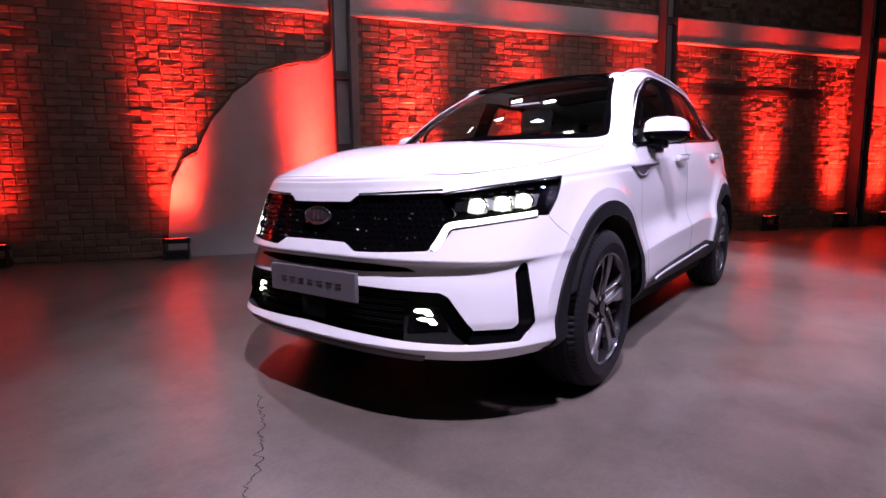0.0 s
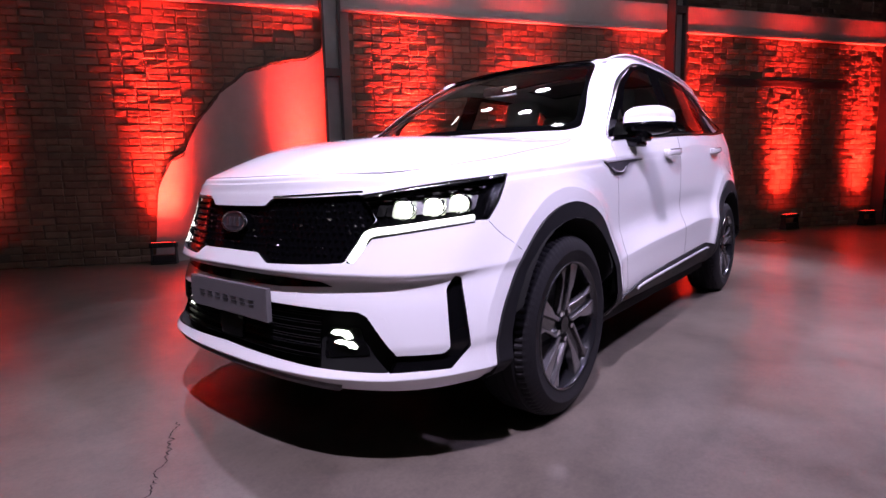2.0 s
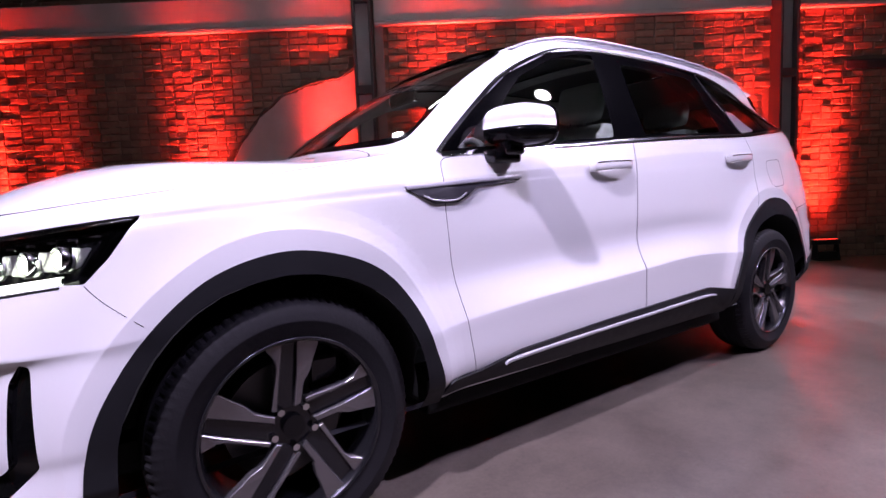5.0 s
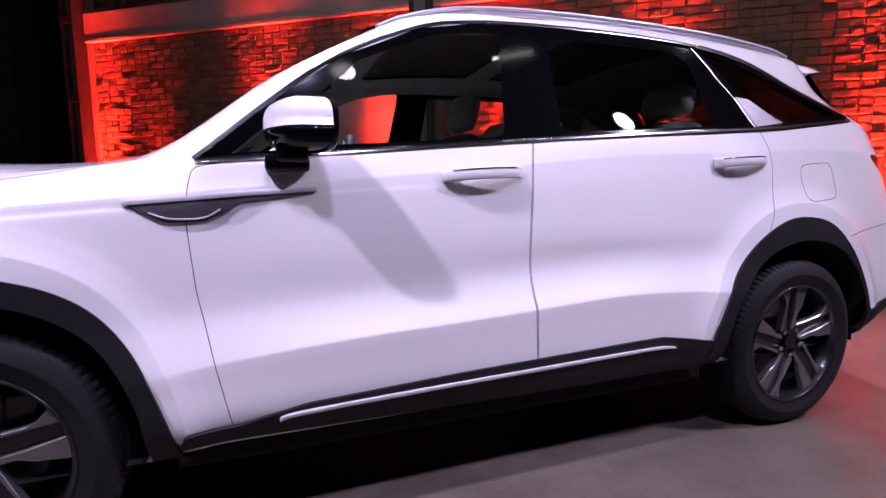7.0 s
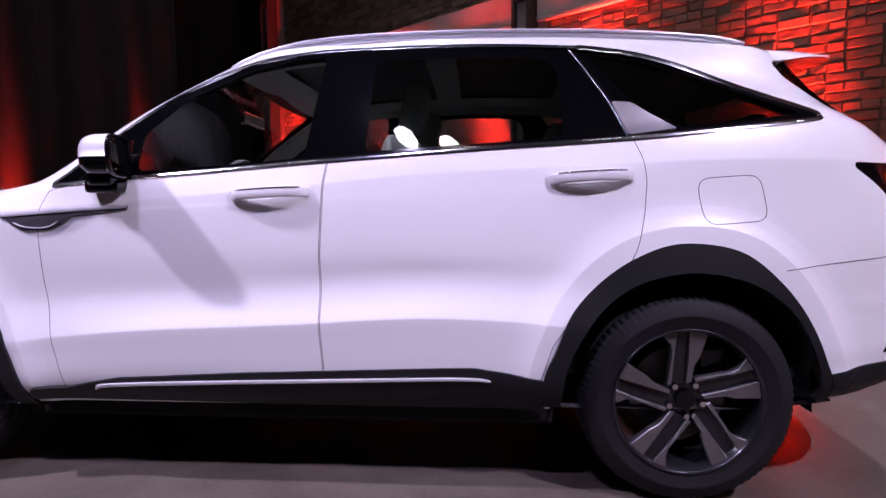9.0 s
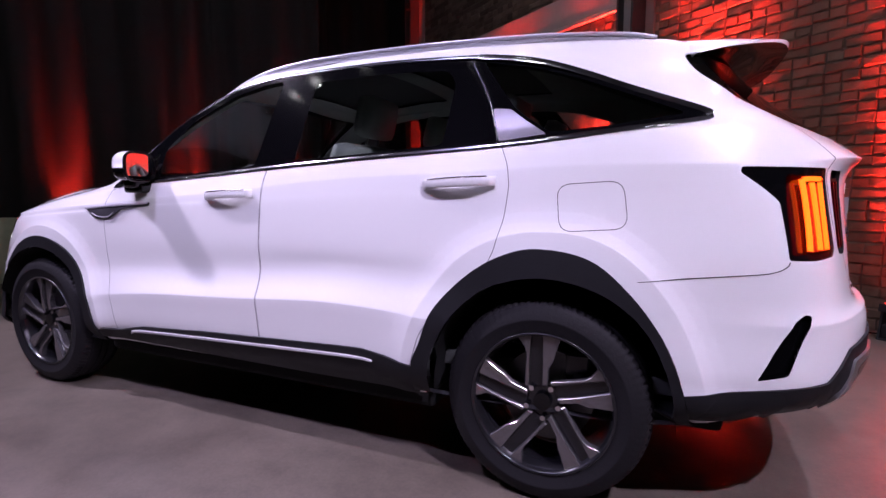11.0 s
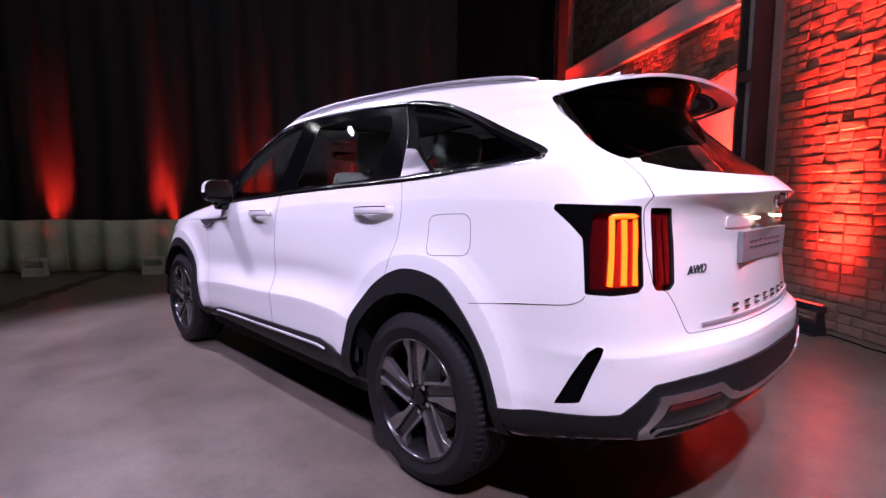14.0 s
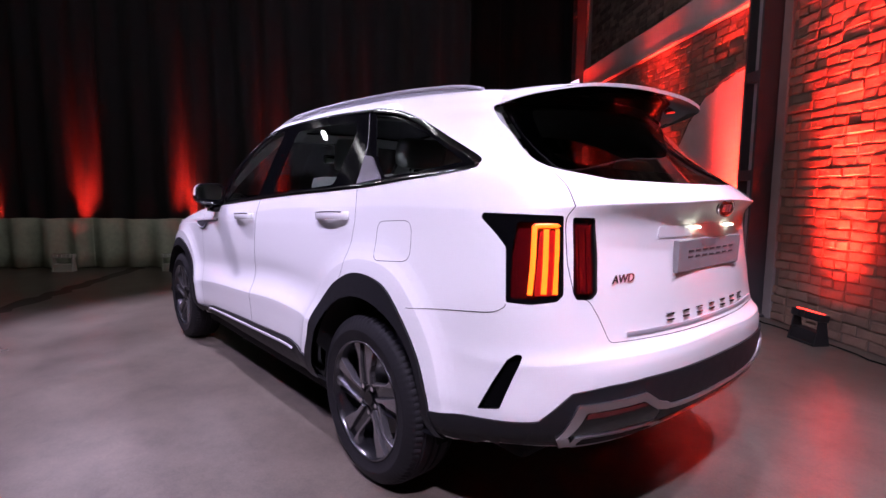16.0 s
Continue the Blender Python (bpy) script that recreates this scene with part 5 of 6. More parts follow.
for sign in (1, -1):
    ring = [(-0.766, 0.470), (-0.724, 0.574), (-0.49, 0.588), (-0.43, 0.548), (-0.375, 0.532), (-0.375, 0.512), (-0.44, 0.524), (-0.505, 0.562), (-0.700, 0.550), (-0.738, 0.474), (-0.690, 0.432), (-0.705, 0.412)]
    trim = part("exhaust_trim", laid([(x * sign, z) for x, z in rounded(ring, 0.006)], "rear", 0.016, 0.014, 0.05), SATIN, car, "satin silver exhaust surround", True)
    part("finisher", laid([(a * sign, b) for a, b in rounded([(-0.715, 0.470), (-0.42, 0.474), (-0.37, 0.462), (-0.352, 0.438), (-0.43, 0.416), (-0.70, 0.418)], 0.008)], "rear", 0.016, 0.014), SATIN, trim, "bright exhaust finisher", True)
    part("inner_mesh", laid([(a * sign, b) for a, b in rounded([(-0.735, 0.475), (-0.70, 0.548), (-0.49, 0.556), (-0.42, 0.515), (-0.42, 0.475)], 0.008)], "rear", 0.011, 0.004), GLOSS, trim, "", True)
    part("outlet", laid([(a * sign, b) for a, b in rounded([(-0.685, 0.460), (-0.45, 0.464), (-0.40, 0.452), (-0.45, 0.432), (-0.68, 0.430)], 0.008)], "rear", 0.018, 0.002), LINER, trim, "", True)
    part("reflector", laid([(a * sign, b) for a, b in rounded([(-0.70, 0.530), (-0.695, 0.548), (-0.50, 0.556), (-0.49, 0.545)], 0.004)], "rear", 0.015, 0.004), RED_LENS, car, "red rear reflector", True)

# Front: grille, headlights, lower intake, plate.
part("grille", laid(grown(GRILLE, 0.001), "front", -0.016, -0.015, 0.03), PILLAR, car, "black grille with a scaly sparkling mesh", True)
bm = bmesh.new()
rnd = random.Random(11)
for row in range(9):
    for col in range(50):
        y, z = -0.60 + col * 0.0245 + (0.012 if row % 2 else 0), 0.676 + row * 0.0225
        if not inside(grown(GRILLE, -0.014), y, z) or math.hypot(y / 0.08, (z - 0.79) / 0.05) < 1.1:
            continue
        p, n = throw("front", y, z)
        q = p - n * 0.014
        t = Matrix.Translation(q) @ n.to_track_quat("Z", "Y").to_matrix().to_4x4() @ Matrix.Rotation(rnd.uniform(-0.5, 0.5), 4, "X") @ Matrix.Rotation(rnd.uniform(-0.5, 0.5), 4, "Y")
        vs = [bm.verts.new(t @ Vector(c)) for c in ((-0.009, 0, 0.001), (0, -0.007, 0.002), (0.009, 0, 0.001), (0, 0.007, 0.002), (0.002, 0.001, 0.006))]
        for a, b in ((0, 1), (1, 2), (2, 3), (3, 0)):
            bm.faces.new((vs[a], vs[b], vs[4]))
# A few random facets are chrome, standing in for glints on the black.
for f in bm.faces:
    f.material_index = 1 if rnd.random() < 0.07 else 0
part("grille_mesh", bm, [SCALE, CHROME], car, "faceted gloss black grille scales, some facets chrome for glints")
part("grille_trim", strip([(-0.215, 0.879), (-0.40, 0.886), (-0.545, 0.893)], "front", 0.005, 0.002, 0.006, 4), DARK_CHROME, car, "", True)
part("grille_trim", strip([(0.215, 0.879), (0.40, 0.886), (0.545, 0.893)], "front", 0.005, 0.002, 0.006, 4), DARK_CHROME, car, "", True)


def badge(view, a, b, w, h, face, name):
    p, n = throw(view, a, b)
    n = Vector((n.x, n.y, n.z * (0.6 if view == "front" else 0.15))).normalized()
    m = Matrix.Translation(p + n * (0.004 if view == "front" else 0.014)) @ n.to_track_quat("Z", "Y").to_matrix().to_4x4()
    bm = bmesh.new()
    r = bmesh.ops.create_cone(bm, cap_ends=True, segments=36, radius1=1, radius2=0.93, depth=0.010)
    bmesh.ops.transform(bm, matrix=m @ Matrix.Diagonal((w / 2, h / 2, 1, 1)), verts=bm.verts)
    disc = part(name, bm, face, car, "oval badge", False)
    bm = bmesh.new()
    sweep(bm, [m @ Vector((w / 2 * math.cos(t), h / 2 * math.sin(t), 0.004)) for t in [2 * math.pi * k / 40 for k in range(40)]], 0.007, 0.009, True, n, 6)
    part("ring", bm, CHROME, disc, "", True)
    for k in (-1, 0, 1):
        part("bar", boxed((k * w * 0.2 - w * 0.055, -h * 0.22, 0.004), (k * w * 0.2 + w * 0.055, h * 0.22, 0.009), 0.001, m), SATIN, disc)
    return disc


badge("front", 0, 0.790, 0.155, 0.072, INK, "front_badge")
badge("rear", 0, 1.172, 0.125, 0.062, RED_LENS, "rear_badge")

for turn in (False, True):
    o = rounded(seen_from("front_left", HEADLIGHT), 0.008)
    lamp = part("headlight", laid(grown(o, 0.001), "front_left", -0.035, -0.034, 0.03, turn), GLOSS, car, "lit headlight in a gloss black housing", True)
    bowl = rounded(seen_from("front_left", [(-0.675, -0.625, 0.822), (-0.455, -0.825, 0.838), (-0.435, -0.832, 0.886), (-0.655, -0.645, 0.866)]), 0.01)
    part("reflector_bowl", laid(bowl, "front_left", -0.033, 0.004, 0.03, turn), SATIN, lamp, "bright reflector behind the lenses", True)
    part("daylight_strip", strip(seen_from("front_left", DRL_LINE), "front_left", lambda t: 0.026 - 0.010 * t, -0.002, 0.010, 5, turn), DRL, lamp, "glowing white daylight strip", True)
    part("gasket", strip([(u, w - 0.017) for u, w in seen_from("front_left", DRL_LINE[2:])], "front_left", 0.005, 0.001, 0.004, 5, turn), LINER, lamp, "", True)
    part("chrome_line", strip(seen_from("front_left", [(-0.70, -0.55, 0.876), (-0.60, -0.655, 0.897), (-0.527, -0.726, 0.909), (-0.42, -0.80, 0.924), (-0.33, -0.845, 0.935)]), "front_left", 0.006, -0.004, 0.006, 4, turn), CHROME, lamp, "", True)
    for k, (x, y, z) in enumerate(((-0.634, -0.668, 0.842), (-0.563, -0.738, 0.850), (-0.496, -0.792, 0.860))):
        u, w = seen_from("front_left", [(x, y, z)])[0]
        p, n = throw("front_left", u, w)
        out = Vector((-0.93, -0.32, 0.05)).normalized()
        m = Matrix.Translation(p - n * 0.034) @ out.to_track_quat("Z", "Y").to_matrix().to_4x4()
        bm = bmesh.new()
        bmesh.ops.create_uvsphere(bm, u_segments=18, v_segments=10, radius=1, matrix=m @ Matrix.Diagonal((0.026, 0.023, 0.020, 1)))
        # The bowl glows by itself to give the projector its halo.
        bowl = rounded([(u - 0.042, w - 0.026), (u + 0.034, w - 0.028), (u + 0.044, w + 0.026), (u - 0.030, w + 0.030)], 0.010)
        part("halo_bowl", laid(bowl, "front_left", -0.031, 0.003, 0.03, turn), HALO_BOWL, lamp, "reflector bowl with its own glow for the lens's halo", True)
        pod = part("projector", flip(bm) if turn else bm, LED, lamp, "glowing projector lens", True)
        bm = bmesh.new()
        sweep(bm, [m @ Vector((0.037 * math.cos(t), 0.030 * math.sin(t), 0.0)) for t in [2 * math.pi * q / 24 for q in range(24)]], 0.008, 0.030, True, out, 6)
        part("bezel", flip(bm) if turn else bm, CHROME, pod, "", True)
    for (x, y, z), ln in (((-0.683, -0.612, 0.838), 0.02), ((-0.665, -0.63, 0.838), 0.014)):
        u, w = seen_from("front_left", [(x, y, z)])[0]
        part("lamp_cell", laid(rounded([(u - ln, w - 0.018), (u + ln * 0.4, w - 0.018), (u + ln, w + 0.018), (u - ln * 0.4, w + 0.018)], 0.004), "front_left", -0.026, 0.006, 0.03, turn), CHROME, lamp, "", True)
    for k in range(3):
        s0 = 0.018 * k
        part("side_blade", strip(seen_from("front_left", [(-0.435 + s0, -0.838, 0.812), (-0.405 + s0, -0.842, 0.865), (-0.372 + s0, -0.845, 0.912)]), "front_left", 0.008, -0.014, 0.006, 3, turn), DARK_CHROME, lamp, "", True)
    for k in range(7):
        f = k / 6
        u, w = seen_from("front_left", [(-0.66 + 0.26 * f, -0.62 - 0.19 * f, 0.868 + 0.042 * f)])[0]
        part("glint_bar", laid(rounded([(u - 0.012, w - 0.003), (u + 0.012, w - 0.003), (u + 0.012, w + 0.003), (u - 0.012, w + 0.003)], 0.002), "front_left", -0.020, 0.004, 0.03, turn), CHROME, lamp)
    cover = part("lamp_cover", laid(grown(o, 0.001), "front_left", 0.001, 0.0005, 0.03, turn), CLEAR, lamp, "clear lamp cover", True)
    cover.visible_shadow = False

part("intake", laid(grown(LOWER_GRILLE, 0.001), "front", -0.05, -0.049, 0.04), LINER, car, "black lower intake", True)
for k in range(6):
    z = 0.372 + k * 0.026
    part("intake_slat", strip([(-0.46, z), (-0.25, z), (0, z + 0.003), (0.25, z), (0.46, z)], "front", 0.009, -0.026, 0.016, 6), CLADDING, car, "", True)
part("radar_panel", laid(rounded([(-0.075, 0.375), (0.075, 0.375), (0.085, 0.47), (-0.085, 0.47)], 0.008), "front", -0.010, 0.012), GLOSS, car, "", True)
part("upper_slot", laid(SLOT, "front", 0.0015, 0.004), PILLAR, car, "thin black slot above the plate", True)
pair("corner_intake", CORNER_VENT, "front_left", GLOSS, None, "gloss black bumper side blade", -0.012, -0.012)
for turn in (False, True):
    for pts in ([(-0.486, 0.446), (-0.500, 0.458), (-0.548, 0.456), (-0.566, 0.432), (-0.545, 0.428), (-0.530, 0.440), (-0.505, 0.440)], [(-0.500, 0.416), (-0.515, 0.424), (-0.566, 0.419), (-0.582, 0.392), (-0.556, 0.392), (-0.545, 0.406), (-0.520, 0.408)]):
        part("fog_light", laid(rounded(pts, 0.006), "front", -0.036, 0.010, 0.03, turn), FOG_LED, car, "glowing white fog light", True)
for turn in (False, True):
    part("fog_frame", laid(rounded([(-0.46, 0.372), (-0.475, 0.465), (-0.585, 0.468), (-0.62, 0.380)], 0.008), "front", -0.046, 0.012, 0.03, turn), GLOSS, car, "", True)
    for a, b in ((-0.655, 0.492), (-0.35, 0.560)):
        o = [(a + 0.013 * math.cos(t), b + 0.013 * math.sin(t)) for t in [2 * math.pi * k / 16 for k in range(16)]]
        part("parking_sensor", laid(o, "front", 0.0012, 0.002, 0.03, turn), PAINT, car, "", False)
LIP = [(0, 0.302), (-0.25, 0.300), (-0.40, 0.296), (-0.55, 0.288), (-0.53, 0.270), (-0.30, 0.268), (0, 0.268)]
part("front_skid_plate", laid(rounded(mirrored(LIP), 0.004), "front", 0.010, 0.016, 0.03), SKID, car, "dull silver front skid plate", True)

p, n = throw("front", 0, 0.52)
plate = part("front_plate", boxed((p.x - 0.014, -0.268, 0.462), (p.x + 0.006, 0.268, 0.578), 0.003), FRONT_PLATE, car, "grey display plate with dark lettering bars")
for k in range(7):
    y = -0.174 + k * 0.058
    for z in (0.511, 0.526):
        part("lettering_bar", boxed((p.x - 0.0160, y - 0.016, z - 0.0028), (p.x - 0.0135, y + 0.016, z + 0.0028), 0.0006), INK, plate)
p, n = throw("rear", 0, 1.0)
m = Matrix.Translation((p.x - 0.002, 0, 1.003)) @ Matrix.Rotation(radians(2), 4, "Y")
plate = part("rear_plate", boxed((-0.01, -0.266, -0.056), (0.012, 0.266, 0.056), 0.003, m), PLATE, car, "grey display plate with dark lettering bars")
for k in range(7):
    y = -0.174 + k * 0.058
    for z in (-0.005, 0.016):
        part("lettering_bar", boxed((0.0115, y - 0.018, z - 0.0035), (0.0135, y + 0.018, z + 0.0035), 0.0006, m), INK, plate)
part("plate_bar", laid(rounded(mirrored([(0, 1.112), (-0.345, 1.110), (-0.35, 1.072), (0, 1.072)]), 0.008), "rear", 0.004, 0.006), PAINT, car, "white bar over the plate", True)
for y in (-0.145, 0.145):
    p, n = throw("rear", y, 1.095)
    part("plate_lamp", boxed((p.x - 0.005, y - 0.024, 1.098), (p.x + 0.024, y + 0.024, 1.106), 0.003), PLATE_LED, car, "small lit plate lamp")
for k in range(7):
    y = -0.292 + k * 0.102
    q, n = throw("rear", y, 0.798)
    mm = Matrix.Translation(q + n * 0.003) @ n.to_track_quat("Z", "Y").to_matrix().to_4x4()
    for b in (-0.010, 0.010):
        part("gate_lettering", boxed((-0.019, b - 0.0028, -0.003), (0.019, b + 0.0028, 0.004), 0.0010, mm), DARK_CHROME, gate)
part("gate_strip", strip([(-0.52, 0.768), (-0.25, 0.763), (0, 0.762), (0.25, 0.763), (0.52, 0.768)], "rear", 0.014, 0.004, 0.006, 6), RAIL, gate, "bright strip along the gate's edge", True)

text = bpy.data.curves.new("drive_badge", "FONT")
text.body, text.size, text.extrude, text.align_x, text.shear = "AWD", 0.038, 0.002, "CENTER", 0.3
holder = new("drive_badge_outline", text)
bpy.context.view_layer.update()
letters = bpy.data.meshes.new_from_object(holder.evaluated_get(bpy.context.evaluated_depsgraph_get()))
bpy.data.objects.remove(holder)
p, n = throw("rear", -0.518, 0.95)
across = Vector((0, 1, 0)) - n * n.y
across.normalize()
m = Matrix((across, n.cross(across), n)).transposed().to_4x4()
letters.transform(Matrix.Translation(p + n * 0.003 - n.cross(across) * 0.016) @ m)
letters.materials.append(DARK_CHROME)
badge_ob = new("drive_badge", letters)
badge_ob.parent = gate

for turn in (False, True):
    o = rounded(seen_from("rear_left", TAIL_OUT), 0.008)
    lamp = part("tail_light", laid(grown(o, 0.001), "rear_left", -0.028, -0.027, 0.04, turn), RED_LENS, car, "dark red tail light with glowing orange bars", True)
    led = [[(3.556, -0.757, 1.118), (3.566, -0.775, 1.0), (3.577, -0.800, 0.905)], [(3.590, -0.738, 1.108), (3.600, -0.752, 1.0), (3.612, -0.772, 0.908)], [(3.618, -0.712, 1.108), (3.628, -0.727, 1.0), (3.638, -0.744, 0.908)],
           [(3.556, -0.757, 1.118), (3.590, -0.735, 1.120), (3.622, -0.708, 1.118)]]
    for k, line in enumerate(led):
        part("light_bar", strip(seen_from("rear_left", line), "rear_left", (0.017, 0.017, 0.017, 0.013)[k], -0.006, 0.012, 4, turn), RED_LED, lamp, "glowing orange-red light bar", True)
    # Added glowing panel: the red lens between the bars as they light it.
    glow = rounded(seen_from("rear_left", [(3.575, -0.752, 1.104), (3.628, -0.706, 1.104), (3.645, -0.735, 0.905), (3.592, -0.795, 0.902)]), 0.006)
    part("spill_panel", laid(glow, "rear_left", -0.014, 0.008, 0.04, turn), RED_SPILL, lamp, "added panel glowing faintly red for the bars' light on the lens", True)
    cv = part("lamp_cover", laid(grown(o, 0.001), "rear_left", 0.001, 0.0005, 0.04, turn), CLEAR, lamp, "clear lamp cover", True)
    cv.visible_shadow = False
    frame_o = rounded(seen_from("rear_left", TAIL_OUT), 0.008)
    bm = laid(frame_o, "rear_left", -0.004, 0.006, 0.04)
    cut(bm, rounded(seen_from("rear_left", [(3.50, -0.775, 1.128), (3.61, -0.705, 1.128), (3.636, -0.735, 0.900), (3.588, -0.798, 0.893), (3.53, -0.836, 0.893), (3.505, -0.80, 1.05)]), 0.01), "rear_left")
    part("lamp_surround", flip(bm) if turn else bm, GLOSS, lamp, "gloss black lamp surround", True)
    o = rounded(seen_from("rear_left", TAIL_IN), 0.008)
    inner = part("gate_light", laid(grown(o, 0.001), "rear_left", -0.012, -0.012, 0.04, turn), GLOSS, car, "dark red inner tail light", True)
    o2 = rounded(seen_from("rear_left", [(3.648, -0.668, 1.120), (3.675, -0.622, 1.120), (3.692, -0.628, 0.905), (3.672, -0.680, 0.905)]), 0.006)
    part("lens", laid(o2, "rear_left", -0.004, 0.008, 0.04, turn), RED_LENS, inner, "", True)
    for line in ([(3.655, -0.655, 1.11), (3.675, -0.665, 0.91)], [(3.668, -0.635, 1.11), (3.687, -0.642, 0.91)]):
        part("lens_rib", strip(seen_from("rear_left", line), "rear_left", 0.012, 0.0, 0.006, 6, turn), RED_LENS, inner, "", True)
pair("rear_side_vent", REAR_VENT, "rear_left", PILLAR, None, "black vent slot in the bumper", -0.02, -0.02)

# Wing vent trim and seams of the bumpers.
WING = [(0.388, 0.990), (0.66, 1.012), (0.872, 1.026), (0.866, 1.010), (0.665, 0.990), (0.625, 0.962), (0.580, 0.941), (0.488, 0.939), (0.452, 0.958)]
pair("wing_vent", WING, "left", VENT_GREY, None, "dark wing vent with a bright upper bar", 0.006, 0.008, 0.008, 0.04, False)
for turn in (False, True):
    part("wing_bar", strip([(0.390, 0.991), (0.66, 1.010), (0.872, 1.022)], "left", 0.013, 0.010, 0.010, 5, turn), BRIGHT, car, "bright bar on the wing vent", True)
    part("vent_edge", strip([(0.448, 0.966), (0.495, 0.950), (0.575, 0.950), (0.618, 0.972)], "left", 0.005, 0.009, 0.006, 4, turn), BRIGHT, car, "", True)
    part("bumper_seam", strip([(-0.433, 0.79), (-0.40, 0.75), (-0.33, 0.69)], "left", 0.0018, 0.0004, 0.002, 4, turn), LINER, car)
    part("bumper_seam", strip([(3.11, 0.799), (3.25, 0.815), (3.373, 0.828), (3.47, 0.840), (3.51, 0.858), (3.518, 0.872)], "left", 0.0022, 0.0016, 0.002, 5, turn), LINER, car)

# Door handles with their cups.
for door_name, (x0, z0) in HANDLES.items():
    for turn, s in enumerate(("left", "right")):
        holder = doors[door_name, s]
        hollow = lambda a, b: -0.045 * max(0.0, 1 - ((a - x0) / 0.105) ** 2 - ((b - z0 + 0.008) / 0.041) ** 2) ** 0.6
        part("handle_cup", laid(grown(handle_cup(x0, z0), 0.001), "left", 0.0, 0.004, 0.012, bool(turn), hollow), CUP, holder, "polished recess behind the handle", True)
        bm = bmesh.new()
        path = []
        for k in range(13):
            f = k / 12
            p, n = throw("left", x0 - 0.135 + 0.27 * f, z0 + 0.012 + 0.012 * f)
            path.append(p + n * (0.004 + 0.030 * math.sin(math.pi * f) ** 0.5))
        sweep(bm, path, 0.020, 0.036, False, Vector((0, 0, 1)), 12)
        hd = part("door_handle", flip(bm) if turn else bm, PAINT, holder, "white door handle", True)
        bm = bmesh.new()
        sweep(bm, [q + Vector((0, -0.008, 0.015)) for q in path[1:-1]], 0.005, 0.006, False, Vector((0, 0, 1)), 8)
        part("handle_strip", flip(bm) if turn else bm, CHROME, hd, "bright strip", True)

# Mirrors.
MIR_Y = -0.938
for turn in (False, True):
    foot = bmesh.new()
    box(foot, (0.735, -0.930, 1.070), (0.855, -0.845, 1.118), 0.014)
    box(foot, (0.765, -0.955, 1.095), (0.850, -0.885, 1.150), 0.014)
    mirror = part("door_mirror", flip(foot) if turn else foot, GLOSS, car, "door mirror on a gloss black foot", True)

    def shell(z0, z1, grow):
        bm = bmesh.new()
        bmesh.ops.create_uvsphere(bm, u_segments=32, v_segments=20, radius=1.0)
        for v in bm.verts:
            x, y, z = v.co
            sq = lambda q, e: math.copysign(abs(q) ** e, q)
            if x > 0:
                r = max(1e-4, math.hypot(y, z))
                y, z = y / r, z / r
            v.co = Vector((0.832 + 0.082 * sq(x, 0.8) * (1 if x < 0 else 0.9) * grow, MIR_Y + 0.106 * sq(y, 0.7) * grow, 1.186 + (0.082 if z > 0 else 0.060) * sq(z, 0.62) * grow))
            v.co.x += 0.34 * (MIR_Y - v.co.y)
        bmesh.ops.bisect_plane(bm, geom=bm.verts[:] + bm.edges[:] + bm.faces[:], plane_co=(0, 0, z0), plane_no=(0, 0, 1), clear_inner=True)
        bmesh.ops.bisect_plane(bm, geom=bm.verts[:] + bm.edges[:] + bm.faces[:], plane_co=(0, 0, z1), plane_no=(0, 0, -1), clear_inner=True)
        bmesh.ops.bisect_plane(bm, geom=bm.verts[:] + bm.edges[:] + bm.faces[:], plane_co=(0.872, MIR_Y, 0), plane_no=(-1, -0.34, 0), clear_inner=True)
        return bm

    for nm, a, b, g, mat, lab in (("mirror_cap", 1.186, 1.4, 1.0, PAINT, "white mirror cap"), ("mirror_base", 1.0, 1.186, 0.985, PILLAR, "gloss black mirror underside")):
        bm = shell(a, b, g)
        part(nm, flip(bm) if turn else bm, mat, mirror, lab, True)
    bm = bmesh.new()
    sweep(bm, [(0.878 - 0.34 * 0.102 * math.copysign(abs(math.cos(t)) ** 0.6, math.cos(t)), MIR_Y + 0.102 * math.copysign(abs(math.cos(t)) ** 0.6, math.cos(t)), 1.194 + 0.068 * math.copysign(abs(math.sin(t)) ** 0.6, math.sin(t))) for t in [2 * math.pi * k / 32 for k in range(32)]], 0.012, 0.016, True, Vector((1, 0, 0)), 6)
    part("mirror_rim", flip(bm) if turn else bm, GLOSS, mirror, "", True)
    bm = bmesh.new()
    bm.faces.new([bm.verts.new((0.876 - 0.34 * 0.099 * math.copysign(abs(math.cos(t)) ** 0.6, math.cos(t)), MIR_Y + 0.099 * math.copysign(abs(math.cos(t)) ** 0.6, math.cos(t)), 1.194 + 0.064 * math.copysign(abs(math.sin(t)) ** 0.6, math.sin(t)))) for t in [2 * math.pi * k / 32 for k in range(32)]])
    part("mirror_glass", flip(bm) if turn else bm, MIRROR, mirror)

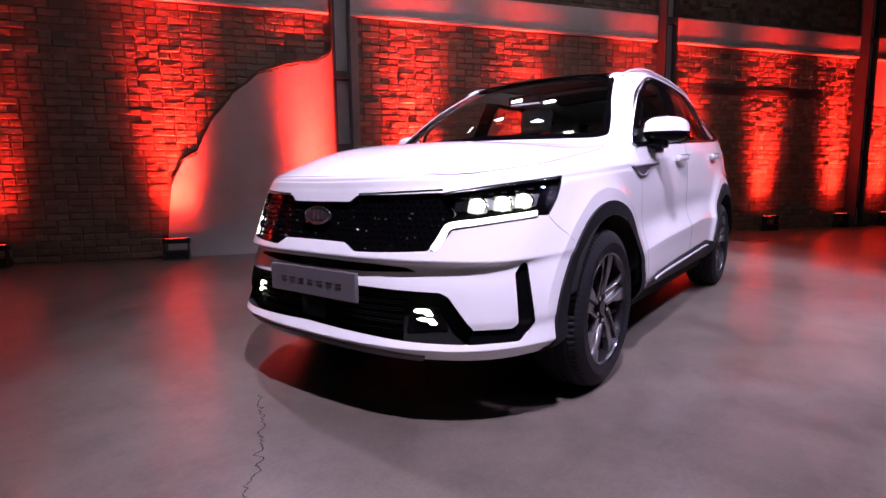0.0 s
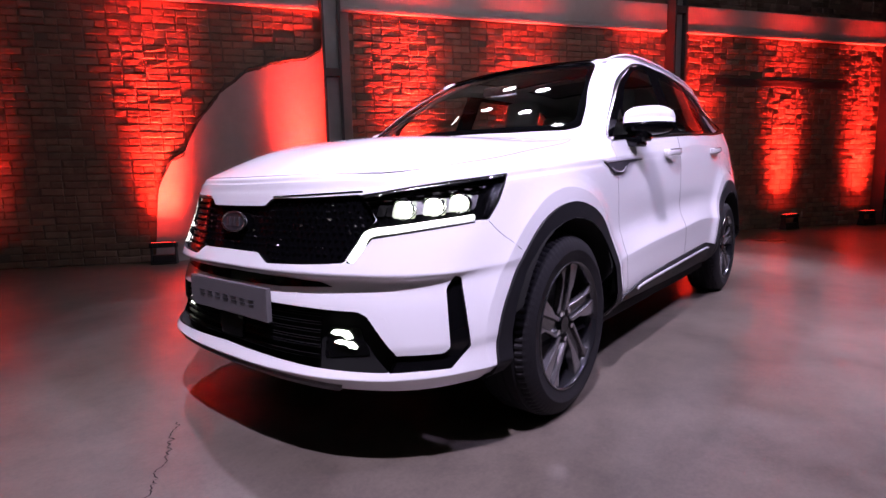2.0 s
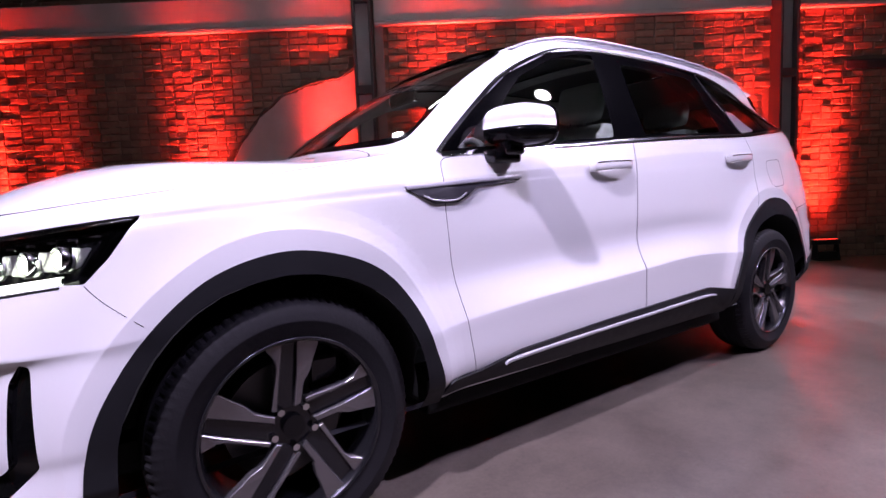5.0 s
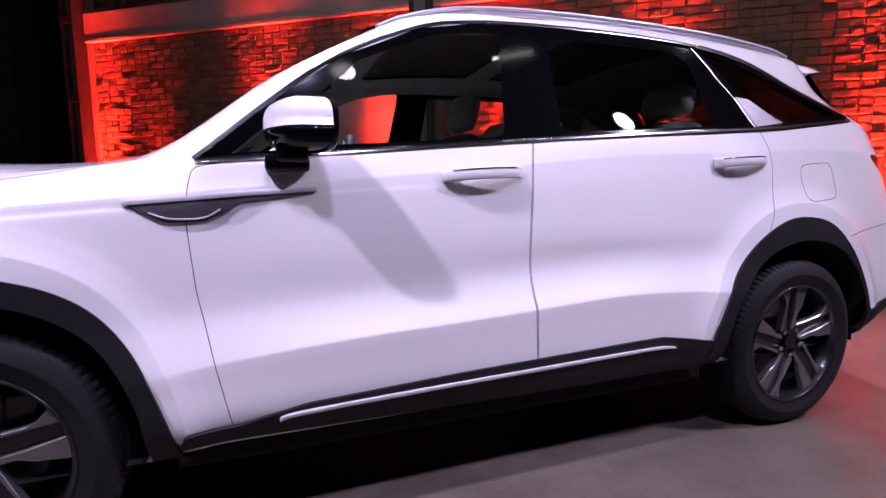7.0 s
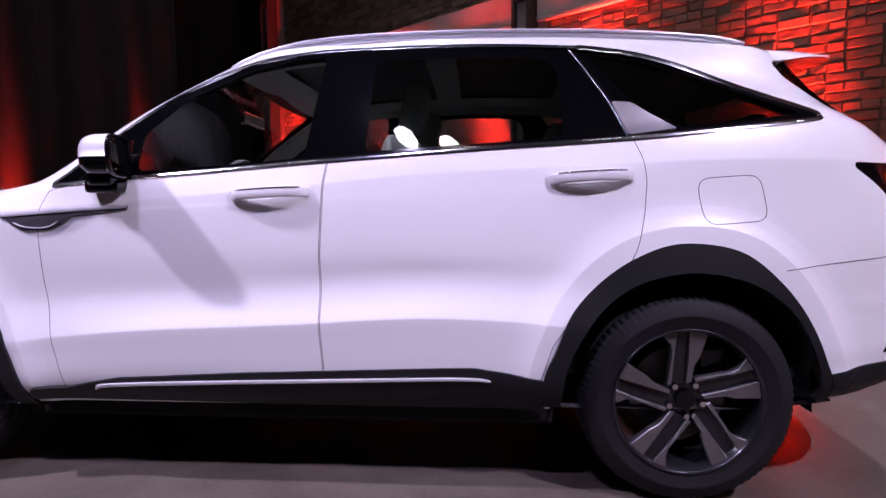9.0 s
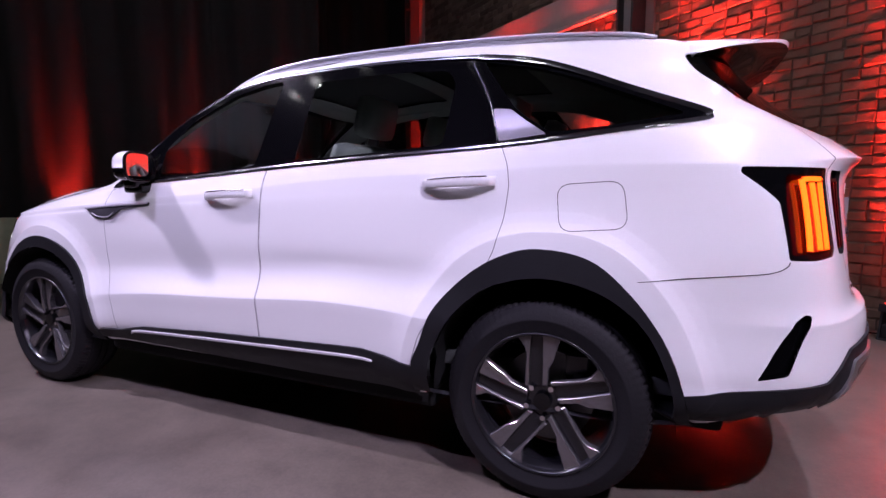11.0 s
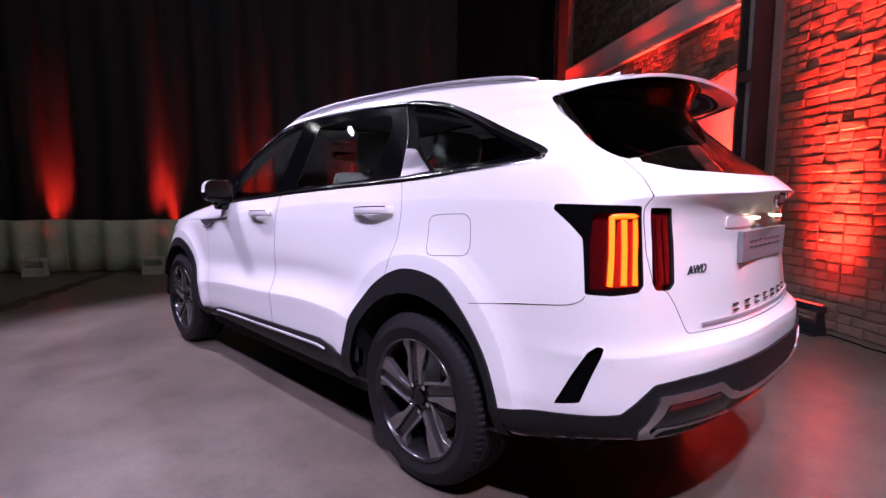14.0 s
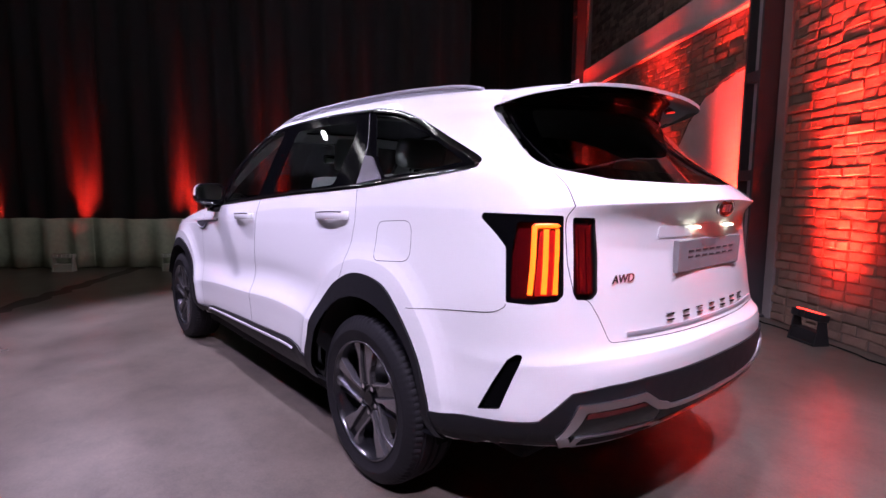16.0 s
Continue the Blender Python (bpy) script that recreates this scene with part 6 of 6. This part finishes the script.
# Roof rails, spoiler, fin.
for turn in (False, True):
    bm = bmesh.new()
    line = [(1.13, -0.585, 1.575), (1.20, -0.588, 1.606), (1.30, -0.594, 1.636), (1.44, -0.600, 1.662), (1.66, -0.603, 1.679), (1.95, -0.602, 1.685), (2.25, -0.599, 1.684), (2.6, -0.592, 1.675), (2.85, -0.582, 1.660), (3.02, -0.573, 1.643), (3.12, -0.566, 1.622)]
    pts = [tuple(v) for v in refine(line, 4)]
    sweep(bm, pts, 0.026, 0.015, False, Vector((0, 0, 1)), 10)
    rail = part("roof_rail", flip(bm) if turn else bm, RAIL, car, "satin silver roof rail", True)
    bm = bmesh.new()
    sweep(bm, [(x, y, z - 0.014) for x, y, z in pts[2:-2]], 0.014, 0.022, False, Vector((0, 0, 1)), 8)
    part("rail_foot", flip(bm) if turn else bm, RAIL, rail, "", True)

# The spoiler's edge from the middle of its trailing lip round to the tip of the rear screen; its root lies on the roof, its underside runs down to the glass.
EDGE = refine([(3.580, 0.0, 1.622), (3.576, -0.16, 1.620), (3.560, -0.31, 1.613), (3.525, -0.43, 1.604), (3.455, -0.505, 1.592), (3.355, -0.562, 1.573), (3.250, -0.597, 1.549)], 5)
EDGE = [Vector(p) for p in EDGE[::-1]] + [Vector((p[0], -p[1], p[2])) for p in EDGE[1:]]
upper, lower = bmesh.new(), bmesh.new()
NX = 7
tops, unders = [], []
for e in EDGE:
    root = throw("top", 3.235 - 0.11 * (1 - (e.y / 0.6) ** 2), e.y * 0.985)[0] + Vector((0, 0, 0.0015))
    row = []
    for i in range(NX + 1):
        f = i / NX
        p = root.lerp(e, f)
        p.z += 0.010 * math.sin(math.pi * f) * (1 - (e.y / 0.6) ** 4)
        row.append(upper.verts.new(p))
    row.append(upper.verts.new(e + Vector((-0.003, 0, -0.013 * (1 - (e.y / 0.6) ** 6)))))
    tops.append(row)
    foot = throw("rear", e.y * 0.985, 1.553 + 0.015 * (1 - (e.y / 0.6) ** 2))[0]
    low = e + Vector((-0.003, 0, -0.013 * (1 - (e.y / 0.6) ** 6)))
    row = []
    for i in range(NX + 1):
        f = i / NX
        p = low.lerp(foot + Vector((0.003, 0, 0)), f)
        p.z += 0.018 * math.sin(math.pi * f) * (1 - (e.y / 0.6) ** 4)
        row.append(lower.verts.new(p))
    unders.append(row)
for bm, rows in ((upper, tops), (lower, unders)):
    for a, b in zip(rows, rows[1:]):
        for k in range(len(a) - 1):
            bm.faces.new((a[k], b[k], b[k + 1], a[k + 1]))
    bmesh.ops.remove_doubles(bm, verts=bm.verts, dist=0.0003)
    bmesh.ops.recalc_face_normals(bm, faces=bm.faces)
if sum(f.normal.z * f.calc_area() for f in upper.faces) < 0:
    bmesh.ops.reverse_faces(upper, faces=upper.faces)
if sum(f.normal.z * f.calc_area() for f in lower.faces) > 0:
    bmesh.ops.reverse_faces(lower, faces=lower.faces)
for e in upper.edges:
    e.smooth = not e.is_manifold or e.calc_face_angle() < 0.5
spoiler = part("roof_spoiler", upper, PAINT, car, "white roof spoiler", True)
part("spoiler_underside", lower, GLOSS, spoiler, "gloss black underside and side fins of the spoiler", True)
bm = bmesh.new()
vs = []
for x, z, w in ((3.00, 0.0, 0.004), (3.06, 0.036, 0.016), (3.13, 0.074, 0.014), (3.165, 0.082, 0.008), (3.18, 0.0, 0.020)):
    b = 1.652
    vs.append([bm.verts.new((x, -w, b - 0.01)), bm.verts.new((x, -w * 0.35, b + z)), bm.verts.new((x, w * 0.35, b + z)), bm.verts.new((x, w, b - 0.01))])
for a, b in zip(vs, vs[1:]):
    for k in range(3):
        bm.faces.new((a[k], a[k + 1], b[k + 1], b[k]))
bmesh.ops.recalc_face_normals(bm, faces=bm.faces)
part("aerial_fin", bm, PAINT, car, "white shark-fin aerial", True)


# ---- wheels ----
def lathe(bm, profile, steps, material=0):
    """Turns (y, r) profile points about the wheel's axis; r may depend on the step."""
    rings = []
    for k in range(steps):
        a = 2 * math.pi * k / steps
        rings.append([bm.verts.new(((r(k) if callable(r) else r) * math.sin(a), y, (r(k) if callable(r) else r) * math.cos(a))) for y, r in profile])
    for k in range(steps):
        p, q = rings[k], rings[(k + 1) % steps]
        for i in range(len(profile) - 1):
            f = bm.faces.new((p[i], q[i], q[i + 1], p[i + 1]))
            f.material_index = material


TYRE_R = 0.358


def tyre():
    bm = bmesh.new()
    lug = lambda deep: (lambda k: TYRE_R - 0.003 - (deep if k % 3 == 0 else 0.0))
    profile = [(0.110, 0.245), (0.118, 0.268), (0.120, 0.290), (0.1225, 0.2935), (0.1215, 0.297), (0.116, 0.312), (0.108, lambda k: 0.330 - (0.003 if k % 3 == 0 else 0)), (0.098, lambda k: 0.345 - (0.004 if k % 3 == 0 else 0)), (0.074, lug(0.007)), (0.070, TYRE_R - 0.009), (0.064, TYRE_R - 0.009), (0.060, TYRE_R), (0.026, TYRE_R), (0.022, TYRE_R - 0.008),
               (0.016, TYRE_R - 0.008), (0.012, TYRE_R)]
    full = [(-y, r) for y, r in profile] + [(y, r) for y, r in reversed(profile)]
    full = [(-0.121, 0.290) if abs(y + 0.120) < 1e-6 else (y, r) for y, r in full]
    lathe(bm, full, 252)
    bmesh.ops.recalc_face_normals(bm, faces=bm.faces)
    return bm


def rim_barrel():
    bm = bmesh.new()
    lathe(bm, [(-0.104, 0.252), (-0.116, 0.251), (-0.118, 0.246), (-0.110, 0.240), (-0.09, 0.232), (-0.03, 0.222), (0.06, 0.216), (0.10, 0.23)], 72)
    bmesh.ops.recalc_face_normals(bm, faces=bm.faces)
    return bm


def blade(bm, outline, angle, depth, front):
    """A spoke piece: its outline in the wheel's plane (s, r), dished towards the hub."""
    def place(s, r, back):
        y = front + 0.022 * max(0.0, 1 - r / 0.2) ** 1.3 + back
        return Matrix.Rotation(angle, 3, "Y") @ Vector((s, y, r))
    n = len(outline)
    a = [bm.verts.new(place(s, r, 0.0)) for s, r in outline]
    b = [bm.verts.new(place(s * 0.97, r, depth)) for s, r in outline]
    bm.faces.new(a)
    bm.faces.new(b[::-1])
    for k in range(n):
        bm.faces.new((a[k], b[k], b[(k + 1) % n], a[(k + 1) % n]))


LEFT_BLADE = [(-0.058, 0.055), (-0.044, 0.052), (-0.036, 0.14), (-0.022, 0.243), (-0.048, 0.241), (-0.073, 0.234), (-0.046, 0.195), (-0.042, 0.17), (-0.050, 0.11)]
RIGHT_BLADE = [(0.004, 0.055), (0.022, 0.060), (0.030, 0.118), (0.050, 0.150), (0.058, 0.175), (0.080, 0.232), (0.050, 0.240), (0.018, 0.244), (0.012, 0.14)]
GROOVE = [(-0.044, 0.050), (0.004, 0.052), (0.012, 0.14), (0.018, 0.243), (-0.022, 0.243), (-0.036, 0.14)]


def make_wheel():
    wheel = new("wheel")
    wheel["label"] = "black tyre on a five-spoke machined alloy rim"
    t = part("tyre", tyre(), RUBBER, wheel, "", False)
    for f in t.data.polygons:
        f.use_smooth = abs(f.center.y) > 0.10
    rim = part("rim", rim_barrel(), GUNMETAL, wheel, "gunmetal rim with machined spokes", True)
    for k in range(5):
        ang = radians(-2 + 72 * k)
        for o, mat, dep, fr in ((LEFT_BLADE, MACHINED, 0.030, -0.103), (RIGHT_BLADE, MACHINED, 0.030, -0.103), (GROOVE, GUNMETAL, 0.020, -0.090)):
            bm = bmesh.new()
            blade(bm, o, ang, dep, fr)
            bmesh.ops.recalc_face_normals(bm, faces=bm.faces)
            rim_edges = [e for e in bm.edges if all(len(f.verts) == 4 or f.calc_center_median().y < fr + 0.03 for f in e.link_faces) and any(len(f.verts) > 4 for f in e.link_faces)]
            bmesh.ops.bevel(bm, geom=rim_edges, offset=0.0025, segments=1, affect="EDGES")
            part("spoke", bm, mat, wheel)
        bm = bmesh.new()
        a = ang + radians(36)
        c = Vector((math.sin(a) * 0.058, -0.078, math.cos(a) * 0.058))
        tube(bm, c, c + Vector((0, -0.012, 0)), 0.010, 6)
        part("wheel_nut", bm, CHROME, wheel)
    bm = bmesh.new()
    tube(bm, (0, -0.055, 0), (0, -0.070, 0), 0.056, 30)
    part("hub", bm, GUNMETAL, wheel)
    bm = bmesh.new()
    tube(bm, (0, -0.07, 0), (0, -0.088, 0), 0.031, 28)
    cap = part("centre_cap", bm, GLOSS, wheel, "gloss black centre cap")
    bm = bmesh.new()
    tube(bm, (0, -0.01, 0), (0, 0.012, 0), 0.165, 40)
    part("brake_disc", bm, DISC, wheel, "bare metal brake disc", False)
    part("brake_caliper", boxed((0.07, -0.035, 0.06), (0.16, 0.03, 0.17), 0.015), GUNMETAL, wheel)
    return wheel


first = make_wheel()
first.parent = car
first.location = (0, -0.823, TYRE_R - 0.002)
first.rotation_euler = (0, radians(2), 0)
for x, y, turn in ((WB, -0.823, 0), (0, 0.823, 180), (WB, 0.823, 180)):
    w = copy_thing(first, pose(x, y, TYRE_R - 0.002, 0, -2 if x else 3, turn))

# Wheel housings, underbody and cabin.
for c in (0.0, WB):
    for turn in (False, True):
        bm = bmesh.new()
        line = [(x, max(z, 0.31)) for x, z in arch_in(c, 2)]
        rows = [[bm.verts.new((x, y if z > 0.46 else max(y, -0.89), z)) for x, z in line] for y in (-0.948, -0.60)]
        for k in range(len(line) - 1):
            bm.faces.new((rows[0][k], rows[0][k + 1], rows[1][k + 1], rows[1][k]))
        bm.faces.new(rows[1])
        part("wheel_housing", flip(bm) if turn else bm, LINER, car, "", True)
part("underbody", boxed((-0.50, -0.60, 0.215), (3.40, 0.60, 0.38), 0.03), LINER, car, "black underbody")
part("rear_underbody", boxed((3.3, -0.60, 0.32), (3.50, 0.60, 0.42), 0.03), LINER, car)
part("underbody_side", boxed((0.46, -0.86, 0.235), (2.38, -0.58, 0.36), 0.02), LINER, car)
part("underbody_side", boxed((0.46, 0.58, 0.235), (2.38, 0.86, 0.36), 0.02), LINER, car)
part("engine_bay", boxed((-0.66, -0.45, 0.34), (0.52, 0.45, 0.92), 0.04), LINER, car)

lining = body_grid()
if sum(f.normal.dot(f.calc_center_median() - Vector((1.5, 0, 0.8))) for f in lining.faces) < 0:
    bmesh.ops.reverse_faces(lining, faces=lining.faces)
lining.normal_update()
for view, o in (("left", grown(DLO, -0.012)), ("right", grown(DLO, -0.012)), ("front", grown(SCREEN_HOLE, -0.012)), ("rear", grown(REAR_GLASS, -0.012))):
    cut(lining, o, view)
for side in ("left", "right"):
    cut(lining, grown(arch_in(WB), 0.015), side)
for o in ROOF_LIGHTS:
    cut(lining, o, "top")
bmesh.ops.delete(lining, geom=[f for f in lining.faces if f.calc_center_median().x < 0.50 or f.calc_center_median().z < 0.36], context="FACES")
lining.normal_update()
moves = {v: v.co - v.normal * 0.030 for v in lining.verts}
for v, co in moves.items():
    v.co = co
for f in lining.faces:
    f.material_index = 1 if f.calc_center_median().z > 1.24 else 0
part("cabin_lining", lining, [CABIN, HEADLINER], car, "dark cabin lining with a pale roof lining", True)
part("cabin_floor", boxed((0.45, -0.80, 0.40), (3.55, 0.80, 0.46), 0.01), CABIN, car)
dash = bmesh.new()
box(dash, (0.52, -0.74, 0.75), (0.86, 0.74, 1.085), 0.05)
dash = part("dashboard", dash, CABIN, car, "dark dashboard", True)
bm = bmesh.new()
wheel_m = Matrix.Translation((0.98, -0.37, 1.055)) @ Matrix.Rotation(radians(-62), 4, "Y")
sweep(bm, [wheel_m @ Vector((0.18 * math.cos(t), 0.18 * math.sin(t), 0)) for t in [2 * math.pi * k / 36 for k in range(36)]], 0.03, 0.03, True, wheel_m.to_3x3() @ Vector((0, 0, 1)), 8)
for t in (0.2, math.pi - 0.2, -math.pi / 2):
    tube(bm, wheel_m @ Vector((0, 0, 0)), wheel_m @ Vector((0.17 * math.cos(t), 0.17 * math.sin(t), 0)), 0.014)
part("steering_wheel", bm, CABIN, car, "dark steering wheel", True)
part("inside_mirror", boxed((0.935, -0.12, 1.43), (0.96, 0.12, 1.495), 0.010), MIRROR, car)


def seat(x, y, wide, front, low=0.0):
    s = new("car_seat")
    s.parent = car
    s["label"] = "pale grey leather seat with a headrest"
    part("cushion", boxed((x - 0.26, y - wide / 2, 0.60), (x + 0.27, y + wide / 2, 0.76), 0.06), SEAT, s, "", True)
    lean = Matrix.Translation((x + 0.24, y, 0.70)) @ Matrix.Rotation(radians(14), 4, "Y")
    part("backrest", boxed((-0.07, -wide / 2, 0.0), (0.08, wide / 2, 0.62 - low), 0.06, lean), SEAT, s, "", True)
    for off in ((0.0,) if wide < 0.7 else (-wide * 0.33, wide * 0.33)):
        hr = part("headrest", boxed((-0.05, off - 0.135, 0.655 - low), (0.05, off + 0.135, (0.855 if front else 0.80) - low), 0.045, lean), SEAT, s, "", True)
        for q in (-0.05, 0.05):
            bm = bmesh.new()
            tube(bm, lean @ Vector((0, off + q, 0.60)), lean @ Vector((0, off + q, 0.68)), 0.007, 8)
            part("post", bm, CHROME, hr)
    return s


seat(1.42, -0.37, 0.52, True)
seat(1.42, 0.37, 0.52, True)
seat(2.14, 0.0, 1.30, False)
seat(2.86, 0.0, 1.05, False, 0.10)

# ---- floor marks ----
def wander(a, b, n, amount, seed):
    out = []
    for k in range(n + 1):
        f = k / n
        p = Vector(a).lerp(Vector(b), f)
        d = (Vector(b) - Vector(a)).normalized()
        w = amount * (noise.noise((f * 6, seed, 0)) + 0.5 * noise.noise((f * 21, seed, 3)))
        out.append((p.x - d.y * w, p.y + d.x * w))
    return out


bm = bmesh.new()
ribbon(bm, wander((-1.00, 0.25), (-1.215, -0.10), 50, 0.03, 3.0), 0.0018, 0.002)
ribbon(bm, wander((-1.215, -0.10), (-1.345, -0.27), 30, 0.03, 8.0), 0.0018, 0.002)
ribbon(bm, wander((-1.345, -0.27), (-1.52, -0.42), 24, 0.03, 5.0), 0.0014, 0.002)
tagged(mesh_object("floor_crack", bm, LINER), "thin winding crack in the concrete floor", "floor crack", kind="structure")
bm = bmesh.new()
ribbon(bm, wander((1.6, -4.71), (-4.6, -0.44), 60, 0.02, 12.0), 0.11, 0.002)
tagged(mesh_object("floor_joint", bm, JOINT), "dark filled joint across the concrete floor", "floor joint", kind="structure")

# Power cable along the wall's foot.
bm = bmesh.new()
sweep(bm, [at_wall(1.9 + 0.06 * k, 0.20 + 0.05 * noise.noise((k * 0.13, 2, 7)) + 0.02 * noise.noise((k * 0.5, 5, 1)), 0.007) for k in range(80)], 0.012, 0.012, False, Vector((0, 0, 1)), 6)
tagged(mesh_object("power_cable", bm, LINER, True), "thin black power cable lying along the wall", "cable")

# ---- the bricks nearest to the walk, one by one ----
for s, z, n, tilt, w in near_bricks:
    ob = new("brick", chip.choice(brick_kinds))
    ob.parent = north
    ob.matrix_world = ROOM @ Matrix.Translation((s, -n, z)) @ Matrix.Rotation(radians(tilt), 4, "Y") @ Matrix.Diagonal((w, 1, 1, 1))
